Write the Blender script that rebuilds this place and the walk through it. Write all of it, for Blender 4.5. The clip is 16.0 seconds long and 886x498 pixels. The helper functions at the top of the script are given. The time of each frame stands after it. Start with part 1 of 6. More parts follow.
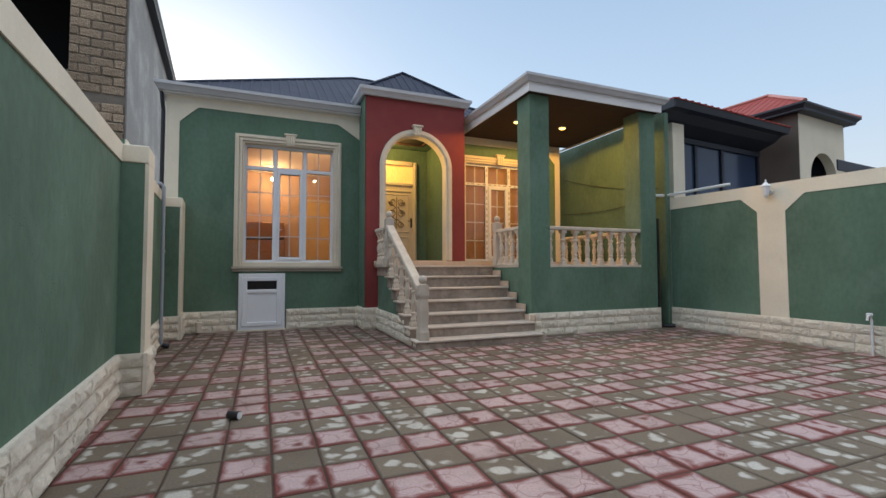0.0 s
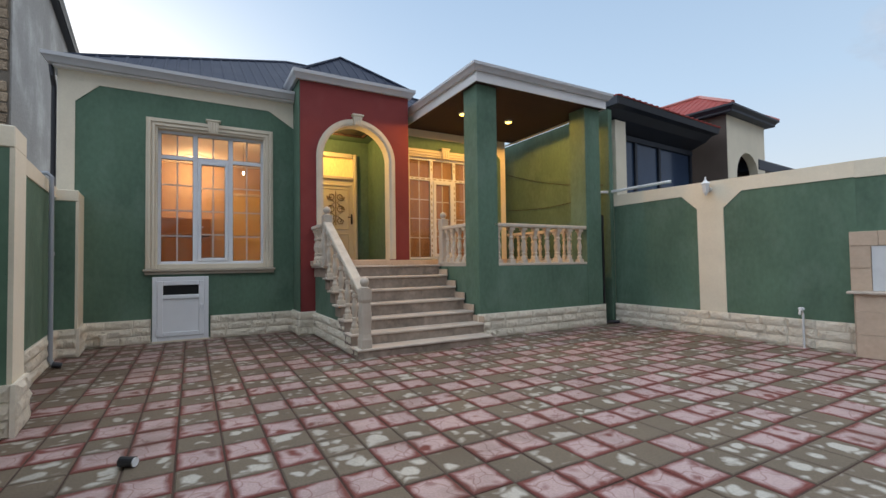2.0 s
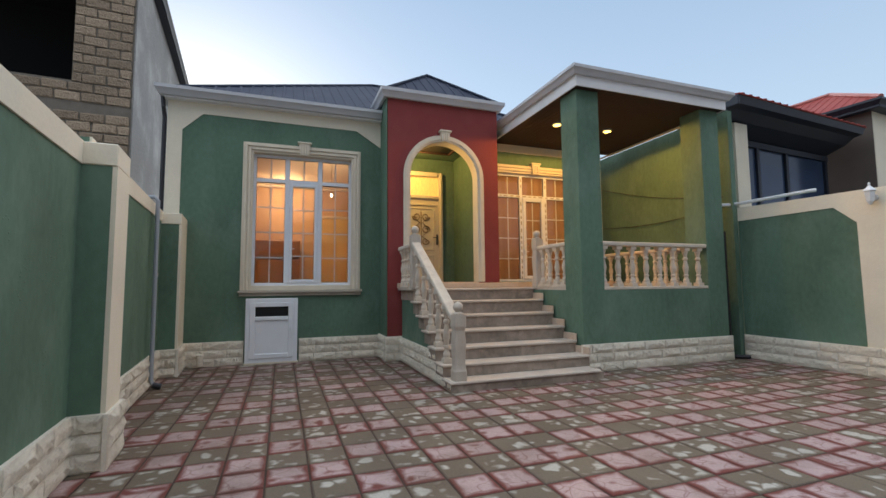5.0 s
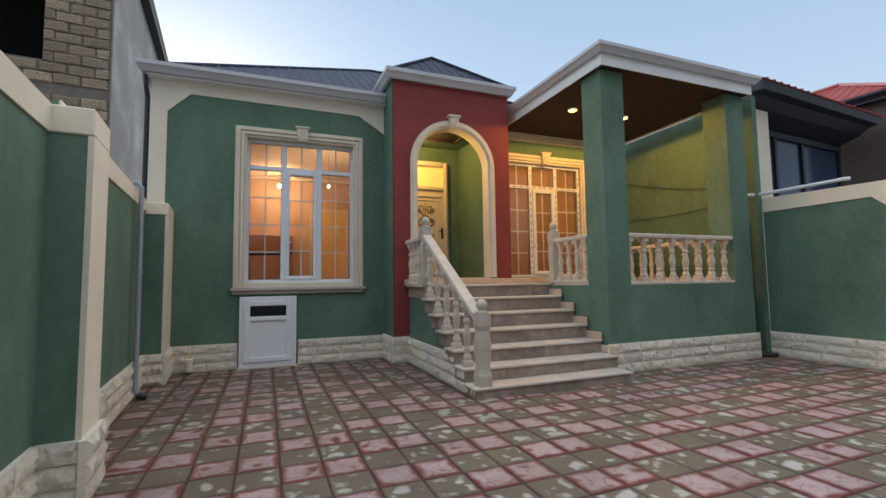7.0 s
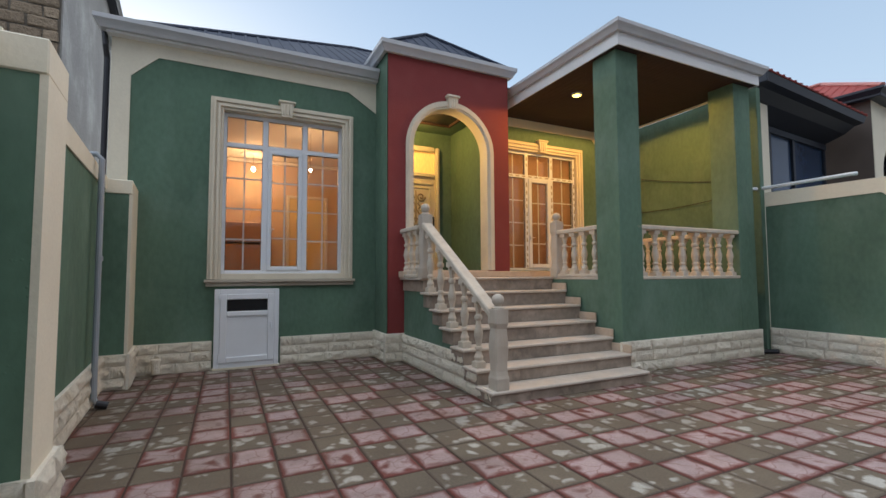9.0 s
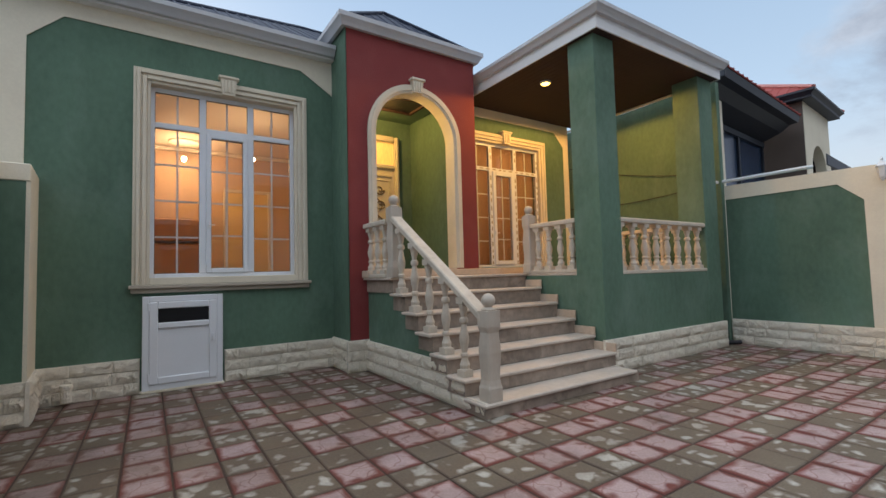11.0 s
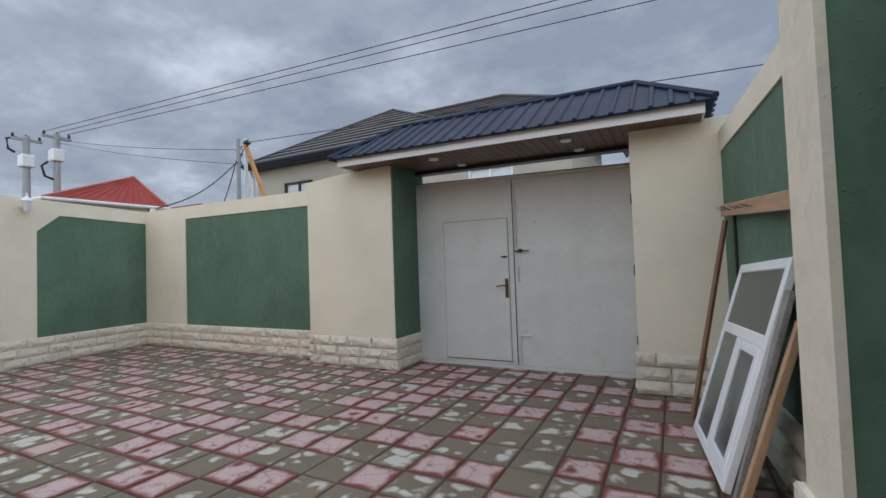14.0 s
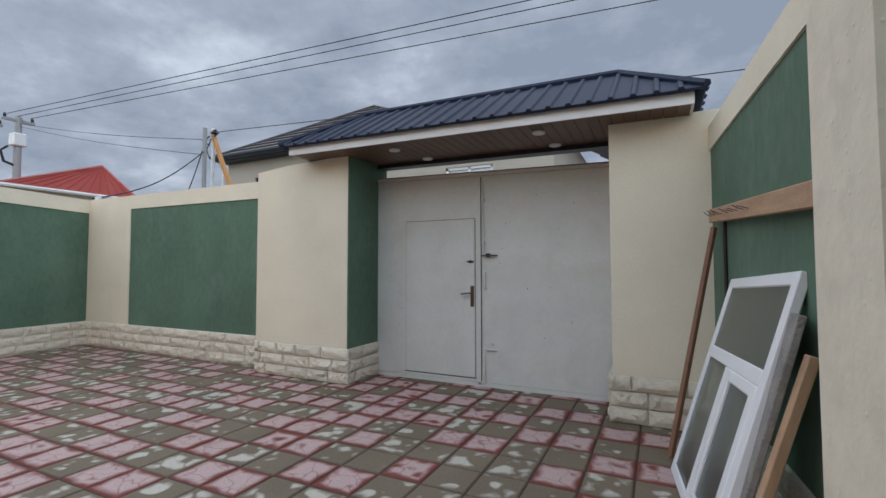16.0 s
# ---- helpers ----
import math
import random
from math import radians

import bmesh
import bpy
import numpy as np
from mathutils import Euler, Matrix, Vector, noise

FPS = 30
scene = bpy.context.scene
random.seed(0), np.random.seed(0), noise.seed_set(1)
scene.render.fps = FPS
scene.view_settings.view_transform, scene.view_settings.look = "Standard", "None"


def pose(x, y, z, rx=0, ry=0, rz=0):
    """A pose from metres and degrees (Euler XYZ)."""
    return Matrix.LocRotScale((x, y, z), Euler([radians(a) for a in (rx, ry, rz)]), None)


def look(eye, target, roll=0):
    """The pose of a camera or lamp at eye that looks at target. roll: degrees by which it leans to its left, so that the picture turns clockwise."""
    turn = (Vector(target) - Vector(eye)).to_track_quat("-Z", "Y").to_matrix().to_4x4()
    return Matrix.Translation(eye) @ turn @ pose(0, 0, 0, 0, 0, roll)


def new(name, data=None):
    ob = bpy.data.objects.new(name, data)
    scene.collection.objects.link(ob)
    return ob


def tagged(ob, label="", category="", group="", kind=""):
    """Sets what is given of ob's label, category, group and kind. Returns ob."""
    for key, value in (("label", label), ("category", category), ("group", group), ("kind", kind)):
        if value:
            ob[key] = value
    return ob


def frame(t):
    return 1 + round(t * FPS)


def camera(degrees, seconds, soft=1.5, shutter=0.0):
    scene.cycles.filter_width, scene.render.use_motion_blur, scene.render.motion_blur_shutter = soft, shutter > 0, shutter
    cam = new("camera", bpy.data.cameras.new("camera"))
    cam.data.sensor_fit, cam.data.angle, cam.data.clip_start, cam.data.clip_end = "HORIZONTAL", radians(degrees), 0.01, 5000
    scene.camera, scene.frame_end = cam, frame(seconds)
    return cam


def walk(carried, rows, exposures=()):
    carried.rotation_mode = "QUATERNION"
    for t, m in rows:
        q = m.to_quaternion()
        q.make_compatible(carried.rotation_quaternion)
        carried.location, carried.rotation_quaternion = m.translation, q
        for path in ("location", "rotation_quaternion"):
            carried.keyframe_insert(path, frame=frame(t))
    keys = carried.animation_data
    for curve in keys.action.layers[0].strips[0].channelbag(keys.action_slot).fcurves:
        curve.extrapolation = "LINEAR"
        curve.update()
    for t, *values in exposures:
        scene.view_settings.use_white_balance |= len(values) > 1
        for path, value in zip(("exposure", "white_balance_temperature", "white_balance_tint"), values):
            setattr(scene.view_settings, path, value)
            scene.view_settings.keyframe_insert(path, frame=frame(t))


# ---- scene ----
cam = camera(89.3, 16.0)
EXPOSURES = [(0, 0.0), (12.0, 0.0), (13.0, -0.10), (16.0, -0.06)]
PATH = [
    (0, (0.39, 0.042, 1.253), (1.137, 1.896, 1.338), -0.1),
    (0.5, (0.457, 0.196, 1.277), (1.16, 2.067, 1.362), -0.3),
    (1, (0.508, 0.281, 1.3), (1.201, 2.155, 1.384), -0.6),
    (1.5, (0.624, 0.377, 1.301), (1.476, 2.185, 1.372), -0.8),
    (2, (0.561, 0.507, 1.338), (1.538, 2.251, 1.398), -0.8),
    (2.5, (0.488, 0.677, 1.326), (1.458, 2.424, 1.412), -0.7),
    (3, (0.418, 0.779, 1.297), (1.17, 2.63, 1.398), -0.2),
    (3.5, (0.407, 0.932, 1.294), (0.951, 2.854, 1.404), -0.1),
    (4, (0.482, 1.029, 1.348), (0.94, 2.971, 1.491), -0.3),
    (4.5, (0.552, 1.093, 1.357), (1.08, 3.015, 1.524), -0.3),
    (4.7, (0.561, 1.125, 1.361), (1.206, 3.011, 1.527), -0.3),
    (7, (0.352, 1.888, 1.349), (1.084, 3.743, 1.495), -0.8),
    (7.5, (0.401, 2.044, 1.357), (1.177, 3.883, 1.477), -0.5),
    (8, (0.27, 2.286, 1.35), (1.117, 4.094, 1.463), -0.1),
    (8.5, (0.168, 2.442, 1.339), (1.032, 4.242, 1.454), -0.2),
    (10.8, (0.011, 3.269, 1.36), (1.024, 4.991, 1.457), -0.9),
    (11, (0.014, 3.325, 1.348), (1.113, 4.993, 1.453), -1.5),
    (11.5, (0.113, 3.407, 1.373), (1.451, 4.891, 1.469), -2.0),
    (12, (0.169, 3.53, 1.356), (1.904, 4.521, 1.438), -2.8),
    (12.5, (0.236, 3.486, 1.356), (2.232, 3.575, 1.438), -1.0),
    (12.6, (0.241, 3.472, 1.346), (2.236, 3.353, 1.435), -1.0),
    (12.8, (0.221, 3.478, 1.349), (2.146, 2.943, 1.442), -1.8),
    (13, (0.192, 3.513, 1.331), (1.969, 2.601, 1.418), -2.2),
    (13.3, (0.163, 3.521, 1.337), (1.623, 2.156, 1.409), -2.4),
    (13.5, (0.143, 3.499, 1.327), (1.41, 1.954, 1.401), -2.2),
    (14, (0.025, 3.377, 1.35), (0.941, 1.6, 1.417), -2.0),
    (14.5, (-0.094, 3.247, 1.345), (0.664, 1.397, 1.413), -1.5),
    (15, (-0.12, 3.136, 1.328), (0.598, 1.271, 1.404), -1.1),
    (15.5, (-0.058, 2.924, 1.329), (0.665, 1.061, 1.412), -0.5),
    (16, (0.002, 2.729, 1.337), (0.867, 0.929, 1.423), -0.1),
]
walk(cam, [(t, look(eye, target, roll)) for t, eye, target, roll in PATH], EXPOSURES)


# ---- world and sun ----
SKY_STRENGTH, SKY_ELEV, SKY_ROT = 0.115, radians(14), radians(-10)
world = bpy.data.worlds.new("world")
scene.world = world
world.use_nodes = True


def build_sky():
    nt = world.node_tree
    nt.nodes.clear()
    L = nt.links.new
    out = nt.nodes.new("ShaderNodeOutputWorld")
    bg = nt.nodes.new("ShaderNodeBackground")
    sky = nt.nodes.new("ShaderNodeTexSky")
    sky.sky_type, sky.sun_disc = "NISHITA", False
    sky.sun_elevation, sky.sun_rotation = SKY_ELEV, SKY_ROT
    sky.air_density, sky.dust_density, sky.ozone_density = 1.0, 1.6, 2.0
    co = nt.nodes.new("ShaderNodeTexCoord")
    sep = nt.nodes.new("ShaderNodeSeparateXYZ")
    L(co.outputs["Generated"], sep.inputs[0])
    # flat cloud layer: direction divided by its height
    hgt = nt.nodes.new("ShaderNodeMath"); hgt.operation = "ADD"; hgt.inputs[1].default_value = 0.30
    L(sep.outputs["Z"], hgt.inputs[0])
    div = nt.nodes.new("ShaderNodeVectorMath"); div.operation = "DIVIDE"
    comb = nt.nodes.new("ShaderNodeCombineXYZ")
    for k in range(3):
        L(hgt.outputs[0], comb.inputs[k])
    L(co.outputs["Generated"], div.inputs[0]); L(comb.outputs[0], div.inputs[1])
    n1 = nt.nodes.new("ShaderNodeTexNoise")
    n1.inputs["Scale"].default_value, n1.inputs["Detail"].default_value, n1.inputs["Roughness"].default_value = 2.6, 8, 0.58
    n1.inputs["Distortion"].default_value = 0.25
    L(div.outputs[0], n1.inputs["Vector"])
    # clouds gather towards the street and thin out over the house
    dot = nt.nodes.new("ShaderNodeVectorMath"); dot.operation = "DOT_PRODUCT"
    dot.inputs[1].default_value = (0.42, -0.9, 0.1)
    L(co.outputs["Generated"], dot.inputs[0])
    mr = nt.nodes.new("ShaderNodeMapRange")
    mr.inputs["From Min"].default_value, mr.inputs["From Max"].default_value = -0.12, 0.55
    mr.inputs["To Min"].default_value, mr.inputs["To Max"].default_value = -0.36, 0.36
    L(dot.outputs["Value"], mr.inputs["Value"])
    add = nt.nodes.new("ShaderNodeMath"); add.operation = "ADD"
    L(n1.outputs["Fac"], add.inputs[0]); L(mr.outputs[0], add.inputs[1])
    cov = nt.nodes.new("ShaderNodeMapRange")
    cov.inputs["From Min"].default_value, cov.inputs["From Max"].default_value = 0.46, 0.66
    L(add.outputs[0], cov.inputs["Value"])
    # cloud shade
    n2 = nt.nodes.new("ShaderNodeTexNoise")
    n2.inputs["Scale"].default_value, n2.inputs["Detail"].default_value, n2.inputs["Roughness"].default_value = 2.9, 10, 0.60
    off = nt.nodes.new("ShaderNodeVectorMath"); off.operation = "ADD"; off.inputs[1].default_value = (3.1, 1.7, 0.4)
    L(div.outputs[0], off.inputs[0]); L(off.outputs[0], n2.inputs["Vector"])
    ramp = nt.nodes.new("ShaderNodeValToRGB")
    e = ramp.color_ramp.elements
    e[0].position, e[0].color = 0.34, (2.5, 3.0, 3.9, 1)
    e[1].position, e[1].color = 0.72, (5.6, 6.3, 7.4, 1)
    m = e.new(0.52); m.color = (3.5, 4.05, 5.0, 1)
    lean = nt.nodes.new("ShaderNodeVectorMath"); lean.operation = "DOT_PRODUCT"
    lean.inputs[1].default_value = (0.10, 0.13, 0.0)
    L(co.outputs["Generated"], lean.inputs[0])
    shade = nt.nodes.new("ShaderNodeMath"); shade.operation = "ADD"
    L(n2.outputs["Fac"], shade.inputs[0]); L(lean.outputs["Value"], shade.inputs[1])
    L(shade.outputs[0], ramp.inputs[0])
    # clear part: the sky texture, lifted by thin high haze
    haze = nt.nodes.new("ShaderNodeMix"); haze.data_type = "RGBA"
    haze.inputs["Factor"].default_value = 0.62
    hz = nt.nodes.new("ShaderNodeMapRange")
    hz.inputs["From Min"].default_value, hz.inputs["From Max"].default_value = 0.02, 0.75
    L(sep.outputs["Z"], hz.inputs["Value"])
    hr = nt.nodes.new("ShaderNodeValToRGB")
    he = hr.color_ramp.elements
    he[0].color, he[1].color = (9.6, 9.8, 9.9, 1), (3.6, 5.5, 8.3, 1)
    q = he.new(0.4); q.color = (6.5, 8.4, 10.6, 1)
    L(hz.outputs[0], hr.inputs[0])
    L(sky.outputs[0], haze.inputs["A"]); L(hr.outputs[0], haze.inputs["B"])
    mix = nt.nodes.new("ShaderNodeMix"); mix.data_type = "RGBA"
    L(cov.outputs[0], mix.inputs["Factor"])
    L(haze.outputs["Result"], mix.inputs["A"]); L(ramp.outputs[0], mix.inputs["B"])
    L(mix.outputs["Result"], bg.inputs[0])
    bg.inputs[1].default_value = SKY_STRENGTH
    L(bg.outputs[0], out.inputs[0])


build_sky()
sun = new("sun", bpy.data.lights.new("sun", "SUN"))
sun.data.energy, sun.data.angle, sun.data.color = 2.75, radians(145), (0.96, 0.985, 1.0)
sun.matrix_world = look((2.4, 10.5, 15), (3, 5, 0))


def lamp_point(name, at, watts, colour, radius=0.04):
    ob = new(name, bpy.data.lights.new(name, "POINT"))
    ob.data.energy, ob.data.color, ob.data.shadow_soft_size = watts, colour, radius
    ob.location = at
    return ob


WARM = (1.0, 0.51, 0.115)
def lamp_down(name, at, watts, colour, cone):
    """A recessed downlight: its light leaves the ceiling below it only."""
    ob = new(name, bpy.data.lights.new(name, "SPOT"))
    ob.data.energy, ob.data.color, ob.data.shadow_soft_size = watts, colour, 0.05
    ob.data.spot_size, ob.data.spot_blend = radians(cone), 0.12
    ob.location = at
    return ob


lamp_down("porch_bulb", (5.57, 8.5, 4.44), 125, WARM, 176)
lamp_down("porch_bulb", (6.77, 8.5, 4.44), 215, WARM, 176)
lamp_point("portal_bulb", (3.02, 10.1, 4.12), 85, (1.0, 0.56, 0.15))
lamp_point("room_bulb", (0.64, 14.0, 3.80), 45, (1.0, 0.60, 0.30), 0.1)
lamp_point("room_bulb", (1.62, 12.0, 3.40), 34, (1.0, 0.62, 0.32), 0.1)
# Unseen lamp added behind the french window to backlight its curtain
lamp_point("curtain_backlight", (6.0, 11.6, 3.7), 62, (1.0, 0.60, 0.28), 0.1)


# ---- materials ----
def material(name, colour, rough=0.6, metal=0.0, var=0.12, scale=3.0, fine=60.0, bump=0.15, dist=0.004, stain=None, stain_amt=0.25,
             stain_scale=1.3, rand=0.0, emit=None, stretch=(1, 1, 1), lumps=0.0):
    """A painted, plastered or cut surface: two scales of colour change, stains and fine relief."""
    mt = bpy.data.materials.new(name)
    mt.use_nodes = True
    nt = mt.node_tree
    b = nt.nodes["Principled BSDF"]
    L = nt.links.new
    co = nt.nodes.new("ShaderNodeTexCoord")
    mp = nt.nodes.new("ShaderNodeMapping"); mp.inputs["Scale"].default_value = stretch
    L(co.outputs["Object"], mp.inputs[0])
    big = nt.nodes.new("ShaderNodeTexNoise"); big.inputs["Scale"].default_value = scale; big.inputs["Detail"].default_value = 5
    sm = nt.nodes.new("ShaderNodeTexNoise"); sm.inputs["Scale"].default_value = fine; sm.inputs["Detail"].default_value = 4
    for n in (big, sm):
        L(mp.outputs[0], n.inputs["Vector"])
    a = nt.nodes.new("ShaderNodeMath"); a.operation = "ADD"
    L(big.outputs["Fac"], a.inputs[0])
    h = nt.nodes.new("ShaderNodeMath"); h.operation = "MULTIPLY"; h.inputs[1].default_value = 0.5
    L(sm.outputs["Fac"], h.inputs[0]); L(h.outputs[0], a.inputs[1])
    mr = nt.nodes.new("ShaderNodeMapRange")
    mr.inputs["From Min"].default_value, mr.inputs["From Max"].default_value = 0.45, 1.05
    mr.inputs["To Min"].default_value, mr.inputs["To Max"].default_value = 1 - var, 1 + var
    L(a.outputs[0], mr.inputs["Value"])
    last = mr.outputs[0]
    if rand:
        oi = nt.nodes.new("ShaderNodeObjectInfo")
        r = nt.nodes.new("ShaderNodeMapRange")
        r.inputs["To Min"].default_value, r.inputs["To Max"].default_value = 1 - rand, 1 + rand
        L(oi.outputs["Random"], r.inputs["Value"])
        mu = nt.nodes.new("ShaderNodeMath"); mu.operation = "MULTIPLY"
        L(last, mu.inputs[0]); L(r.outputs[0], mu.inputs[1]); last = mu.outputs[0]
    sc = nt.nodes.new("ShaderNodeVectorMath"); sc.operation = "SCALE"
    sc.inputs[0].default_value = colour
    L(last, sc.inputs["Scale"])
    colour_out = sc.outputs[0]
    if stain:
        st = nt.nodes.new("ShaderNodeTexNoise"); st.inputs["Scale"].default_value = stain_scale; st.inputs["Detail"].default_value = 8
        st.inputs["Roughness"].default_value = 0.62
        L(mp.outputs[0], st.inputs["Vector"])
        sr = nt.nodes.new("ShaderNodeMapRange")
        sr.inputs["From Min"].default_value, sr.inputs["From Max"].default_value = 0.5, 0.75
        sr.inputs["To Max"].default_value = stain_amt
        L(st.outputs["Fac"], sr.inputs["Value"])
        mx = nt.nodes.new("ShaderNodeMix"); mx.data_type = "RGBA"
        L(sr.outputs[0], mx.inputs["Factor"]); L(colour_out, mx.inputs["A"]); mx.inputs["B"].default_value = (*stain, 1)
        colour_out = mx.outputs["Result"]
    L(colour_out, b.inputs["Base Color"])
    b.inputs["Roughness"].default_value, b.inputs["Metallic"].default_value = rough, metal
    if bump:
        bp = nt.nodes.new("ShaderNodeBump"); bp.inputs["Strength"].default_value = bump; bp.inputs["Distance"].default_value = dist * 4
        L(sm.outputs["Fac"], bp.inputs["Height"]); L(bp.outputs[0], b.inputs["Normal"])
        if lumps:
            # scattered trowel lumps under the paint
            vo = nt.nodes.new("ShaderNodeTexVoronoi"); vo.inputs["Scale"].default_value = 24.0
            ln_ = nt.nodes.new("ShaderNodeTexNoise"); ln_.inputs["Scale"].default_value = 2.3
            L(co.outputs["Object"], vo.inputs["Vector"]); L(co.outputs["Object"], ln_.inputs["Vector"])
            vr = nt.nodes.new("ShaderNodeMapRange")
            vr.inputs["From Min"].default_value, vr.inputs["From Max"].default_value = 0.20, 0.02
            L(vo.outputs["Distance"], vr.inputs["Value"])
            lr = nt.nodes.new("ShaderNodeMapRange")
            lr.inputs["From Min"].default_value, lr.inputs["From Max"].default_value = 0.50, 0.62
            L(ln_.outputs["Fac"], lr.inputs["Value"])
            lm = nt.nodes.new("ShaderNodeMath"); lm.operation = "MULTIPLY"
            L(vr.outputs[0], lm.inputs[0]); L(lr.outputs[0], lm.inputs[1])
            b2 = nt.nodes.new("ShaderNodeBump"); b2.inputs["Strength"].default_value, b2.inputs["Distance"].default_value = lumps, 0.004
            L(lm.outputs[0], b2.inputs["Height"]); L(bp.outputs[0], b2.inputs["Normal"]); L(b2.outputs[0], b.inputs["Normal"])
    if emit:
        b.inputs["Emission Color"].default_value, b.inputs["Emission Strength"].default_value = (*emit[:3], 1), emit[3]
    return mt


GREEN = material("green_plaster", (0.090, 0.160, 0.112), 0.85, var=0.30, scale=1.1, fine=16, bump=0.16, dist=0.004, stain=(0.165, 0.25, 0.195), stain_amt=0.6, stain_scale=1.9, stretch=(1, 1, 0.6), lumps=0.8)
CREAM = material("cream_plaster", (0.74, 0.68, 0.55), 0.85, var=0.08, scale=1.5, fine=38, bump=0.16, dist=0.003, stain=(0.58, 0.51, 0.40), stain_amt=0.25)
RED = material("red_plaster", (0.225, 0.038, 0.037), 0.85, var=0.10, scale=1.5, fine=50, bump=0.4, dist=0.003, stain=(0.3, 0.1, 0.09), stain_amt=0.25)
STONE = material("split_stone", (0.88, 0.81, 0.68), 0.9, var=0.12, scale=6, fine=26, bump=0.8, dist=0.006, stain=(0.60, 0.52, 0.41), stain_amt=0.4, stain_scale=9, rand=0.07)
STONE_BACK = material("stone_mortar", (0.72, 0.66, 0.56), 0.95, var=0.12, scale=6, bump=0.4)
MOULD = material("cast_trim", (0.68, 0.61, 0.49), 0.7, var=0.07, scale=2, fine=50, bump=0.25, stain=(0.45, 0.40, 0.33), stain_amt=0.3, stain_scale=3)
SILL = material("cast_sill", (0.42, 0.37, 0.30), 0.7, var=0.1, scale=2, bump=0.25)
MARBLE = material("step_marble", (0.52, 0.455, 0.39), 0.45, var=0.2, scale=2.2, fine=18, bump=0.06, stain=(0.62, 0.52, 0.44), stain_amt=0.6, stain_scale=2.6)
# Risers take a darker, browner tone than the treads
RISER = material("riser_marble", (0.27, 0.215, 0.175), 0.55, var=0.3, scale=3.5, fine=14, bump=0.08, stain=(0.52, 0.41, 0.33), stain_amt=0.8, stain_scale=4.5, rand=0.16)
BALUST = material("carved_stone", (0.56, 0.495, 0.41), 0.75, var=0.14, scale=4, fine=30, bump=0.25, stain=(0.42, 0.34, 0.27), stain_amt=0.6, stain_scale=6)
NEWEL = material("veined_stone", (0.50, 0.44, 0.37), 0.65, var=0.1, scale=3, fine=20, bump=0.1, stain=(0.40, 0.30, 0.23), stain_amt=0.7, stain_scale=4, stretch=(1, 1, 0.35))
NAVY = material("navy_sheet_metal", (0.021, 0.030, 0.057), 0.7, 0.0, var=0.10, scale=1.5, fine=40, bump=0.04, stain=(0.08, 0.085, 0.11), stain_amt=0.3)
GUTTER = material("grey_sheet_metal", (0.52, 0.53, 0.56), 0.45, 0.0, var=0.06, scale=2, bump=0.05, stain=(0.3, 0.3, 0.32), stain_amt=0.25)
FASCIA = material("white_fascia", (0.74, 0.74, 0.75), 0.5, var=0.05, scale=2, bump=0.05, stain=(0.4, 0.4, 0.4), stain_amt=0.2)
NAVY.node_tree.nodes["Principled BSDF"].inputs["Specular IOR Level"].default_value = 0.25
BROWN = material("brown_soffit", (0.030, 0.013, 0.011), 0.8, var=0.18, scale=3, fine=30, bump=0.08, stretch=(0.3, 3, 1))
PVC = material("white_upvc", (0.74, 0.76, 0.80), 0.35, var=0.03, scale=3, bump=0.03)
GATE = material("gate_paint", (0.60, 0.62, 0.605), 0.5, var=0.09, scale=1.8, fine=26, bump=0.14, dist=0.004, stain=(0.52, 0.49, 0.44), stain_amt=0.5, stain_scale=2.0)
DARK = material("dark_metal", (0.03, 0.03, 0.035), 0.4, 0.4, var=0.1, bump=0.03)
BRONZE = material("bronze_handle", (0.14, 0.09, 0.06), 0.35, 0.7, var=0.1, bump=0.03)
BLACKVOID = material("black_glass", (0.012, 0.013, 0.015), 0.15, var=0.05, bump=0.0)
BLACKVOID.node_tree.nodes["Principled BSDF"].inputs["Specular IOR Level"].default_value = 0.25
GREYPL = material("raw_render", (0.27, 0.262, 0.25), 0.95, var=0.2, scale=0.8, fine=12, bump=0.5, dist=0.01, stain=(0.44, 0.435, 0.42), stain_amt=0.9, stain_scale=0.8)
BLOCK = material("limestone_block", (0.36, 0.28, 0.20), 0.95, var=0.35, scale=3, fine=22, bump=1.0, dist=0.012, stain=(0.20, 0.155, 0.12), stain_amt=0.8, stain_scale=2.6, rand=0.25)
BLOCKMORT = material("block_mortar", (0.20, 0.175, 0.145), 0.95, var=0.2, scale=4, bump=0.6)
REDROOF = material("red_sheet_metal", (0.30, 0.050, 0.042), 0.7, var=0.14, scale=1.2, bump=0.05, stain=(0.36, 0.12, 0.10), stain_amt=0.25)
REDROOF.node_tree.nodes["Principled BSDF"].inputs["Specular IOR Level"].default_value = 0.2
DARKNAVY = material("dark_blue_fascia", (0.014, 0.020, 0.034), 0.5, var=0.1, bump=0.03)
BROWNWALL = material("brown_plaster", (0.10, 0.075, 0.065), 0.85, var=0.1, bump=0.3)
WOOD = material("bare_timber", (0.42, 0.27, 0.17), 0.7, var=0.2, scale=4, fine=30, bump=0.25, stretch=(1, 1, 6), stain=(0.3, 0.17, 0.10), stain_amt=0.4)
OLDWOOD = material("brown_timber", (0.20, 0.10, 0.06), 0.7, var=0.2, scale=5, fine=30, bump=0.25)
DOORPAINT = material("cream_door", (0.60, 0.53, 0.41), 0.45, var=0.06, bump=0.05)
CURTAIN = material("amber_curtain", (0.34, 0.22, 0.14), 0.8, var=0.28, scale=3.5, fine=12, bump=0.1, stretch=(1.6, 1, 0.8))
ROOMWALL = material("peach_wallpaper", (0.62, 0.43, 0.27), 0.75, var=0.05, bump=0.05)
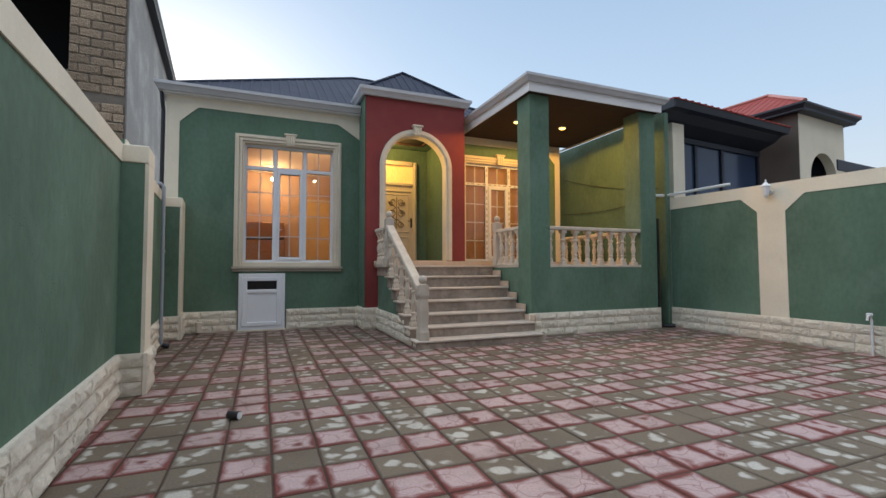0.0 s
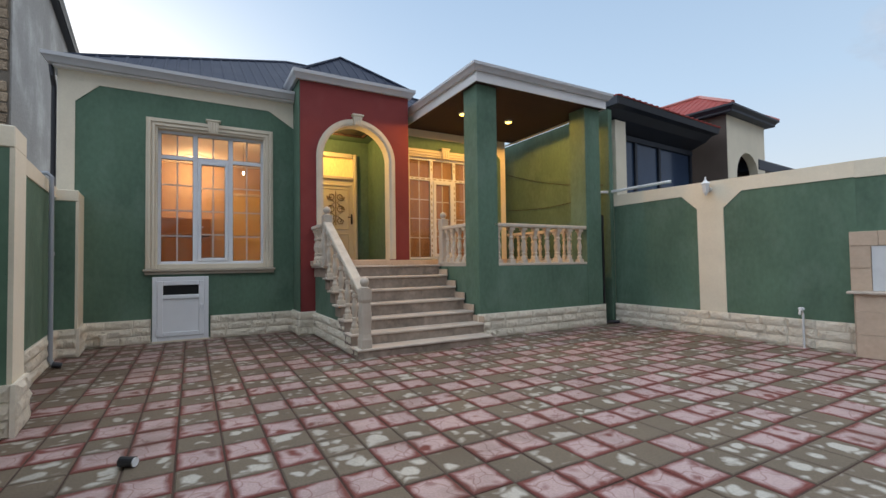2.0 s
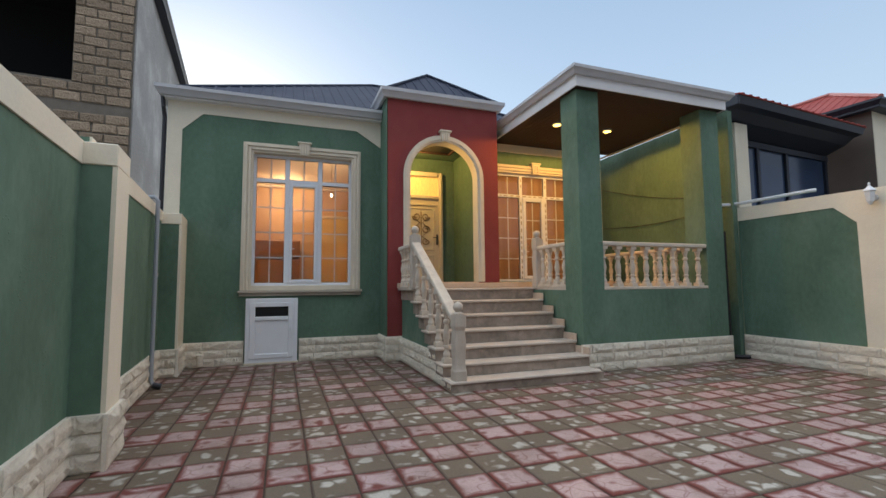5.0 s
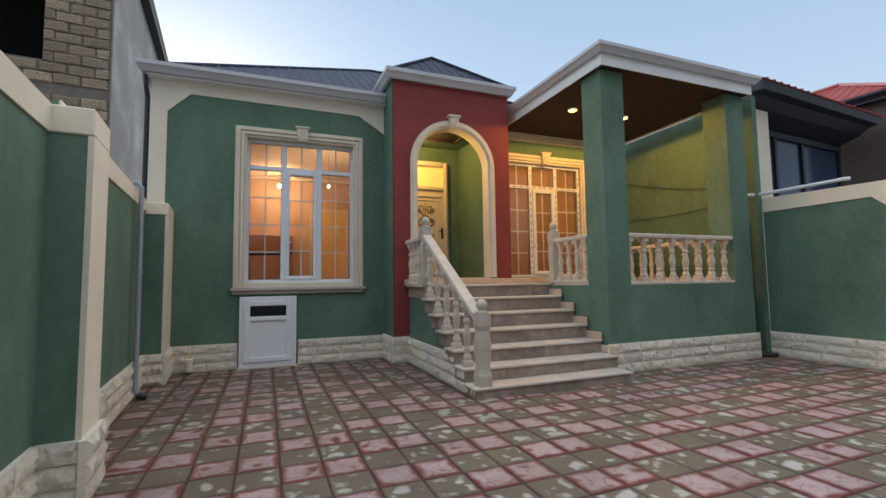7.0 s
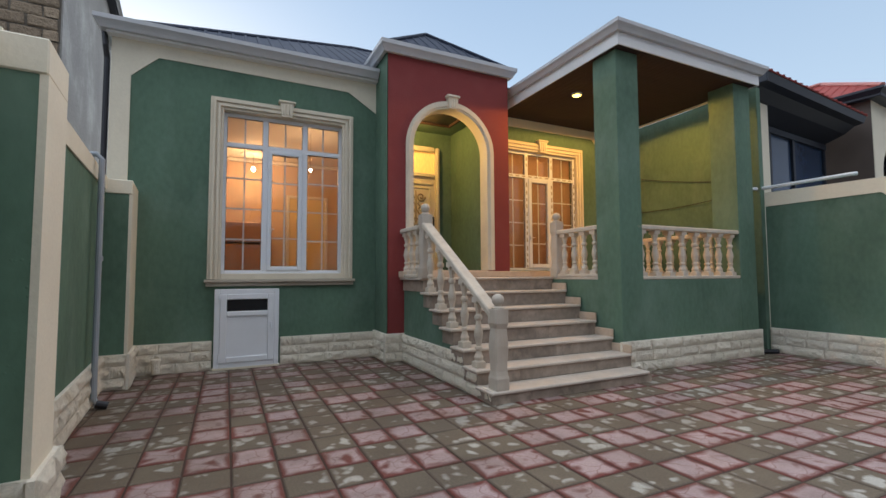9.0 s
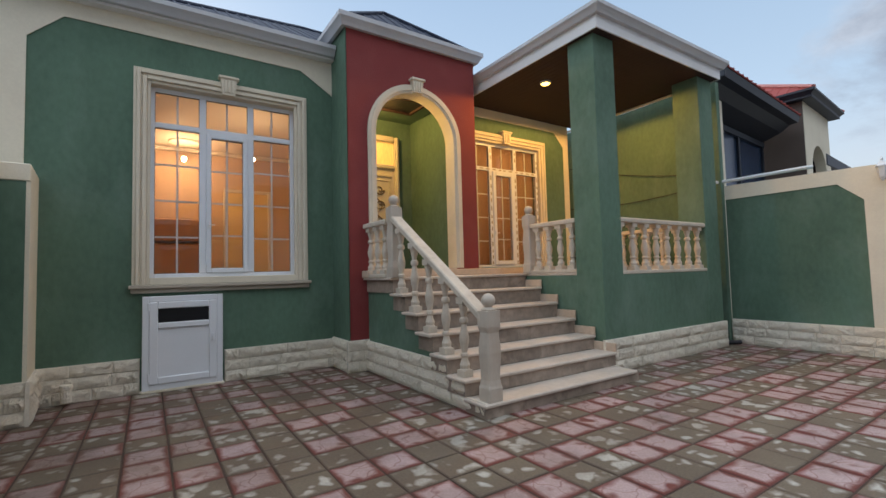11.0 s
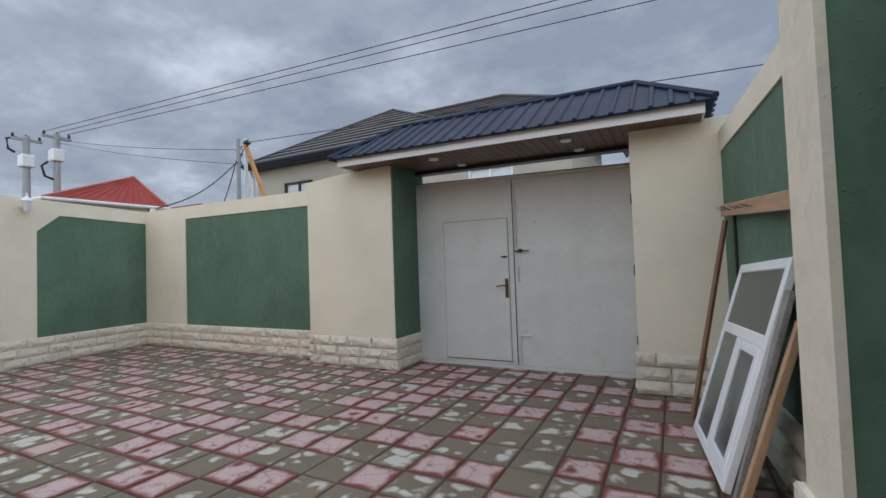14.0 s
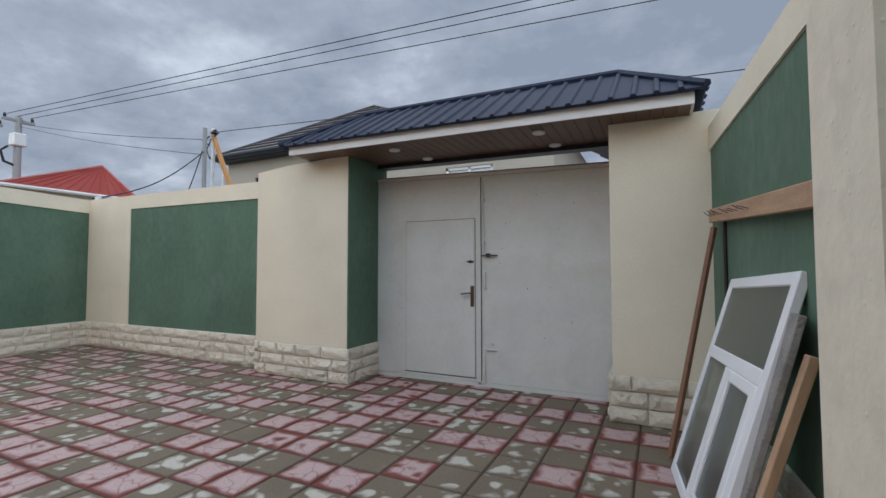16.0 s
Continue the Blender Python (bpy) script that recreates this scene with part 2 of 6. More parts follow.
ROOMWHITE = material("room_ceiling", (0.75, 0.68, 0.58), 0.7, var=0.03, bump=0.05)
WOODFLOOR = material("room_floor", (0.32, 0.18, 0.09), 0.3, var=0.15, bump=0.05)
PIPEGREY = material("grey_pipe", (0.30, 0.33, 0.37), 0.4, var=0.05, bump=0.03)
BEIGESTONE = material("beige_slab", (0.54, 0.42, 0.32), 0.5, var=0.12, scale=2.5, fine=20, bump=0.08, stain=(0.42, 0.28, 0.18), stain_amt=0.5, stain_scale=4, rand=0.1)
WHITEMARBLE = material("white_marble", (0.66, 0.68, 0.70), 0.25, var=0.05, scale=2, fine=8, bump=0.02, stain=(0.48, 0.50, 0.54), stain_amt=0.5, stain_scale=2.5)
# Near-black colour paints in the darkness inside the block house opening
DARKROOM = material("unlit_interior", (0.01, 0.01, 0.011), 0.95, var=0.05, bump=0.0)
CABLE = material("black_cable", (0.02, 0.02, 0.022), 0.6, bump=0)
POLEGREY = material("pole_concrete", (0.30, 0.31, 0.32), 0.8, var=0.1)
ORANGE = material("orange_rust_paint", (0.50, 0.24, 0.08), 0.6, var=0.15)
FARWALL = material("far_render", (0.42, 0.39, 0.34), 0.9, var=0.1, scale=0.8, bump=0.2)
TILEROOF = material("dark_roof_tile", (0.055, 0.05, 0.055), 0.6, var=0.2, scale=2, bump=0.2)
LAMPGLOW = material("lamp_diffuser", (0.9, 0.8, 0.6), 0.4, bump=0, emit=(1.0, 0.60, 0.10, 8))
ROOMGLOW = material("bulb_glow", (0.9, 0.8, 0.6), 0.4, bump=0, emit=(1.0, 0.82, 0.55, 40))
FROST = material("lamp_white", (0.7, 0.72, 0.74), 0.3, var=0.04, bump=0.02)
EARTH = material("street_earth", (0.20, 0.18, 0.15), 0.95, var=0.2, scale=0.7, bump=0.5)


def glass_material(name, tint=(1, 1, 1), rough=0.0):
    mt = bpy.data.materials.new(name)
    mt.use_nodes = True
    nt = mt.node_tree
    nt.nodes.remove(nt.nodes["Principled BSDF"])
    out = nt.nodes["Material Output"]
    tr = nt.nodes.new("ShaderNodeBsdfTransparent"); tr.inputs[0].default_value = (*tint, 1)
    gl = nt.nodes.new("ShaderNodeBsdfGlossy"); gl.inputs["Roughness"].default_value = rough
    lw_ = nt.nodes.new("ShaderNodeLayerWeight"); lw_.inputs["Blend"].default_value = 0.5
    pw = nt.nodes.new("ShaderNodeMath"); pw.operation = "POWER"; pw.inputs[1].default_value = 4.0
    nt.links.new(lw_.outputs["Facing"], pw.inputs[0])
    fr = nt.nodes.new("ShaderNodeMath"); fr.operation = "MULTIPLY_ADD"; fr.inputs[1].default_value, fr.inputs[2].default_value = 0.8, 0.045
    nt.links.new(pw.outputs[0], fr.inputs[0])
    mx = nt.nodes.new("ShaderNodeMixShader")
    nt.links.new(fr.outputs[0], mx.inputs[0]); nt.links.new(tr.outputs[0], mx.inputs[1]); nt.links.new(gl.outputs[0], mx.inputs[2])
    nt.links.new(mx.outputs[0], out.inputs[0])
    return mt


GLASS = glass_material("window_glass", (0.92, 0.92, 0.90), 0.01)
TEALGLASS = glass_material("dusty_glass", (0.62, 0.68, 0.68), 0.3)


# ---- builders ----
def tidy(bm):
    bmesh.ops.recalc_face_normals(bm, faces=bm.faces)
    return bm


def part(name, bm, mat, parent=None, label="", smooth=False, kind="", group=""):
    me = bpy.data.meshes.new(name)
    if smooth:
        for f in bm.faces:
            f.smooth = True
    bm.to_mesh(me)
    bm.free()
    for m in (mat if isinstance(mat, (list, tuple)) else [mat]):
        me.materials.append(m)
    ob = new(name, me)
    ob.parent = parent
    return tagged(ob, label=label, kind=kind, group=group)


def empty(name, at=(0, 0, 0), rz=0.0):
    ob = new(name)
    ob.empty_display_size = 0.1
    ob.matrix_basis = pose(*at, 0, 0, rz)
    return ob


def box(bm, x0, x1, y0, y1, z0, z1, bevel=0.0, m=None, mat=0):
    vs = [bm.verts.new((x, y, z)) for x in (x0, x1) for y in (y0, y1) for z in (z0, z1)]
    idx = ((0, 1, 3, 2), (4, 6, 7, 5), (0, 4, 5, 1), (2, 3, 7, 6), (0, 2, 6, 4), (1, 5, 7, 3))
    fs = [bm.faces.new([vs[i] for i in f]) for f in idx]
    for f in fs:
        f.material_index = mat
    if m:
        for v in vs:
            v.co = m @ v.co
    if bevel:
        es = {e for f in fs for e in f.edges}
        bmesh.ops.bevel(bm, geom=list(es), offset=bevel, segments=1, affect="EDGES")
    return bm


def prism(bm, pts, d0, d1, axis="y", mat=0):
    """A polygon, drawn in the two other axes, pushed from d0 to d1 along axis."""
    def place(a, b, d):
        return {"y": (a, d, b), "x": (d, a, b), "z": (a, b, d)}[axis]
    lo = [bm.verts.new(place(a, b, d0)) for a, b in pts]
    hi = [bm.verts.new(place(a, b, d1)) for a, b in pts]
    fs = [bm.faces.new(lo), bm.faces.new(hi[::-1])]
    n = len(pts)
    for i in range(n):
        fs.append(bm.faces.new((lo[i], hi[i], hi[(i + 1) % n], lo[(i + 1) % n])))
    for f in fs:
        f.material_index = mat
    return bm


def lathe(bm, profile, cx=0.0, cy=0.0, z0=0.0, seg=14):
    rings = []
    for r, z in profile:
        rings.append([bm.verts.new((cx + r * math.cos(2 * math.pi * k / seg), cy + r * math.sin(2 * math.pi * k / seg), z0 + z)) for k in range(seg)])
    for a, b in zip(rings, rings[1:]):
        for k in range(seg):
            bm.faces.new((a[k], a[(k + 1) % seg], b[(k + 1) % seg], b[k]))
    bm.faces.new(rings[0][::-1]); bm.faces.new(rings[-1])
    return bm


def tube(bm, pts, r, seg=8):
    pts = [Vector(p) for p in pts]
    rings = []
    for i, p in enumerate(pts):
        d = (pts[min(i + 1, len(pts) - 1)] - pts[max(i - 1, 0)]).normalized()
        a = d.orthogonal().normalized() if abs(d.z) > 0.9 else d.cross(Vector((0, 0, 1))).normalized()
        b = d.cross(a)
        rings.append([bm.verts.new(p + r * (a * math.cos(2 * math.pi * k / seg) + b * math.sin(2 * math.pi * k / seg))) for k in range(seg)])
    for a, b in zip(rings, rings[1:]):
        for k in range(seg):
            bm.faces.new((a[k], a[(k + 1) % seg], b[(k + 1) % seg], b[k]))
    bm.faces.new(rings[0][::-1]); bm.faces.new(rings[-1])
    return bm


def B():
    return bmesh.new()


def frame_of(p0, p1):
    """The matrix of a wall: x from p0 to p1, y away from the yard, z up."""
    d = Vector((p1[0] - p0[0], p1[1] - p0[1], 0))
    return pose(p0[0], p0[1], 0, 0, 0, math.degrees(math.atan2(d.y, d.x))), d.length


STONES = []


def skirting(parent, u0, u1, v=0.0, rz=0, top=0.42, courses=3, proud=0.05, axis="x"):
    """Courses of split-faced stone slips against the parent's face (plane y = v, or x = v when axis is 'y'). The stones are laid last."""
    bm = B()
    if axis == "x":
        box(bm, u0, u1, v - 0.6 * proud, v + 0.002, 0.0, top - 0.004)
    else:
        s = 1 if proud > 0 else -1
        box(bm, min(v - 0.6 * proud, v + 0.002 * s), max(v - 0.6 * proud, v + 0.002 * s), u0, u1, 0.0, top - 0.004)
    part("stone_backing", bm, STONE_BACK, parent)
    STONES.append((parent, u0, u1, v, top, courses, proud, axis))


def plaster_wall(name, p0, p1, top, body=GREEN, thick=0.24, label=""):
    """A wall whose top follows the points (u, z)."""
    m, ln = frame_of(p0, p1)
    bm = B()
    prism(bm, [(0, 0), (ln, 0)] + [(u, z) for u, z in reversed(top)], 0, thick)
    ob = part(name, tidy(bm), body, None, label, kind="structure")
    ob.matrix_basis = m
    return ob, ln


def band(parent, polys, mat=CREAM, proud=0.014, name="plaster_band", v=0.0):
    bm = B()
    for pts in polys:
        prism(bm, pts, v - proud, v + 0.001)
    return part(name, tidy(bm), mat, parent)


def clip_line(poly, x):
    """The lowest and highest y at which the line of that x crosses the polygon."""
    ys = []
    for (ax, ay), (bx, by) in zip(poly, poly[1:] + poly[:1]):
        if (ax - x) * (bx - x) < 0:
            ys.append(ay + (by - ay) * (x - ax) / (bx - ax))
    return (min(ys), max(ys)) if len(ys) >= 2 else None


def ribbed(bm, corners, pitch=0.2, rib=0.03, height=0.014, ribs_of=None):
    """A sheet-metal slope with raised ribs that run up it. corners[0] to corners[1] is the eave."""
    P = [Vector(c) for c in corners]
    ex = (P[1] - P[0]).normalized()
    nrm = None
    for k in range(2, len(P)):
        c = ex.cross(P[k] - P[0])
        if c.length > 1e-4:
            nrm = c.normalized()
            break
    if nrm.z < 0:
        nrm = -nrm
    ey = nrm.cross(ex)
    flat = [((p - P[0]).dot(ex), (p - P[0]).dot(ey)) for p in P]
    lo = [bm.verts.new(p) for p in P]
    hi = [bm.verts.new(p - nrm * 0.02) for p in P]
    bm.faces.new(lo); bm.faces.new(hi[::-1])
    for i in range(len(P)):
        bm.faces.new((lo[i], hi[i], hi[(i + 1) % len(P)], lo[(i + 1) % len(P)]))
    x0, x1 = min(f[0] for f in flat), max(f[0] for f in flat)
    x = x0 + pitch / 2
    while x < x1:
        s = clip_line(flat, x)
        if s and s[1] - s[0] > 0.08:
            a, b = s[0] - 0.01, s[1] - 0.02
            vs = []
            rb_ = B() if ribs_of else bm
            for yy in (a, b):
                for dx, hh in ((-rib, 0.0), (-rib * 0.5, height), (rib * 0.5, height), (rib, 0.0)):
                    vs.append(rb_.verts.new(P[0] + ex * (x + dx) + ey * yy + nrm * hh))
            for k in range(3):
                rb_.faces.new((vs[k], vs[k + 1], vs[k + 5], vs[k + 4]))
            rb_.faces.new(vs[0:4]); rb_.faces.new(vs[7:3:-1])
            if ribs_of:
                part("rib", rb_, NAVY, ribs_of)
        x += pitch
    return bm


def mitred(bm, path, depth=0.12, h=0.13, outward=1):
    """The same gutter round corners: path of (x, y, z); it stands to the right of the way (outward 1)."""
    prof = [(0, 0), (0.45, 0), (0.62, 0.25), (0.8, 0.45), (1, 0.62), (1, 1), (0.92, 1), (0.88, 0.9), (0, 0.9)]
    P = [Vector(p) for p in path]
    rings = []
    for i, p in enumerate(P):
        ds = []
        if i > 0:
            ds.append((P[i] - P[i - 1]).normalized())
        if i < len(P) - 1:
            ds.append((P[i + 1] - P[i]).normalized())
        ns = [Vector((d.y, -d.x, 0)) * outward for d in ds]
        n = sum(ns, Vector()).normalized()
        n *= 1 / max(n.dot(ns[0]), 0.3)
        rings.append([bm.verts.new(p + n * o * depth + Vector((0, 0, z * h))) for o, z in prof])
    k = len(prof)
    for a, b in zip(rings, rings[1:]):
        for i in range(k):
            bm.faces.new((a[i], a[(i + 1) % k], b[(i + 1) % k], b[i]))
    bm.faces.new(rings[0]); bm.faces.new(rings[-1][::-1])
    return bm




# ---- ground ----
GX0, GX1, GY0, GY1 = -1.3, 9.6, -2.2, 9.95
bm = B()
box(bm, -400, 400, -400, 400, -0.6, -0.05)
ground = part("ground", bm, EARTH, None, "bare earth ground of the plots and the street", kind="structure")
bm = B()
box(bm, GX0, GX1, GY0, GY1, -0.1, -0.008)
yard = part("pavement", bm, material("joint_red_sand", (0.065, 0.040, 0.030), 0.95, var=0.3, scale=5, bump=0.4), None,
            "courtyard paving of red and grey blotched concrete tiles", kind="structure")


# ---- boundary walls ----
def left_x(y):
    return -0.40 - 0.077 * (y + 1.5)


LW = [(-2.2, 2.485), (5.5, 2.49), (5.5, 2.58), (9.86, 2.52)]
wall_left, ln = plaster_wall("wall_west", (left_x(-2.2), -2.2), (left_x(9.86), 9.86), [((y + 2.2) * 1.00296, z) for y, z in LW],
                             label="green plastered boundary wall with a cream top band")


def lu(y):
    return (y + 2.2) * 1.00296


band(wall_left, [[(lu(-2.2), 2.295), (lu(5.34), 2.315), (lu(5.34), 2.495), (lu(-2.2), 2.49)],
                 [(lu(5.5), 2.37), (lu(9.2), 2.38), (lu(9.86), 2.38), (lu(9.86), 2.525), (lu(5.5), 2.585)]])


def pillar(name, parent, u0, u1, depth, top, cap, mats=(GREEN, CREAM), label=""):
    """A pier on a wall: green faces, cream front flank and cream cap."""
    bm = B()
    box(bm, u0, u1, -depth, 0.0, 0.0, top)
    ob = part(name, bm, mats[0], parent, label)
    bm = B()
    box(bm, u0 - 0.004, u1 + 0.004, -depth - 0.014, -depth + 0.02, 0.0, top - cap)
    box(bm, u0 - 0.014, u1 + 0.014, -depth - 0.014, 0.01, top - cap, top + 0.012, 0.008)
    part("cream_facing", bm, mats[1], parent)
    return ob


pillar("pier", wall_left, lu(5.32), lu(5.72), 0.225, 2.48, 0.165)
PITTED = material("pitted_cream_plaster", (0.72, 0.66, 0.54), 0.9, var=0.07, scale=6, fine=14, bump=0.35, dist=0.004, stain=(0.50, 0.45, 0.37), stain_amt=0.3, stain_scale=9, lumps=0.6)
pillar("pier", wall_left, lu(1.11), lu(1.455), 0.188, 2.86, 0.2, mats=(GREEN, PITTED))
pillar("pier", wall_left, lu(9.12), lu(9.86), 0.26, 2.50, 0.16)
skirting(wall_left, lu(1.465), lu(5.32))
skirting(wall_left, lu(5.72), lu(9.12))
skirting(wall_left, lu(-1.5), lu(1.11))
skirting(wall_left, lu(5.27), lu(5.77), v=-0.235)
skirting(wall_left, lu(1.06), lu(1.515), v=-0.20)
skirting(wall_left, lu(9.07), lu(9.86), v=-0.27)
skirting(wall_left, -0.235, 0, v=lu(5.32), axis="y", proud=0.05)
skirting(wall_left, -0.27, 0, v=lu(9.12), axis="y", proud=0.05)
skirting(wall_left, -0.20, 0, v=lu(1.465), axis="y", proud=-0.05)

RAX = 8.55
wall_ra, lra = plaster_wall("wall_east", (RAX, 7.15), (RAX, 3.1), [(0, 2.74), (4.05, 2.66)], label="green plastered boundary wall with cream bands and pilasters")
wall_rb, lrb = plaster_wall("wall_east", (RAX, 3.1), (9.20, -1.76), [(0, 2.66), (4.903, 2.56)], label="green plastered boundary wall with cream bands and pilasters")


# pilaster one on the first run: y 4.85 to 5.31
band(wall_ra, [[(0, 2.50), (1.54, 2.50), (1.83, 2.235), (1.84, 0.4), (2.30, 0.4), (2.29, 2.21), (2.59, 2.47), (4.05, 2.44), (4.05, 2.665), (0, 2.745)]])
# pilaster two on the second run
band(wall_rb, [[(0, 2.43), (2.34, 2.385), (2.63, 2.10), (2.63, 0.4), (3.09, 0.4), (3.09, 2.09), (3.41, 2.365), (4.903, 2.33), (4.903, 2.565), (0, 2.665)]])
skirting(wall_ra, 0, lra)
skirting(wall_rb, 1.38, lrb)

wall_g, lg = plaster_wall("wall_south", (9.32, -1.76), (4.73, -1.76), [(0, 2.56), (4.59, 2.54)], label="green plastered boundary wall with a cream surround")
band(wall_g, [[(0, 0.4), (1.36, 0.4), (1.36, 2.565), (0, 2.565)], [(1.36, 2.34), (4.59, 2.31), (4.59, 2.545), (1.36, 2.565)]])
skirting(wall_g, 0, lg)
for x0, x1, zt in ((3.26, 4.73, 2.62), (-0.50, 0.385, 2.62)):
    bm = B()
    prism(bm, [(x0, 0), (x1, 0), (x1, zt - (0.03 if x0 > 1 else 0)), (x0 if x0 < 1 else 4.2, zt + 0.02), (x0, zt + 0.05)], -2.30, -1.50)
    gp = part("gate_pier", tidy(bm), CREAM, None, "broad cream plastered pier beside the gate, with a stone foot", kind="structure")
    if x0 > 1:
        bm = B(); box(bm, x0 - 0.012, x0 + 0.01, -2.3, -1.5, 0.0, zt + 0.04)
        part("green_reveal", bm, GREEN, gp)
    STONES.append((gp, x0 - (0.032 if x0 > 1 else 0), x1 + (0.032 if x0 < 1 else 0), -1.50, 0.41, 3, 0.05, "gate"))
    if x0 > 1:
        STONES.append((gp, -2.12, -1.50, x0, 0.41, 3, -0.05, "gate_side"))
    else:
        STONES.append((gp, -2.12, -1.50, x1, 0.41, 3, 0.05, "gate_side"))

# ---- gate ----
gate = empty("metal_gate", (0, -2.12, 0))
tagged(gate, "pale grey painted sheet-metal double gate with a wicket door, closed", "gate")
bm = B(); prism(bm, [(1.88, 0.05), (3.30, 0.05), (3.30, 2.44), (1.88, 2.40)], -0.02, 0.02)
part("leaf", tidy(bm), GATE, gate)
bm = B(); prism(bm, [(0.425, 0.05), (1.832, 0.05), (1.832, 2.40), (0.425, 2.37)], -0.02, 0.02)
part("leaf", tidy(bm), GATE, gate)
bm = B(); box(bm, 1.912, 2.825, 0.02, 0.034, 0.09, 1.91, 0.004)
part("wicket_door", bm, GATE, gate)
for pts in ([(3.30, 0.0), (3.335, 0.0), (3.335, 2.48), (3.30, 2.48)], [(0.385, 0.0), (0.42, 0.0), (0.42, 2.41), (0.385, 2.41)], [(1.838, 0.02), (1.876, 0.02), (1.876, 2.40), (1.838, 2.40)],
            [(0.42, 2.375), (3.30, 2.445), (3.30, 2.48), (0.42, 2.41)], [(0.42, 0.0), (3.30, 0.0), (3.30, 0.045), (0.42, 0.045)]):
    bm = B(); prism(bm, pts, -0.03, 0.035)
    part("gate_frame", tidy(bm), GATE, gate)
bm = B(); prism(bm, [(0.39, 2.412), (3.33, 2.482), (3.33, 2.488), (0.39, 2.418)], -0.05, 0.055)
part("top_strip", tidy(bm), OLDWOOD, gate, "thin rust-brown strip along the gate top")
# Thin dark strips painted in for the shaded gaps round wicket and between leaves
bm = B()
box(bm, 1.905, 2.832, 0.0195, 0.0215, 1.912, 1.917); box(bm, 2.827, 2.832, 0.0195, 0.0215, 0.09, 1.912); box(bm, 1.905, 1.910, 0.0195, 0.0215, 0.09, 1.912); box(bm, 1.90, 2.84, 0.0195, 0.0215, 0.078, 0.088)
box(bm, 1.833, 1.837, 0.0195, 0.0355, 0.05, 2.39)
part("gap_shade_strip", bm, DARK, gate)
rsc = random.Random(8)
for k in range(30):
    x_, z_ = rsc.uniform(0.6, 3.2), rsc.uniform(0.3, 2.2)
    if not 1.80 < x_ < 2.84:
        bm = B(); box(bm, x_, x_ + rsc.uniform(0.004, 0.014), 0.0195, 0.0212, z_, z_ + rsc.uniform(0.003, 0.014))
        part("paint_chip", bm, DARK, gate, "small dark paint chip")
bm = B(); box(bm, 1.92, 1.962, 0.034, 0.05, 0.895, 1.135, 0.006)
hp_ = part("handle_plate", bm, BRONZE, gate, "bronze long plate")
bm = B(); tube(bm, [(1.945, 0.05, 1.05), (1.945, 0.085, 1.05), (1.97, 0.09, 1.053), (2.065, 0.085, 1.04)], 0.009)
part("handle", bm, BRONZE, hp_, "bronze lever handle")
bm = B(); tube(bm, [(1.92, 0.045, 1.415), (2.0, 0.045, 1.415)], 0.008); box(bm, 1.95, 1.97, 0.03, 0.05, 1.40, 1.43, 0.003)
part("bolt", bm, DARK, gate)
bm = B(); tube(bm, [(1.805, 0.04, 1.49), (1.805, 0.04, 2.33)], 0.009); box(bm, 1.79, 1.82, 0.02, 0.06, 1.60, 1.64, 0.003); box(bm, 1.79, 1.82, 0.02, 0.06, 2.1, 2.14, 0.003)
part("bolt_rod", bm, GATE, gate)
bm = B(); tube(bm, [(1.82, 0.05, 1.48), (1.63, 0.05, 1.48)], 0.008); box(bm, 1.72, 1.77, 0.02, 0.06, 1.465, 1.505, 0.004)
part("bolt", bm, DARK, gate, "dark sliding bolt")
bm = B(); tube(bm, [(1.79, 0.04, 0.02), (1.79, 0.04, 0.42), (1.64, 0.04, 0.42)], 0.008); box(bm, 1.70, 1.74, 0.02, 0.045, 0.48, 0.492)
part("bolt_rod", bm, GATE, gate)
bm = B(); box(bm, 1.778, 1.802, 0.02, 0.045, 1.10, 1.29, 0.004)
part("pull", bm, GATE, gate)
for x in (3.30, 0.425):
    for z in (0.35, 1.15, 1.95):
        bm = B(); lathe(bm, [(0.014, 0), (0.014, 0.12)], x, 0.04, z, 8)
        part("hinge", bm, DARK, gate)

# ---- gate canopy ----
canopy = empty("gate_canopy", (0, 0, -0.01))
canopy.rotation_euler = (0, -0.013, 0)
tagged(canopy, "hipped navy sheet-metal canopy over the gate with a brown soffit", "canopy")
cx0, cx1, cy0, cy1, cz = -0.32, 4.02, -2.42, -1.12, 2.72
rz_, ry_ = 3.27, -2.0
bm = B()
ribbed(bm, [(cx1, cy1, cz), (cx0, cy1, cz), (0.36, ry_, rz_), (3.42, ry_, rz_)], 0.17, 0.028, 0.022, canopy)
ribbed(bm, [(cx0, cy0, cz), (cx1, cy0, cz), (3.42, ry_, rz_), (0.36, ry_, rz_)], 0.17, 0.028, 0.022, canopy)
ribbed(bm, [(cx0, cy1, cz), (cx0, cy0, cz), (0.36, ry_, rz_)], 0.17, 0.028, 0.022, canopy)
ribbed(bm, [(cx1, cy0, cz), (cx1, cy1, cz), (3.42, ry_, rz_)], 0.17, 0.028, 0.022, canopy)
part("roof_sheet", bm, NAVY, canopy)
bm = B()
for a, b in (((0.36, ry_, rz_), (3.42, ry_, rz_)), ((cx0, cy1, cz), (0.36, ry_, rz_)), ((cx1, cy1, cz), (3.42, ry_, rz_)), ((cx0, cy0, cz), (0.36, ry_, rz_)), ((cx1, cy0, cz), (3.42, ry_, rz_))):
    tube(bm, [Vector(a) + Vector((0, 0, 0.02)), Vector(b) + Vector((0, 0, 0.02))], 0.035, 6)
part("ridge_cap", bm, NAVY, canopy)
fx0, fx1, fy0, fy1 = cx0 + 0.08, cx1 - 0.10, cy0 + 0.08, cy1 - 0.06
bm = B()
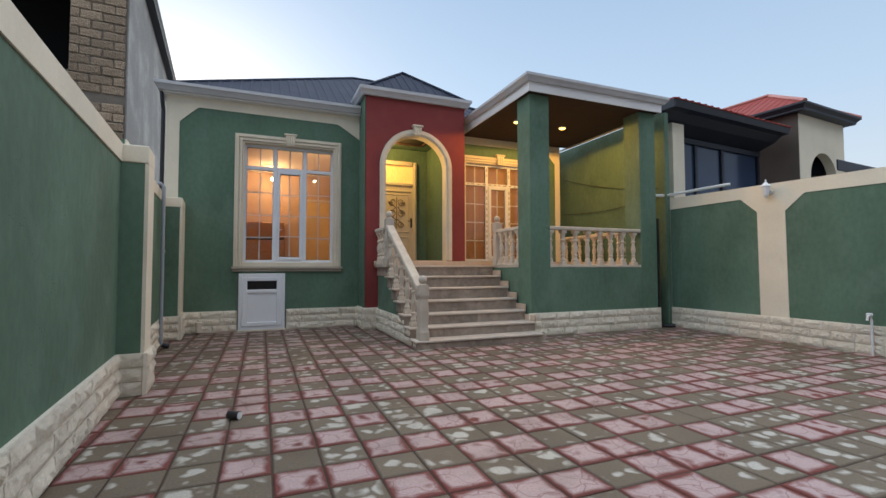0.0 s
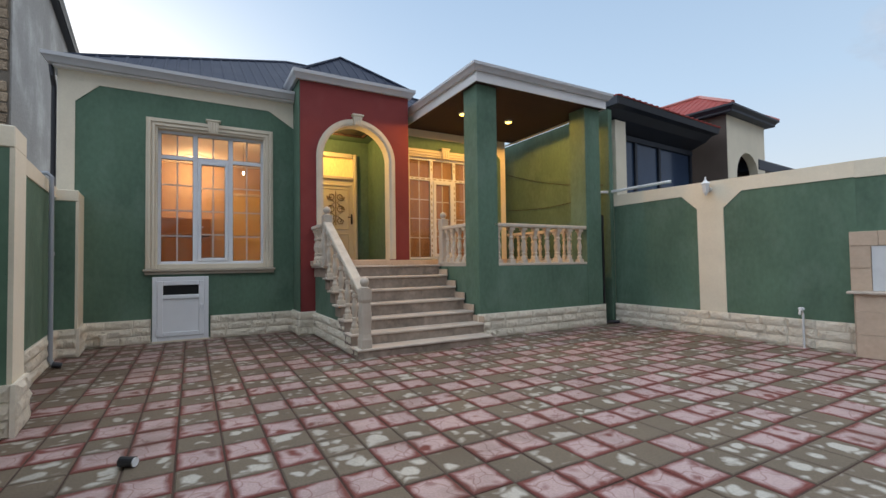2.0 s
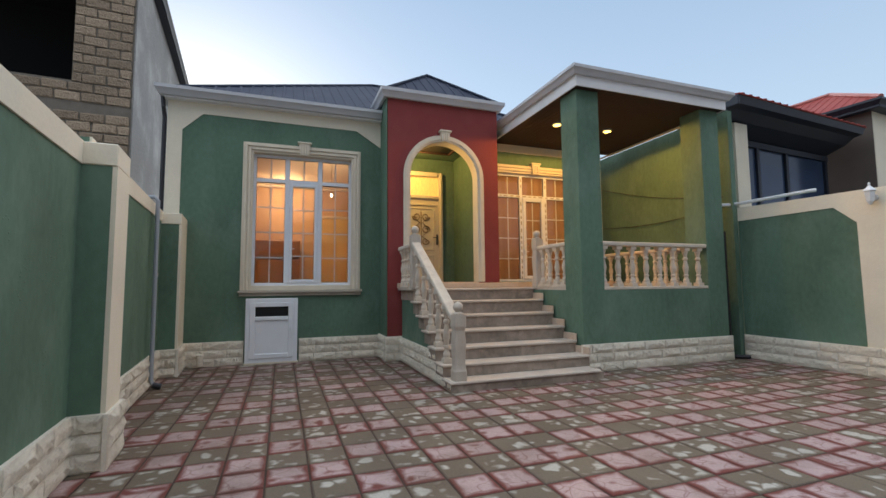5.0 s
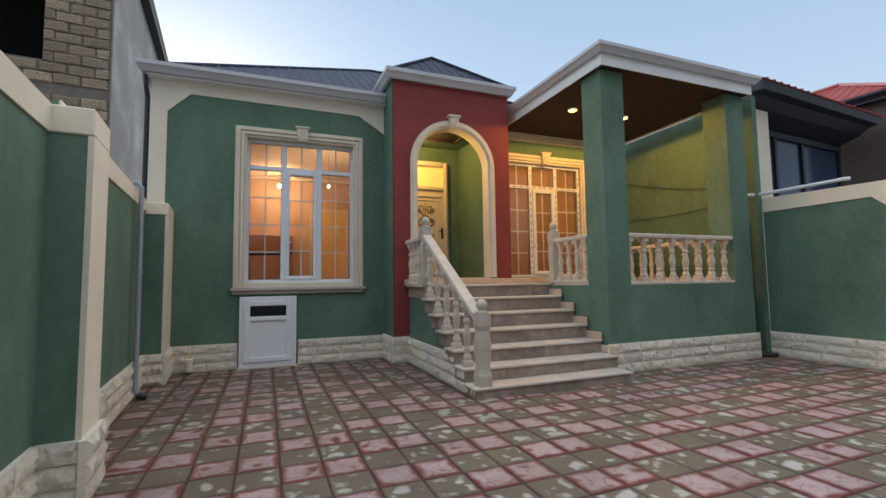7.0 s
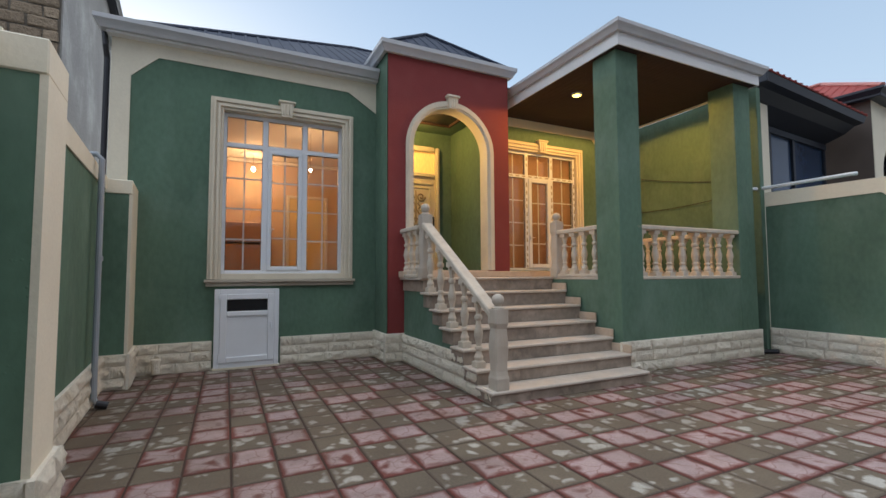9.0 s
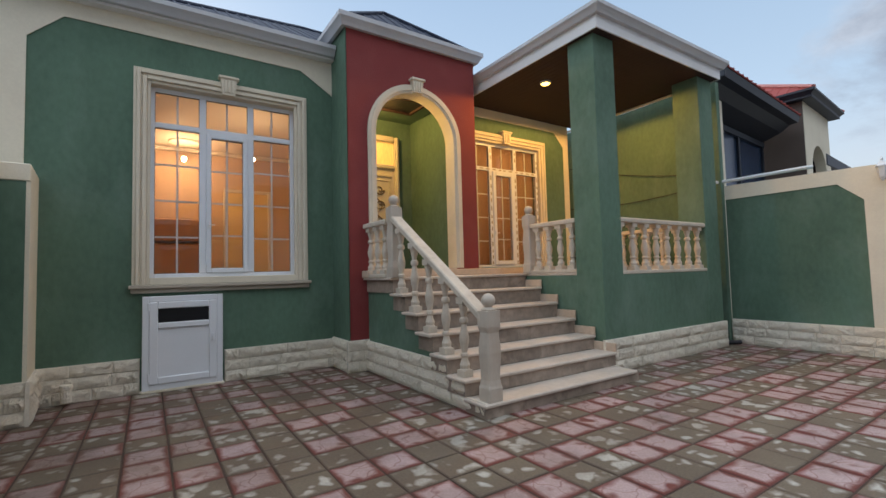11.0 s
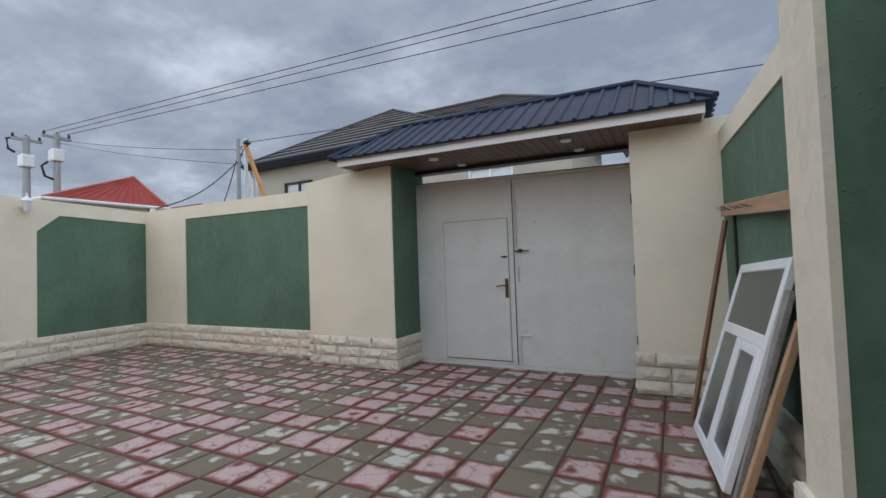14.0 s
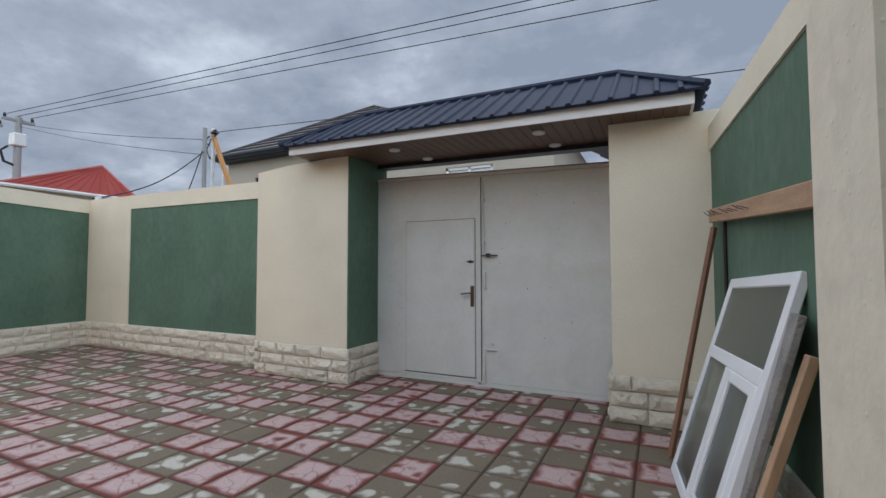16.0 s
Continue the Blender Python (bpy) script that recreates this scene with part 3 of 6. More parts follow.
box(bm, fx0, fx1, fy1 - 0.02, fy1, 2.62, 2.715); box(bm, fx0, fx1, fy0, fy0 + 0.02, 2.62, 2.715)
box(bm, fx0, fx0 + 0.02, fy0 + 0.02, fy1 - 0.02, 2.62, 2.715); box(bm, fx1 - 0.02, fx1, fy0 + 0.02, fy1 - 0.02, 2.62, 2.715)
part("fascia", bm, FASCIA, canopy)
SOFFIT = material("brown_soffit_light", (0.13, 0.072, 0.05), 0.45, var=0.15, scale=3, bump=0.05, rand=0.1)
x = fx0 + 0.02
while x < fx1 - 0.1:
    bm = B()
    box(bm, x, min(x + 0.096, fx1 - 0.02), fy0 + 0.02, fy1 - 0.02, 2.625, 2.64, 0.003)
    part("slat", bm, SOFFIT, canopy)
    x += 0.1
bm = B(); box(bm, 0.385, 3.26, -2.20, -2.05, 2.578, 2.625)
part("beam", bm, DARK, canopy)
for x, y in ((1.0, -1.45), (2.6, -1.45), (0.95, -1.95), (2.45, -1.95)):
    bm = B(); lathe(bm, [(0.055, 0.0), (0.062, 0.006), (0.062, 0.018), (0.02, 0.018)], x, y, 2.595 + 0.013 * x, 20)
    dl = part("downlight", bm, FROST, None, "round white downlight in the brown soffit, off", group="downlights of the gate canopy", smooth=False)
    tagged(dl, category="lamp")

# ---- house: front wall with window ----
HY = 9.88
m_house, _ = frame_of((-1.36, HY), (2.36, HY))
bm = B()
hx = -1.36
def hp(x):
    return x - hx
WX0, WX1, WZ0, WZ1 = 0.02, 1.80, 1.37, 3.80
for x0, x1, z0, z1 in ((-1.36, WX0, 0, 4.62), (WX1, 2.36, 0, 4.62), (WX0, WX1, 0, WZ0), (WX0, WX1, WZ1, 4.62)):
    box(bm, hp(x0), hp(x1), 0, 0.3, z0, z1)
bmesh.ops.remove_doubles(bm, verts=bm.verts, dist=0.0001)
wall_h = part("wall_house", bm, GREEN, None, "green plastered house front with a cream border under the eaves", kind="structure")
wall_h.matrix_basis = m_house
band(wall_h, [[(0, 0.40), (hp(-1.13), 0.40), (hp(-1.13), 4.10), (hp(-0.81), 4.41), (hp(-0.81), 4.622), (0, 4.622)],
              [(hp(-0.81), 4.41), (hp(1.88), 4.39), (hp(2.36), 4.09), (hp(2.36), 4.622), (hp(-0.81), 4.622)]])
skirting(wall_h, hp(-1.0), hp(-0.06), top=0.42)
skirting(wall_h, hp(0.86), hp(2.36), top=0.42)

def window_surround(parent, x0, x1, z0, z1, w, y, sill=True):
    """Stepped cast surround with a keystone."""
    bm = B()
    for a, c_, proud in ((0.0, 0.035, 0.030), (0.035, 0.075, 0.062), (0.075, 0.095, 0.040), (0.095, 0.14, 0.052), (0.14, w, 0.022)):
        for bx in ((x0 + a, x0 + c_, z0, z1 - a), (x1 - c_, x1 - a, z0, z1 - a), (x0 + c_, x1 - c_, z1 - c_, z1 - a)):
            box(bm, bx[0], bx[1], y - proud, y + 0.002, bx[2], bx[3], 0.006)
    if sill:
        box(bm, x0 + w, x1 - w, y - 0.028, y + 0.12, z0, z0 + 0.085, 0.006)
    part("surround", bm, MOULD, parent)
    bm = B()
    c = (x0 + x1) / 2
    prism(bm, [(c - 0.075, z1 - w - 0.01), (c + 0.075, z1 - w - 0.01), (c + 0.10, z1 + 0.03), (c - 0.10, z1 + 0.03)], y - 0.10, y)
    box(bm, c - 0.125, c + 0.125, y - 0.12, y, z1 + 0.03, z1 + 0.065, 0.008)
    for k in (-1, 0, 1):
        box(bm, c + k * 0.045 - 0.014, c + k * 0.045 + 0.014, y - 0.115, y - 0.09, z1 - w + 0.02, z1 + 0.01, 0.006)
    part("keystone", tidy(bm), MOULD, parent)
    if sill:
        bm = B()
        box(bm, x0 - 0.01, x1 + 0.01, y - 0.05, y + 0.002, z0 - 0.10, z0 - 0.045, 0.008)
        box(bm, x0 - 0.03, x1 + 0.03, y - 0.09, y + 0.1, z0 - 0.045, z0, 0.008)
        part("window_sill", bm, SILL, parent)


win = empty("window_1", (0, HY, 0))
tagged(win, "tall white upvc window with glazing bars in a cream cast surround, warmly lit", "window", kind="structure")
window_surround(win, -0.15, 1.96, 1.29, 3.98, 0.18, 0.0)
bm = B()
box(bm, WX0 - 0.01, WX0 + 0.003, 0.0, 0.16, WZ0, WZ1); box(bm, WX1 - 0.003, WX1 + 0.01, 0.0, 0.16, WZ0, WZ1)
box(bm, WX0, WX1, 0.0, 0.16, WZ1 - 0.003, WZ1 + 0.01); box(bm, WX0, WX1, 0.0, 0.16, WZ0 - 0.01, WZ0 + 0.003)
part("reveal", bm, MOULD, win)


def upvc(parent, x0, x1, z0, z1, y, cols, trans, door=None, rows=4, mat=PVC, transom_rows=1, sash=True):
    """A white frame of three lights with a row of fanlights above; glazing bars inside the panes."""
    bm = B()
    f = 0.055
    w = (x1 - x0) / cols
    for bx in ((x0, x0 + f, z0, z1), (x1 - f, x1, z0, z1), (x0 + f, x1 - f, z0, z0 + f), (x0 + f, x1 - f, z1 - f, z1), (x0 + f, x1 - f, trans - 0.035, trans + 0.035)):
        box(bm, bx[0], bx[1], y - 0.035, y + 0.035, bx[2], bx[3], 0.006)
    for k in range(1, cols):
        cxx = x0 + w * k
        box(bm, cxx - 0.04, cxx + 0.04, y - 0.036, y + 0.036, z0 + f, z1 - f, 0.006)
    part("window_frame", bm, mat, parent)
    for k in range(cols):
        a, b = x0 + w * k + (f if k == 0 else 0.04), x0 + w * (k + 1) - (f if k == cols - 1 else 0.04)
        lo, hi = z0 + f, trans - 0.035
        if k == 1 and sash:
            bm = B()
            s = 0.06 if not door else 0.08
            for bx in ((a, a + s, lo, hi), (b - s, b, lo, hi), (a + s, b - s, lo, lo + s), (a + s, b - s, hi - s, hi)):
                box(bm, bx[0], bx[1], y - 0.055, y + 0.03, bx[2], bx[3], 0.008)
            part("sash", bm, mat, parent)
            bm = B(); box(bm, a + 0.015, a + 0.04, y - 0.075, y - 0.05, (lo + hi) / 2 - 0.35, (lo + hi) / 2 - 0.25, 0.005); tube(bm, [(a + 0.028, y - 0.075, (lo + hi) / 2 - 0.3), (a + 0.028, y - 0.095, (lo + hi) / 2 - 0.3), (a + 0.1, y - 0.095, (lo + hi) / 2 - 0.3)], 0.007)
            part("handle", bm, mat, parent)
            a, b, lo, hi = a + s, b - s, lo + s, hi - s
        for (pa, pb, pc, pd, n) in ((a, b, lo, hi, rows), (x0 + w * k + (f if k == 0 else 0.04), x0 + w * (k + 1) - (f if k == cols - 1 else 0.04), trans + 0.035, z1 - f, transom_rows)):
            bm = B(); box(bm, pa, pb, y - 0.004, y + 0.004, pc, pd)
            g = part("pane", bm, GLASS, parent)
            g.visible_shadow = False
            bm = B()
            for gx in ((pa, pa + 0.005, pc, pd), (pb - 0.005, pb, pc, pd), (pa + 0.005, pb - 0.005, pc, pc + 0.005), (pa + 0.005, pb - 0.005, pd - 0.009, pd)):
                box(bm, gx[0], gx[1], y - 0.012, y - 0.0045, gx[2], gx[3])
            part("gasket", bm, DARK, parent, "thin dark rubber gasket")
            bm = B()
            box(bm, (pa + pb) / 2 - 0.011, (pa + pb) / 2 + 0.011, y + 0.006, y + 0.014, pc, pd)
            for j in range(1, n):
                zz = pc + (pd - pc) * j / n
                box(bm, pa, pb, y + 0.0055, y + 0.0145, zz - 0.011, zz + 0.011)
            part("glazing_bar", bm, mat, parent)


upvc(win, WX0, WX1, WZ0, WZ1, 0.13, 3, 3.32)

# plinth hatch under the window
hatch = empty("cellar_hatch", (0, HY - 0.075, 0))
tagged(hatch, "small white upvc hatch door with a dark slot pane, closed", "hatch")
bm = B()
for bx in ((-0.04, 0.03, 0.03, 1.15), (0.76, 0.83, 0.03, 1.15), (0.03, 0.76, 0.03, 0.10), (0.03, 0.76, 1.08, 1.15)):
    box(bm, bx[0], bx[1], -0.02, 0.075, bx[2], bx[3], 0.006)
part("hatch_frame", bm, PVC, hatch)
bm = B()
for bx in ((0.03, 0.12, 0.10, 1.08), (0.67, 0.76, 0.10, 1.08), (0.12, 0.67, 0.10, 0.18), (0.12, 0.67, 1.0, 1.08), (0.12, 0.67, 0.76, 0.83)):
    box(bm, bx[0], bx[1], -0.035, 0.03, bx[2], bx[3], 0.008)
part("sash", bm, PVC, hatch)
bm = B(); box(bm, 0.12, 0.67, -0.012, 0.01, 0.18, 0.76)
part("panel", bm, PVC, hatch)
bm = B(); box(bm, 0.12, 0.67, -0.008, 0.01, 0.83, 1.0)
part("pane", bm, BLACKVOID, hatch, "dark slot pane")
bm = B(); box(bm, 0.70, 0.73, -0.055, -0.035, 0.58, 0.66, 0.005); lathe(bm, [(0.014, -0.03), (0.014, 0.03)], 0.715, -0.065, 0.60, 8)
part("handle", bm, PVC, hatch)
for z in (0.14, 0.98):
    bm = B(); lathe(bm, [(0.012, 0), (0.012, 0.09)], 0.025, -0.03, z, 8)
    part("hinge", bm, PVC, hatch)
bm = B(); box(bm, -0.06, 0.85, -0.03, 0.07, 0.0, 0.03, 0.006)
part("threshold", bm, MOULD, hatch)

# room behind the window
bm = B()
RX0, RX1, RY0, RY1, RZ0, RZ1 = -1.3, 3.0, HY + 0.3, 14.8, 1.25, 4.28
box(bm, RX0, RX1, RY1, RY1 + 0.1, RZ0, RZ1); box(bm, RX0 - 0.06, RX0, RY0, RY1, RZ0, RZ1); box(bm, RX1, RX1 + 0.1, RY0 + 1.4, RY1, RZ0, RZ1)
part("wall_room", bm, ROOMWALL, None, "peach papered wall of the lit front room", kind="structure")
bm = B(); box(bm, RX0, RX1, RY0, RY1, RZ0 - 0.05, RZ0)
part("floor_room", bm, WOODFLOOR, None, "brown wood floor of the front room", kind="structure")
bm = B(); box(bm, RX0, RX1, RY0, RY1, RZ1, RZ1 + 0.05)
part("ceiling_room", bm, ROOMWHITE, None, "pale ceiling of the front room", kind="structure")
bm = B()
for a, b, z in ((RX0, RX1, RY1 - 0.08),):
    box(bm, a, b, RY1 - 0.10, RY1, RZ1 - 0.09, RZ1, 0.02)
part("trim", bm, ROOMWHITE, None, "pale ceiling cornice in the front room", kind="structure")
# The doorway's lamplight is put into the panel's yellow colour
bm = B(); box(bm, 1.55, 2.45, RY1 - 0.03, RY1 - 0.001, RZ0, 3.35); 
dr = part("door_2", bm, material("lit_doorway", (0.75, 0.55, 0.25), 0.6, var=0.1, bump=0.03), None, "inner doorway of the front room, its light painted pale yellow", kind="structure")
bm = B()
for bx in ((1.47, 1.55, RZ0, 3.43), (2.45, 2.53, RZ0, 3.43), (1.55, 2.45, 3.35, 3.43)):
    box(bm, bx[0], bx[1], RY1 - 0.05, RY1, bx[2], bx[3], 0.01)
part("door_frame", bm, ROOMWHITE, dr)
bm = B(); box(bm, -1.0, 1.0, RY1 - 0.62, RY1 - 0.02, 2.15, 2.62, 0.02); box(bm, -1.0, 1.0, RY1 - 0.60, RY1 - 0.02, RZ0, 2.1, 0.02)
tagged(part("cabinet", bm, material("caramel_wood", (0.40, 0.20, 0.08), 0.4, var=0.12, bump=0.05, stretch=(1, 1, 5)), None, "caramel wooden cabinet against the back wall of the front room"), category="cabinet")
ch = empty("chandelier", (0.64, 14.2, 4.28))
tagged(ch, "small pale ceiling chandelier with a glowing bulb", "lamp")
bm = B(); lathe(bm, [(0.28, -0.03), (0.30, -0.01), (0.24, 0.0)], 0, 0, 0, 24)
part("ceiling_rose", bm, ROOMWHITE, ch)
bm = B(); lathe(bm, [(0.004, -0.32), (0.004, -0.02)], 0, 0, 0, 6)
part("stem", bm, BRONZE, ch)
bm = B(); lathe(bm, [(0.012, -0.43), (0.04, -0.41), (0.05, -0.385), (0.035, -0.33), (0.012, -0.32)], 0, 0, 0, 14)
part("bulb", bm, ROOMGLOW, ch, smooth=True)

c2 = empty("ceiling_spot", (1.62, 12.0, 4.28))
tagged(c2, "small pale pendant spot with a glowing bulb", "lamp")
bm = B(); lathe(bm, [(0.004, -0.74), (0.004, 0.0)], 0, 0, 0, 6)
part("stem", bm, BRONZE, c2)
bm = B(); lathe(bm, [(0.01, -0.80), (0.022, -0.79), (0.027, -0.77), (0.01, -0.74)], 0, 0, 0, 14)
part("bulb", bm, ROOMGLOW, c2, smooth=True)

# ---- portal (red block) ----
PY, PX0, PX1, PZ = 9.28, 2.36, 4.65, 4.93
AX0, AX1, AS = 2.79, 4.20, 3.45
AR = (AX1 - AX0) / 2
AC = (AX0 + AX1) / 2
arc = [(AC + AR * math.cos(a), AS + AR * math.sin(a)) for a in [math.pi * k / 20 for k in range(21)]]
bm = B()
prism(bm, [(PX0, 0), (AX0, 0), (AX0, AS)] + arc[::-1][1:11] + [(AC, PZ), (PX0, PZ)], PY, PY + 0.22)
prism(bm, [(AX1, 0), (PX1, 0), (PX1, PZ), (AC, PZ)] + arc[::-1][10:20] + [(AX1, AS)], PY, PY + 0.22)
box(bm, AX0, AX1, PY + 0.01, PY + 0.2, 0, 1.40)
wall_p = part("wall_portal", tidy(bm), RED, None, "oxblood red plastered entrance front with a round arch", kind="structure")
bm = B()
box(bm, PX0 - 0.006, PX0 + 0.01, PY + 0.0, HY, 0.0, PZ)
part("green_return", bm, GREEN, wall_p)
for bx in ((PX0, PX0 + 0.25, PY + 0.22, 10.95), (4.33, PX1, PY + 0.22, 10.95), (PX0, PX1, 10.95, 11.2)):
    bm = B(); box(bm, *bx, 0.0, PZ)
    part("wall_recess", bm, GREEN, None, "green plastered wall of the entrance recess", kind="structure")
bm = B(); box(bm, PX0 + 0.25, 4.33, PY + 0.22, 10.95, 4.28, 4.36)
part("ceiling_recess", bm, GREEN, None, "green plastered ceiling of the entrance recess", kind="structure")
skirting(wall_p, PX0 - 0.05, 2.64, v=PY, top=0.44)
skirting(wall_p, PY - 0.0, HY, v=PX0 - 0.006, axis="y", top=0.44)


def arch_band(bm, r0, r1, y0, y1, z_low, n=28):
    pts = [(AC - r0, z_low), (AC - r0, AS)] + [(AC + r0 * math.cos(math.pi - math.pi * k / n), AS + r0 * math.sin(math.pi * k / n)) for k in range(1, n)] + [(AC + r0, AS), (AC + r0, z_low)]
    pto = [(AC - r1, z_low), (AC - r1, AS)] + [(AC + r1 * math.cos(math.pi - math.pi * k / n), AS + r1 * math.sin(math.pi * k / n)) for k in range(1, n)] + [(AC + r1, AS), (AC + r1, z_low)]
    grid = [[bm.verts.new((a, y, z)) for a, z in p] for p, y in ((pts, y1), (pts, y0), (pto, y0), (pto, y1))]
    for a, b in zip(grid, grid[1:] + grid[:1]):
        for k in range(len(pts) - 1):
            bm.faces.new((a[k], a[k + 1], b[k + 1], b[k]))
    for k in (0, -1):
        bm.faces.new([g[k] for g in grid])


bm = B()
arch_band(bm, AR - 0.002, AR + 0.12, PY - 0.03, PY + 0.02, 1.42)
arch_band(bm, AR + 0.03, AR + 0.08, PY - 0.045, PY + 0.0, 1.42)
arch_band(bm, AR - 0.012, AR + 0.001, PY - 0.02, PY + 0.225, 1.42)
arch = part("arch_trim", tidy(bm), MOULD, wall_p)
bm = B()
prism(bm, [(AC - 0.07, AS + AR - 0.02), (AC + 0.07, AS + AR - 0.02), (AC + 0.09, AS + AR + 0.17), (AC - 0.09, AS + AR + 0.17)], PY - 0.10, PY)
box(bm, AC - 0.12, AC + 0.12, PY - 0.12, PY, AS + AR + 0.17, AS + AR + 0.21, 0.008)
for k in (-1, 0, 1):
    box(bm, AC + k * 0.042 - 0.013, AC + k * 0.042 + 0.013, PY - 0.115, PY - 0.09, AS + AR + 0.0, AS + AR + 0.14, 0.006)
part("keystone", tidy(bm), MOULD, wall_p)

# portal door
door = empty("door_1", (0, 10.95, 0))
tagged(door, "cream painted entrance door with scrolled carving and a lit fanlight, closed", "door", kind="structure")
DX0, DX1 = 2.98, 4.03
bm = B()
for bx in ((DX0, DX0 + 0.10, 1.42, 3.95), (DX1 - 0.10, DX1, 1.42, 3.95), (DX0 + 0.1, DX1 - 0.1, 3.85, 3.95), (DX0 + 0.1, DX1 - 0.1, 3.33, 3.40)):
    box(bm, bx[0], bx[1], -0.09, 0.0, bx[2], bx[3], 0.012)
    box(bm, bx[0] + 0.03, bx[1] - 0.03, -0.11, -0.08, bx[2], bx[3], 0.01)
part("door_frame", bm, DOORPAINT, door)
bm = B(); box(bm, DX0 + 0.1, DX1 - 0.1, -0.06, -0.02, 1.42, 3.33, 0.004)
leaf = part("leaf", bm, DOORPAINT, door)
# The pane itself emits amber, in place of a lit room behind it
bm = B(); box(bm, DX0 + 0.1, DX1 - 0.1, -0.03, -0.02, 3.40, 3.85)
part("fanlight", bm, material("lit_fanlight", (0.8, 0.6, 0.3), 0.3, var=0.2, scale=8, bump=0.05, stretch=(6, 1, 1), emit=(1.0, 0.50, 0.10, 0.5)), door, "glowing amber fanlight")
bm = B()
box(bm, DX0 + 0.16, DX1 - 0.16, -0.085, -0.06, 3.17, 3.22, 0.01)
for a, b, c, d in ((DX0 + 0.2, DX1 - 0.2, 2.15, 3.12), (DX0 + 0.2, DX1 - 0.2, 1.5, 2.05)):
    for bx in ((a, a + 0.03, c, d), (b - 0.03, b, c, d), (a + 0.03, b - 0.03, c, c + 0.03), (a + 0.03, b - 0.03, d - 0.03, d)):
        box(bm, bx[0], bx[1], -0.075, -0.06, bx[2], bx[3], 0.006)
part("moulding", bm, DOORPAINT, door)
bm = B()
c0 = (DX0 + DX1) / 2


def scroll(cx_, cz_, r, turns, flip, up=1):
    pts = []
    for k in range(26):
        t_ = k / 25
        a = turns * 2 * math.pi * t_
        rr = r * (1 - 0.8 * t_)
        pts.append((cx_ + flip * rr * math.cos(a), -0.07, cz_ + up * rr * math.sin(a)))
    tube(bm, pts, 0.010, 6)


for s in (-1, 1):
    scroll(c0 + s * 0.11, 2.92, 0.10, 1.4, s, -1)
    scroll(c0 + s * 0.11, 2.62, 0.10, 1.4, s, 1)
    scroll(c0 + s * 0.10, 2.36, 0.09, 1.3, s, -1)
    tube(bm, [(c0 + s * 0.20, -0.07, 2.92), (c0 + s * 0.03, -0.07, 2.78), (c0 + s * 0.2, -0.07, 2.62)], 0.010, 6)
    tube(bm, [(c0 + s * 0.20, -0.07, 2.60), (c0 + s * 0.02, -0.07, 2.47), (c0 + s * 0.18, -0.07, 2.36)], 0.010, 6)
tube(bm, [(c0, -0.07, 2.25), (c0, -0.07, 3.04)], 0.010, 6)
part("scrollwork", bm, material("scroll_bronze", (0.21, 0.15, 0.075), 0.4, 0.3, bump=0.03), door, "dark scrolled metalwork on the door")
bm = B(); box(bm, DX1 - 0.165, DX1 - 0.125, -0.08, -0.06, 2.28, 2.52, 0.006); tube(bm, [(DX1 - 0.145, -0.08, 2.44), (DX1 - 0.145, -0.12, 2.44), (DX1 - 0.25, -0.12, 2.44)], 0.01)
part("door_handle", bm, DARK, door, "dark lever handle")
bm = B()
for bx in ((3.22, 4.02, 9.72, 9.77), (3.22, 4.02, 10.32, 10.37), (3.22, 3.27, 9.77, 10.32), (3.97, 4.02, 9.77, 10.32)):
    box(bm, bx[0], bx[1], bx[2], bx[3], 4.225, 4.28, 0.004)
lh = part("ceiling_hatch", bm, BROWN, None, "brown wooden ceiling hatch frame in the entrance recess")
tagged(lh, category="hatch")
# Dark sheet put in for the blackness of the open hatch
bm = B(); box(bm, 3.27, 3.97, 9.77, 10.32, 4.262, 4.279)
part("panel", bm, DARK, lh)

# ---- stairs and landing ----
SX0, SX1, SY, TR = 2.64, 4.93, 6.57, 0.310
TOPS = [0.0, 0.135, 0.30, 0.48, 0.68, 0.888, 1.10, 1.302]
stairs = empty("stairs", (0, 0, 0))
tagged(stairs, "seven worn grey-pink marble steps up to the porch", "stairs")
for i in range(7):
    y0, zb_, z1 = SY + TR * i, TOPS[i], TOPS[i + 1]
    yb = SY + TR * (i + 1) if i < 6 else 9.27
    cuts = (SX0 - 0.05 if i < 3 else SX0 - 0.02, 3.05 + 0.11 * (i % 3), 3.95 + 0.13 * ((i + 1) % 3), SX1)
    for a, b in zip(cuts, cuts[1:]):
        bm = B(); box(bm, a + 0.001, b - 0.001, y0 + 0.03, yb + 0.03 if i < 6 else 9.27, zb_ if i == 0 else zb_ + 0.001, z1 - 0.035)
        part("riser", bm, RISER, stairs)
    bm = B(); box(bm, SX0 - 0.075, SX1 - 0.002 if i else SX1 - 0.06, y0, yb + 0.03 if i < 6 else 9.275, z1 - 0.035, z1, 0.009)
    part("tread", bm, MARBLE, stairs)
bm = B(); box(bm, 2.545, 4.95, 9.08, 9.27, 1.304, 1.40, 0.006)
part("threshold", bm, BEIGESTONE, stairs)
bm = B(); box(bm, AX0 + 0.005, AX1 - 0.005, 9.27, 9.5, 1.33, 1.42); box(bm, PX0 + 0.25, 4.33, 9.5, 10.94, 1.30, 1.418)
part("threshold", bm, BEIGESTONE, stairs)
for i in range(0, 6):
    y0, z1 = SY + TR * i, TOPS[i + 1]
    if i:
        bm = B(); box(bm, SX1 - 0.026, SX1 - 0.0035, y0 + 0.005, y0 + TR + 0.028, z1 + 0.001, z1 + 0.105, 0.003)
        part("wall_slab", bm, BEIGESTONE, stairs)
pts = [(SY + 0.06, 0.0)]
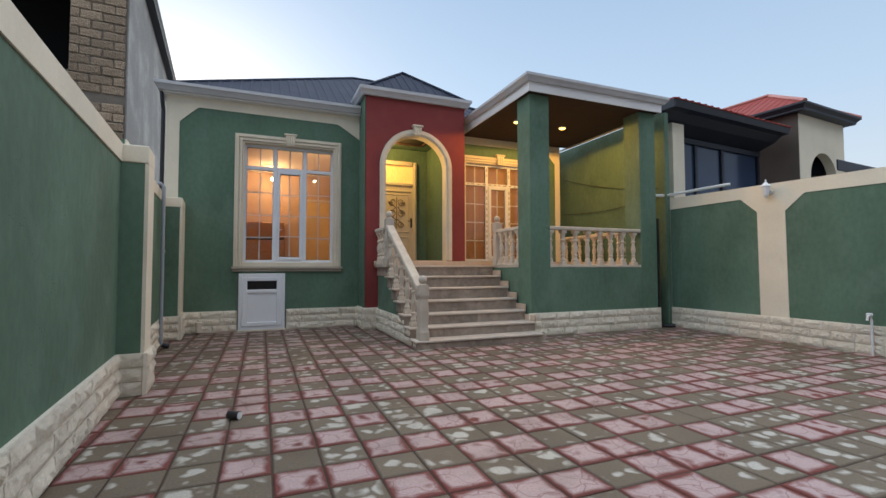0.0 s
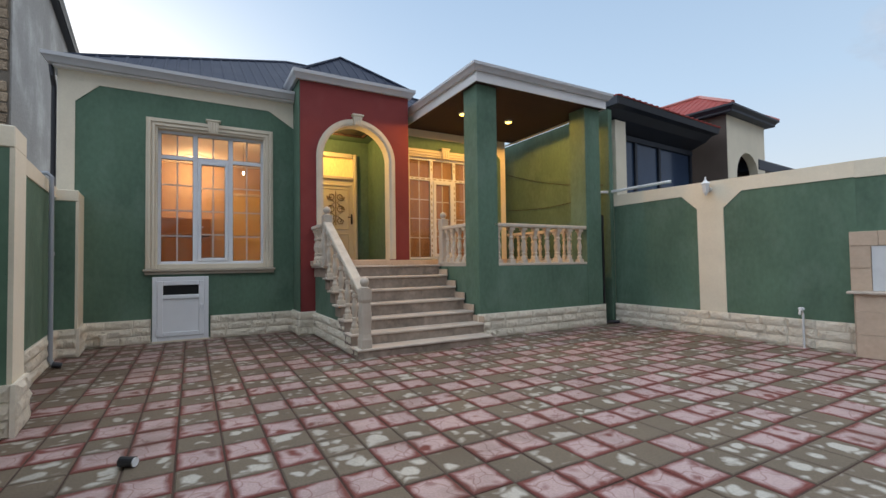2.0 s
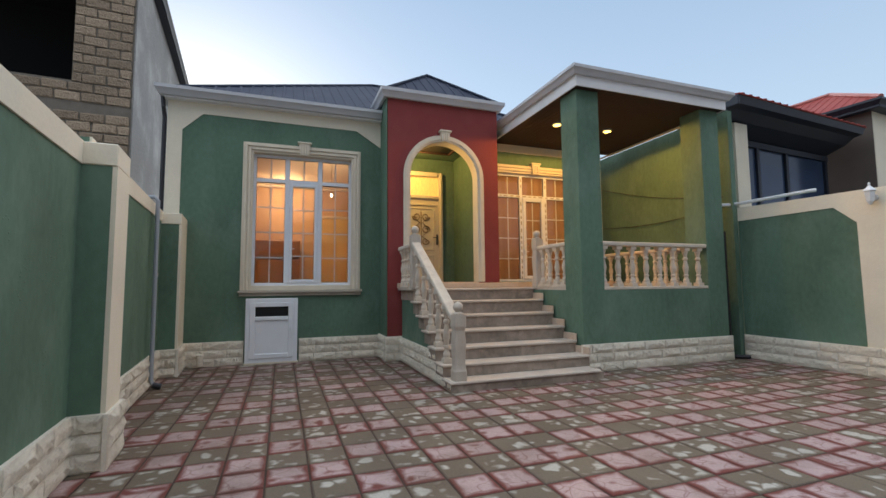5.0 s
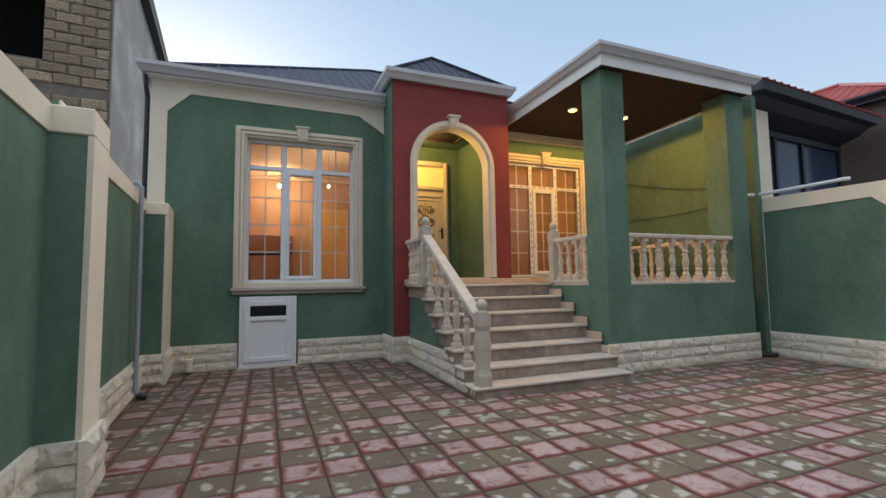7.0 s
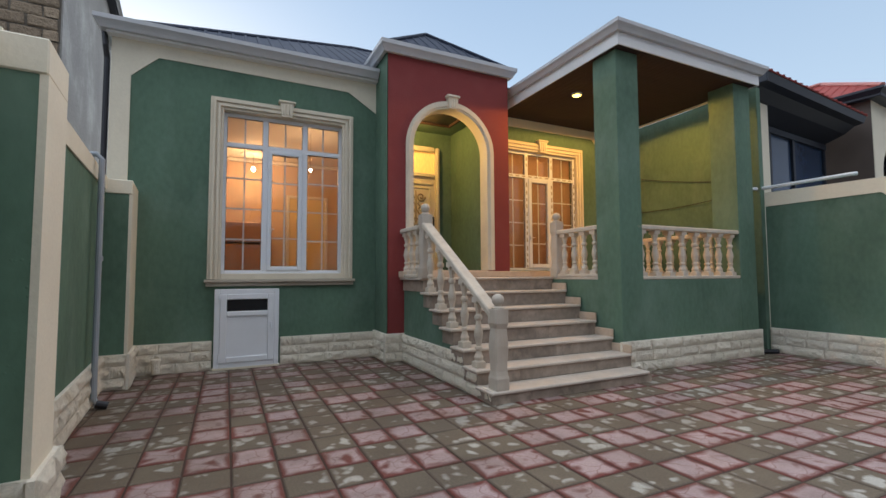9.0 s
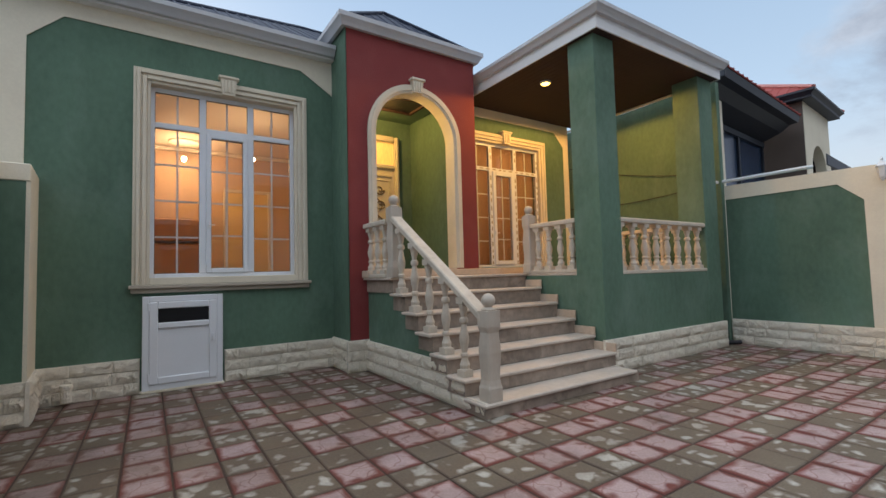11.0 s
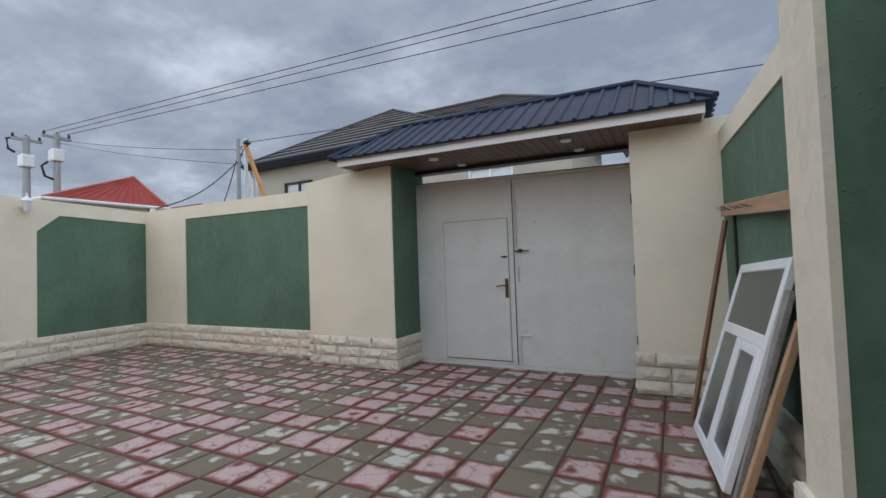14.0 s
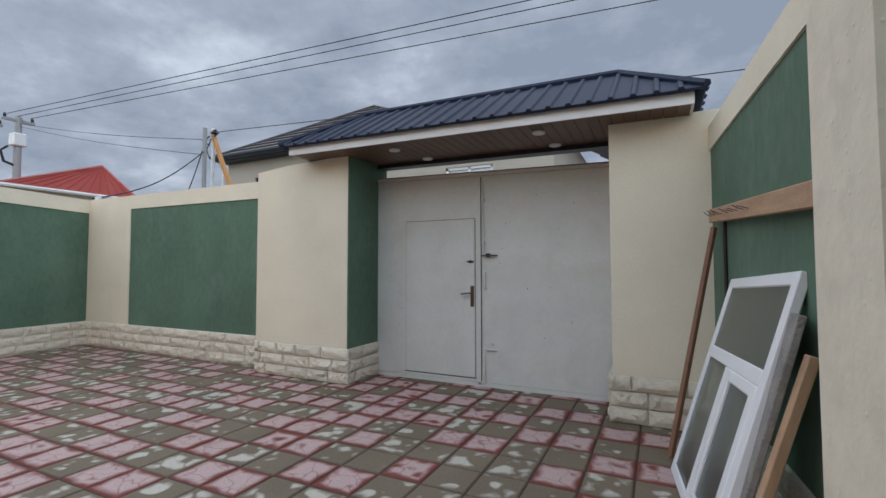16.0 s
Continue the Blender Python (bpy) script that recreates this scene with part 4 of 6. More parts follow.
for i in range(7):
    pts += [(SY + 0.06 + TR * i, TOPS[i + 1] - 0.036), (SY + 0.06 + TR * (i + 1), TOPS[i + 1] - 0.036)]
pts[-1] = (9.27, pts[-1][1])
pts.append((9.27, 0.0))
bm = B()
prism(bm, pts, SX0, SX0 + 0.028, axis="x")
wall_s = part("wall_stairs", tidy(bm), GREEN, None, "green plastered flank of the stairs", kind="structure")
for c in range(3):
    bm = B(); box(bm, SX0 - 0.03, SX0 + 0.002, SY + 0.035 + TR * c, PY, 0.14 * c, 0.14 * (c + 1) - 0.004)
    part("stone_backing", bm, STONE_BACK, wall_s)
STONES.append((wall_s, SY + 0.03, PY, SX0, 0.42, 3, 0.05, "y"))

# porch floor and plinth
bm = B(); box(bm, 4.956, 8.034, 7.062, 9.98, 0.0, 1.26)
plinth = part("wall_porch", bm, GREEN, None, "green plastered porch plinth over a split-stone foot", kind="structure")
bm = B(); box(bm, 4.965, 8.02, 7.30, 9.98, 1.262, 1.30, 0.004)
part("floor_porch", bm, MARBLE, None, "grey-pink marble porch floor with a thin lip", kind="structure")
bm = B(); box(bm, 4.70, 8.0, 9.70, 9.99, 1.30, 1.41, 0.006)
part("doorstep", bm, BEIGESTONE, None, "beige stone doorstep of the porch", kind="structure")
skirting(plinth, 4.90, 8.09, v=7.06, top=0.43)
bm = B()
for x0, x1 in ((4.95, 5.38), (7.61, 8.04)):
    c = B(); box(c, x0, x1, 7.055, 7.49, 0.3, 4.5, 0.006)
    tagged(part("porch_column", c, GREEN, None, "square green plastered porch column", kind="structure"))
bm.free()

# porch back wall
bm = B()
FX0, FX1, FZ0, FZ1 = 4.98, 6.90, 1.42, 3.86
for x0, x1, z0, z1 in ((4.66, FX0, 0, 4.5), (FX1, 7.78, 0, 4.5), (FX0, FX1, 0, FZ0), (FX0, FX1, FZ1, 4.5)):
    box(bm, x0, x1, 10.0, 10.25, z0, z1)
bmesh.ops.remove_doubles(bm, verts=bm.verts, dist=0.0001)
wall_pb = part("wall_porch", bm, GREEN, None, "green plastered back wall of the porch with a cream border", kind="structure")
band(wall_pb, [[(4.66, 4.13), (4.95, 4.32), (7.36, 4.32), (7.64, 4.02), (7.64, 1.30), (7.79, 1.30), (7.79, 4.502), (4.66, 4.502)]], v=10.0)
fw = empty("window_2", (0, 10.0, 0))
tagged(fw, "white upvc french window with a glazed door, amber curtains behind", "window", kind="structure")
window_surround(fw, 4.82, 7.06, 1.42, 4.04, 0.18, 0.0, sill=False)
bm = B()
box(bm, FX0 - 0.012, FX0 + 0.003, -0.002, 0.16, FZ0, FZ1); box(bm, FX1 - 0.003, FX1 + 0.012, -0.002, 0.16, FZ0, FZ1); box(bm, FX0, FX1, -0.002, 0.16, FZ1 - 0.003, FZ1 + 0.012)
part("reveal", bm, MOULD, fw)
upvc(fw, FX0, FX1, FZ0, FZ1, 0.10, 3, 3.35, door=True, rows=4)
bm = B()
rf = random.Random(4)
FWW = (FX1 - FX0) / 3
for xx in (FX0 + FWW, FX0 + 2 * FWW, FX0 + 0.03, FX1 - 0.03):
    zz = FZ0 + 0.06
    while zz < FZ1 - 0.15:
        hh = rf.uniform(0.05, 0.09)
        if abs(zz - 3.35) > 0.1:
            box(bm, xx - 0.012, xx + 0.012, 0.0615, 0.0635, zz, zz + hh)
        zz += hh + rf.uniform(0.05, 0.09)
xx = FX0 + 0.1
while xx < FX1 - 0.1:
    ww = rf.uniform(0.05, 0.09)
    box(bm, xx, xx + ww, 0.0615, 0.0638, 3.34, 3.362)
    xx += ww + rf.uniform(0.05, 0.09)
part("protective_tape", bm, material("tape_print", (0.34, 0.28, 0.20), 0.6), fw, "printed protective tape on the white frame", kind="stuff")
bm = B()
xs = [FX0 - 0.05 + (FX1 - FX0 + 0.1) * k / 120 for k in range(121)]
top = [bm.verts.new((x, 10.0 + 0.22 + 0.006 * math.sin(k * 0.5) + 0.01 * math.sin(k * 0.17), 3.95)) for k, x in enumerate(xs)]
bot = [bm.verts.new((x, 10.0 + 0.22 + 0.010 * math.sin(k * 0.45 + 0.3) + 0.02 * math.sin(k * 0.21), 1.45)) for k, x in enumerate(xs)]
for k in range(120):
    bm.faces.new((top[k], top[k + 1], bot[k + 1], bot[k]))
cur = part("curtain", bm, CURTAIN, None, "amber floor-length curtain behind the french window", smooth=True)
tagged(cur, category="curtain")
tr_nodes = CURTAIN.node_tree
pb = tr_nodes.nodes["Principled BSDF"]
tl = tr_nodes.nodes.new("ShaderNodeBsdfTranslucent")
tl.inputs[0].default_value = (0.50, 0.32, 0.19, 1)
ms = tr_nodes.nodes.new("ShaderNodeMixShader")
ms.inputs[0].default_value = 0.5
tr_nodes.links.new(pb.outputs[0], ms.inputs[1]); tr_nodes.links.new(tl.outputs[0], ms.inputs[2])
tr_nodes.links.new(ms.outputs[0], tr_nodes.nodes["Material Output"].inputs[0])
bm = B()
box(bm, 4.7, 8.3, 13.0, 13.1, 1.3, 4.4); box(bm, 4.75, 4.85, 10.26, 13.0, 1.3, 4.4); box(bm, 7.8, 7.9, 10.26, 13.0, 1.3, 4.4)
part("wall_hall", bm, ROOMWALL, None, "peach papered wall of the lit hall", kind="structure")
bm = B(); box(bm, 4.7, 7.9, 10.26, 13.0, 1.25, 1.3); part("floor_hall", bm, WOODFLOOR, None, "brown wood floor of the hall", kind="structure")
bm = B(); box(bm, 4.7, 7.9, 10.26, 13.0, 4.4, 4.45); part("ceiling_hall", bm, ROOMWHITE, None, "pale ceiling of the hall", kind="structure")

# ---- porch roof ----
QX0, QX1, QY0, QZ0, QZ1 = 4.86, 8.10, 6.92, 4.49, 4.68
bm = B()
x = QX0 + 0.02
while x < QX1 - 0.02:
    box(bm, x, min(x + 0.097, QX1 - 0.02), QY0 + 0.02, 9.99, 4.50, 4.52, 0.002)
    x += 0.1
part("ceiling_porch", bm, BROWN, None, "dark brown panelled porch ceiling", kind="structure")
proof = empty("porch_roof", (0, 0, 0))
tagged(proof, "flat-fronted porch roof with a white fascia and grey gutter", "roof")
bm = B()
box(bm, QX0, QX1, QY0, QY0 + 0.02, QZ0, QZ1); box(bm, QX0, QX0 + 0.02, QY0 + 0.02, 10.0, QZ0, QZ1); box(bm, QX1 - 0.02, QX1, QY0 + 0.02, 10.0, QZ0, QZ1)
part("fascia", bm, FASCIA, proof)
bm = B()
mitred(bm, [(QX1, 9.9, QZ1 - 0.02), (QX1, QY0, QZ1 - 0.02), (QX0, QY0, QZ1 - 0.02), (QX0, 9.9, QZ1 - 0.02)], 0.11, 0.13, -1)
part("gutter", tidy(bm), GUTTER, proof)
bm = B()
ribbed(bm, [(QX0 + 0.02, QY0 + 0.02, 4.755), (QX1 - 0.02, QY0 + 0.02, 4.755), (7.2, 9.4, 5.12), (5.9, 9.4, 5.12)])
ribbed(bm, [(QX0 + 0.02, 11.9, 4.755), (QX0 + 0.02, QY0 + 0.02, 4.755), (5.9, 9.4, 5.12)])
ribbed(bm, [(QX1 - 0.02, QY0 + 0.02, 4.755), (QX1 - 0.02, 11.9, 4.755), (7.2, 9.4, 5.12)])
part("roof_sheet", bm, NAVY, proof)
bm = B(); tube(bm, [(7.95, 7.4, 4.46), (7.95, 10.2, 4.46)], 0.02, 6)
part("trim", bm, CREAM, proof)
for i, (x, y) in enumerate(((5.57, 8.5), (6.77, 8.5))):
    dl = empty("downlight", (x, y, 4.50))
    tagged(dl, "round white downlight in the dark porch ceiling, glowing warm", "lamp", group="downlights of the porch")
    bm = B(); lathe(bm, [(0.075, 0.0), (0.09, -0.004), (0.09, -0.03), (0.078, -0.034)], 0, 0, 0, 24)
    part("rim", bm, FROST, dl)
    bm = B(); lathe(bm, [(0.074, -0.034), (0.06, -0.045), (0.02, -0.05)], 0, 0, 0, 24)
    part("diffuser", bm, LAMPGLOW, dl, "glowing warm diffuser")

# ---- main roof, portal roof ----
roof = empty("house_roof", (0, 0, 0))
tagged(roof, "hipped navy sheet-metal roof with a grey gutter", "roof")
EV, EL = HY - 0.11, -1.38
bm = B()
ribbed(bm, [(EL, EV, 4.78), (7.9, EV, 4.76), (3.3, 13.0, 6.80), (2.76, 13.0, 6.80)])
ribbed(bm, [(EL, 17.4, 4.78), (EL, EV, 4.78), (2.76, 13.0, 6.80)])
ribbed(bm, [(7.9, EV, 4.78), (7.9, 17.4, 4.78), (3.3, 13.0, 6.80)])
part("roof_sheet", bm, NAVY, roof)
bm = B()
for a, b in (((EL, EV, 4.78), (2.76, 13, 6.81)), ((2.76, 13, 6.81), (3.3, 13, 6.81)), ((7.9, EV, 4.79), (3.3, 13, 6.81))):
    tube(bm, [a, b], 0.04, 6)
part("ridge_cap", bm, NAVY, roof)
bm = B()
mitred(bm, [(2.34, HY - 0.13, 4.63), (-1.40, HY - 0.13, 4.63), (-1.40, 11.0, 4.63)], 0.13, 0.15, -1)
part("gutter", tidy(bm), GUTTER, roof)
bm = B(); box(bm, -1.40, 2.35, HY - 0.13, HY, 4.60, 4.64)
part("soffit", bm, FASCIA, roof)
bm = B(); tube(bm, [(-1.44, HY - 0.02, 4.65), (-1.42, HY - 0.04, 4.45), (-1.41, HY + 0.02, 4.3), (-1.41, HY + 0.02, 2.5)], 0.035, 8)
tagged(part("downpipe", bm, DARK, None, "dark rainwater downpipe at the corner of the house"), category="pipe")
proofp = empty("portal_roof", (0, 0, 0))
tagged(proofp, "small hipped navy roof over the red entrance block with a grey gutter", "roof")
bm = B()
mitred(bm, [(PX1 + 0.01, 11.0, 4.90), (PX1 + 0.01, PY - 0.01, 4.90), (PX0 - 0.02, PY - 0.01, 4.90), (PX0 - 0.02, 11.0, 4.90)], 0.12, 0.17, -1)
part("gutter", tidy(bm), GUTTER, proofp)
ax, ay, az, py_ = 3.47, 10.30, 5.95, 5.05
bm = B()
e0, e1, f0 = PX0 - 0.04, PX1 + 0.04, PY - 0.04
ribbed(bm, [(e0, f0, py_), (e1, f0, py_), (ax, ay, az)])
ribbed(bm, [(e0, 13.2, py_), (e0, f0, py_), (ax, ay, az), (ax, 13.2, az)])
ribbed(bm, [(e1, f0, py_), (e1, 13.2, py_), (ax, 13.2, az), (ax, ay, az)])
part("roof_sheet", bm, NAVY, proofp)
bm = B(); tube(bm, [(e0, f0, py_ + 0.02), (ax, ay, az + 0.02), (e1, f0, py_ + 0.02)], 0.035, 6); tube(bm, [(ax, ay, az + 0.02), (ax, 13.2, az + 0.02)], 0.035, 6)
part("ridge_cap", bm, NAVY, proofp)

# ---- balustrades ----
BAL_PROF = [(0.055, 0.0), (0.055, 0.055), (0.046, 0.062), (0.052, 0.09), (0.036, 0.122), (0.030, 0.150), (0.043, 0.158), (0.043, 0.178), (0.029, 0.188), (0.036, 0.22), (0.049, 0.275), (0.049, 0.305),
            (0.034, 0.37), (0.027, 0.412), (0.042, 0.42), (0.046, 0.437), (0.042, 0.455), (0.028, 0.465), (0.033, 0.50), (0.047, 0.545), (0.047, 0.56), (0.055, 0.572), (0.055, 0.62)]


def baluster(parent, x, y, z, h, mat=BALUST):
    bm = B()
    k = h / 0.62
    lathe(bm, [(r, q * k) for r, q in BAL_PROF], x, y, z, 12)
    box(bm, x - 0.058, x + 0.058, y - 0.058, y + 0.058, z, z + 0.05 * k); box(bm, x - 0.055, x + 0.055, y - 0.055, y + 0.055, z + h - 0.05 * k, z + h)
    ob = part("baluster", bm, mat, parent)
    for f in ob.data.polygons:
        f.use_smooth = False
    return ob


BALS = {}


def add_baluster(parent, x, y, z, h):
    key = round(h, 3)
    if key not in BALS:
        ob = baluster(parent, 0, 0, 0, h)
        BALS[key] = ob.data
        ob.location = (x, y, z)
    else:
        ob = new("baluster", BALS[key])
        ob.parent = parent
        ob.location = (x, y, z)


def newel(parent, x, y, z, h=0.90):
    bm = B()
    q = 0.0
    rings = []
    for r, zz in ((0.084, 0.0), (0.084, 0.13), (0.076, 0.16), (0.070, 0.21), (0.071, 0.30), (0.077, 0.40), (0.080, 0.48), (0.077, 0.56), (0.070, 0.64), (0.068, 0.68), (0.076, 0.715), (0.082, 0.74), (0.082, 0.90)):
        c = 0.012
        zz = z + zz * h / 0.90
        rings.append([bm.verts.new((x + a, y + b_, zz)) for a, b_ in ((-r + c, -r), (r - c, -r), (r, -r + c), (r, r - c), (r - c, r), (-r + c, r), (-r, r - c), (-r, -r + c))])
    for ra, rb_ in zip(rings, rings[1:]):
        for k in range(8):
            bm.faces.new((ra[k], ra[(k + 1) % 8], rb_[(k + 1) % 8], rb_[k]))
    bm.faces.new(rings[0][::-1]); bm.faces.new(rings[-1])
    lathe(bm, [(0.07, 0.0), (0.075, 0.015), (0.04, 0.035)], x, y, z + h - 0.002, 16)
    part("newel_post", bm, NEWEL, parent)
    bm = B()
    lathe(bm, [(0.03, 0)] + [(0.068 * math.sin(math.pi * k / 10), 0.085 - 0.068 * math.cos(math.pi * k / 10)) for k in range(2, 10)] + [(0.012, 0.153)], x, y, z + h + 0.01, 18)
    part("ball_finial", bm, NEWEL, parent, smooth=True)


def straight_rail(name, a, b, z, n, label, h=0.72, ends=True, wid=0.07):
    """A level balustrade from a to b with n balusters."""
    g = empty(name)
    tagged(g, label, "balustrade", group="stone balustrades of the porch")
    d = Vector((b[0] - a[0], b[1] - a[1], 0))
    L_ = d.length
    m = pose(a[0], a[1], z, 0, 0, math.degrees(math.atan2(d.y, d.x)))
    bm = B(); box(bm, 0, L_, -wid, wid, 0.0, 0.05, 0.008, m)
    part("base_rail", bm, BALUST, g)
    bm = B(); box(bm, 0, L_, -wid - 0.005, wid + 0.005, h - 0.01, h + 0.06, 0.014, m)
    part("handrail", bm, BALUST, g)
    for k in range(n):
        p = m @ Vector((L_ * (k + 0.5) / n, 0, 0.05))
        add_baluster(g, p.x, p.y, p.z, h - 0.06)
    return g


straight_rail("balustrade", (5.28, 7.13), (7.61, 7.13), 1.262, 8, "carved pale stone balustrade between the two porch columns")
g = straight_rail("balustrade", (5.03, 8.38), (5.03, 7.50), 1.30, 4, "carved pale stone balustrade beside the landing, ending in a ball-topped post", h=0.70)
newel(g, 5.03, 8.46, 1.30, 0.90)
straight_rail("balustrade", (7.85, 7.55), (7.85, 9.95), 1.30, 9, "carved pale stone balustrade along the side of the porch", h=0.70)
g = straight_rail("balustrade", (2.63, 9.24), (2.63, 8.56), 1.30, 3, "carved pale stone balustrade at the side of the landing", h=0.70)
g = empty("stair_balustrade")
tagged(g, "sloping carved stone stair balustrade between two ball-topped posts", "balustrade")
newel(g, 2.665, 8.48, 1.302, 0.90)
newel(g, 2.72, 6.675, TOPS[1] + 0.002, 0.84)
bm = B()
ya, yb, za, zb = 6.70, 8.44, 0.86, 2.02
for s0, s1, q0, q1 in ((-0.075, 0.075, 0.0, 0.085),):
    vs = [bm.verts.new((2.71 - 0.03 * (y - ya) + s, y, z)) for y, z0_ in ((ya, za), (yb, zb)) for s, z in ((s0, z0_ + q0), (s1, z0_ + q0), (s1, z0_ + q1), (s0, z0_ + q1))]
    for f in ((0, 1, 2, 3), (7, 6, 5, 4), (0, 4, 5, 1), (1, 5, 6, 2), (2, 6, 7, 3), (3, 7, 4, 0)):
        bm.faces.new([vs[i] for i in f])
bmesh.ops.bevel(bm, geom=list(bm.edges), offset=0.012, segments=1, affect="EDGES")
part("handrail", bm, BALUST, g)
for i in range(1, 6):
    y = SY + TR * i + 0.16
    zt = za + (zb - za) * (y - ya) / (yb - ya)
    add_baluster(g, 2.70 - 0.03 * (y - ya), y, TOPS[i + 1] + 0.002, round(zt - TOPS[i + 1], 2))

# ---- basin on the east wall ----
basin = empty("wash_stand")
basin.matrix_basis = wall_rb.matrix_basis.copy()
tagged(basin, "beige stone wall wash stand with a white marble splashback", "wash stand")
bm = B()
box(bm, 0.0, 1.37, -0.235, -0.002, 0.0, 0.84)
part("body", bm, STONE_BACK, basin)
rw = random.Random(77)
for z0, z1, cuts in ((0.0, 0.30, (0.0, 0.66, 1.37)), (0.303, 0.605, (0.0, 0.36, 1.0, 1.37)), (0.608, 0.838, (0.0, 0.80, 1.37))):
    for a, b in zip(cuts, cuts[1:]):
        bm = B(); box(bm, a + 0.0015, b - 0.0015, -0.25, -0.236, z0 + 0.0015, z1, 0.002)
        part("slab", bm, BEIGESTONE, basin)
for x0 in (-0.013, 1.371):
    bm = B(); box(bm, x0, x0 + 0.012, -0.25, -0.004, 0.0, 0.838, 0.002)
    part("slab", bm, BEIGESTONE, basin)
bm = B(); box(bm, -0.08, 1.46, -0.31, -0.002, 0.84, 0.875, 0.008)
part("shelf", bm, MARBLE, basin)
bm = B(); box(bm, -0.07, 1.33, -0.04, -0.002, 0.875, 1.68)
part("backing", bm, STONE_BACK, basin)
# facing pieces with dark cut corners between them
for x0, x1, z0, z1 in ((-0.07, 0.145, 0.877, 1.18), (-0.07, 0.145, 1.183, 1.48), (1.08, 1.33, 0.877, 1.15), (1.08, 1.33, 1.153, 1.48), (-0.07, 0.22, 1.484, 1.68),
                       (0.223, 0.50, 1.484, 1.68), (0.503, 0.76, 1.484, 1.68), (0.763, 1.04, 1.484, 1.68), (1.043, 1.33, 1.484, 1.68)):
    bm = B(); box(bm, x0, x1, -0.085 + rw.uniform(-0.003, 0.003), -0.041, z0, z1, 0.004)
    part("slab", bm, BEIGESTONE, basin)
bm = B(); box(bm, 0.148, 1.077, -0.07, -0.041, 0.877, 1.48, 0.002)
part("splashback", bm, WHITEMARBLE, basin)
bm = B(); tube(bm, [(0.72, -0.068, 1.32), (0.72, -0.10, 1.32)], 0.02)
part("tap_socket", bm, FROST, basin)
bm = B(); tube(bm, [(0.72, -0.076, 1.26), (0.76, -0.076, 1.14), (0.70, -0.076, 1.02)], 0.006, 5)
part("cable", bm, FROST, basin)
# standpipe tap on the wall
bm = B(); tube(bm, [(3.42, -0.08, 0.0), (3.42, -0.08, 0.50), (3.42, -0.11, 0.56), (3.42, -0.17, 0.56), (3.42, -0.19, 0.50)], 0.016); box(bm, 3.385, 3.455, -0.15, -0.10, 0.56, 0.60, 0.01)
tp = part("standpipe", bm, FROST, None, "white plastic standpipe tap against the stone skirting")
tp.matrix_basis = wall_ra.matrix_basis.copy()
tagged(tp, category="tap")


def wall_lamp(m):
    g = empty("wall_lamp")
    g.matrix_basis = m
    tagged(g, "white lantern-shaped wall lamp on a cream pilaster, off", "lamp", group="lanterns along the east wall")
    bm = B(); lathe(bm, [(0.045, -0.02), (0.05, 0.0), (0.045, 0.02)], 0, 0, 0, 12)
    o = part("backplate", bm, FROST, g); o.location = (0, -0.02, 0.0); o.rotation_euler = (math.pi / 2, 0, 0)
    bm = B(); tube(bm, [(0, -0.02, 0.0), (0, -0.09, 0.02), (0, -0.12, 0.09)], 0.012)
    part("arm", bm, FROST, g)
    bm = B(); lathe(bm, [(0.085, 0.085), (0.08, 0.10), (0.045, 0.13), (0.02, 0.16), (0.012, 0.175), (0.02, 0.19), (0.004, 0.215)], 0, -0.12, 0, 6)
    part("cap", bm, FROST, g)
    bm = B(); lathe(bm, [(0.03, -0.08), (0.045, -0.06), (0.07, 0.085)], 0, -0.12, 0, 6)
    part("shade", bm, FROST, g)
    bm = B(); lathe(bm, [(0.005, -0.115), (0.02, -0.10), (0.034, -0.08)], 0, -0.12, 0, 6)
    part("finial", bm, FROST, g)


wall_lamp(wall_ra.matrix_basis @ pose(2.07, -0.014, 2.56))
wall_lamp(wall_rb.matrix_basis @ pose(2.90, -0.014, 2.45))

# ---- pipes by the walls ----
m_left = wall_left.matrix_basis
bm = B(); tube(bm, [(lu(8.25), 0.1, 2.585), (lu(8.25), -0.03, 2.60), (lu(8.25), -0.075, 2.55), (lu(8.25), -0.08, 0.12), (lu(8.25), -0.12, 0.04)], 0.029, 10)
dp = part("downpipe", bm, PIPEGREY, None, "grey plastic downpipe hooked over the boundary wall"); dp.matrix_basis = m_left.copy(); tagged(dp, category="pipe")
bm = B(); lathe(bm, [(0.036, 0), (0.036, 0.05)], lu(8.25), -0.08, 1.5, 10)
part("collar", bm, PIPEGREY, dp)
bm = B(); tube(bm, [(lu(8.25), -0.10, 0.06), (lu(8.25), -0.20, 0.03)], 0.04, 10)
part("shoe", bm, DARK, dp, "black rubber shoe")
bm = B(); tube(bm, [(-0.72, 9.74, 0.05), (-0.72, 9.72, 0.20)], 0.05, 12); lathe(bm, [(0.058, 0.2), (0.058, 0.235)], -0.72, 9.72, 0, 12)
tagged(part("drain_pipe", bm, STONE, None, "short cream drain pipe stub by the stone skirting"), category="pipe")
bm = B(); tube(bm, [(8.22, 7.2, 2.3), (8.22, 7.2, 0.08), (8.24, 7.12, 0.04), (8.42, 6.98, 0.04)], 0.035, 8)
tagged(part("downpipe", bm, DARK, None, "dark downpipe in the gap beside the porch"), category="pipe")
bm = B(); tube(bm, [(8.05, 7.3, 2.80), (8.5, 7.2, 2.82), (8.72, 6.0, 2.86), (8.76, 5.95, 2.86)], 0.03, 8)
tagged(part("conduit", bm, FROST, None, "white plastic pipe lying along the top of the boundary wall"), category="pipe")
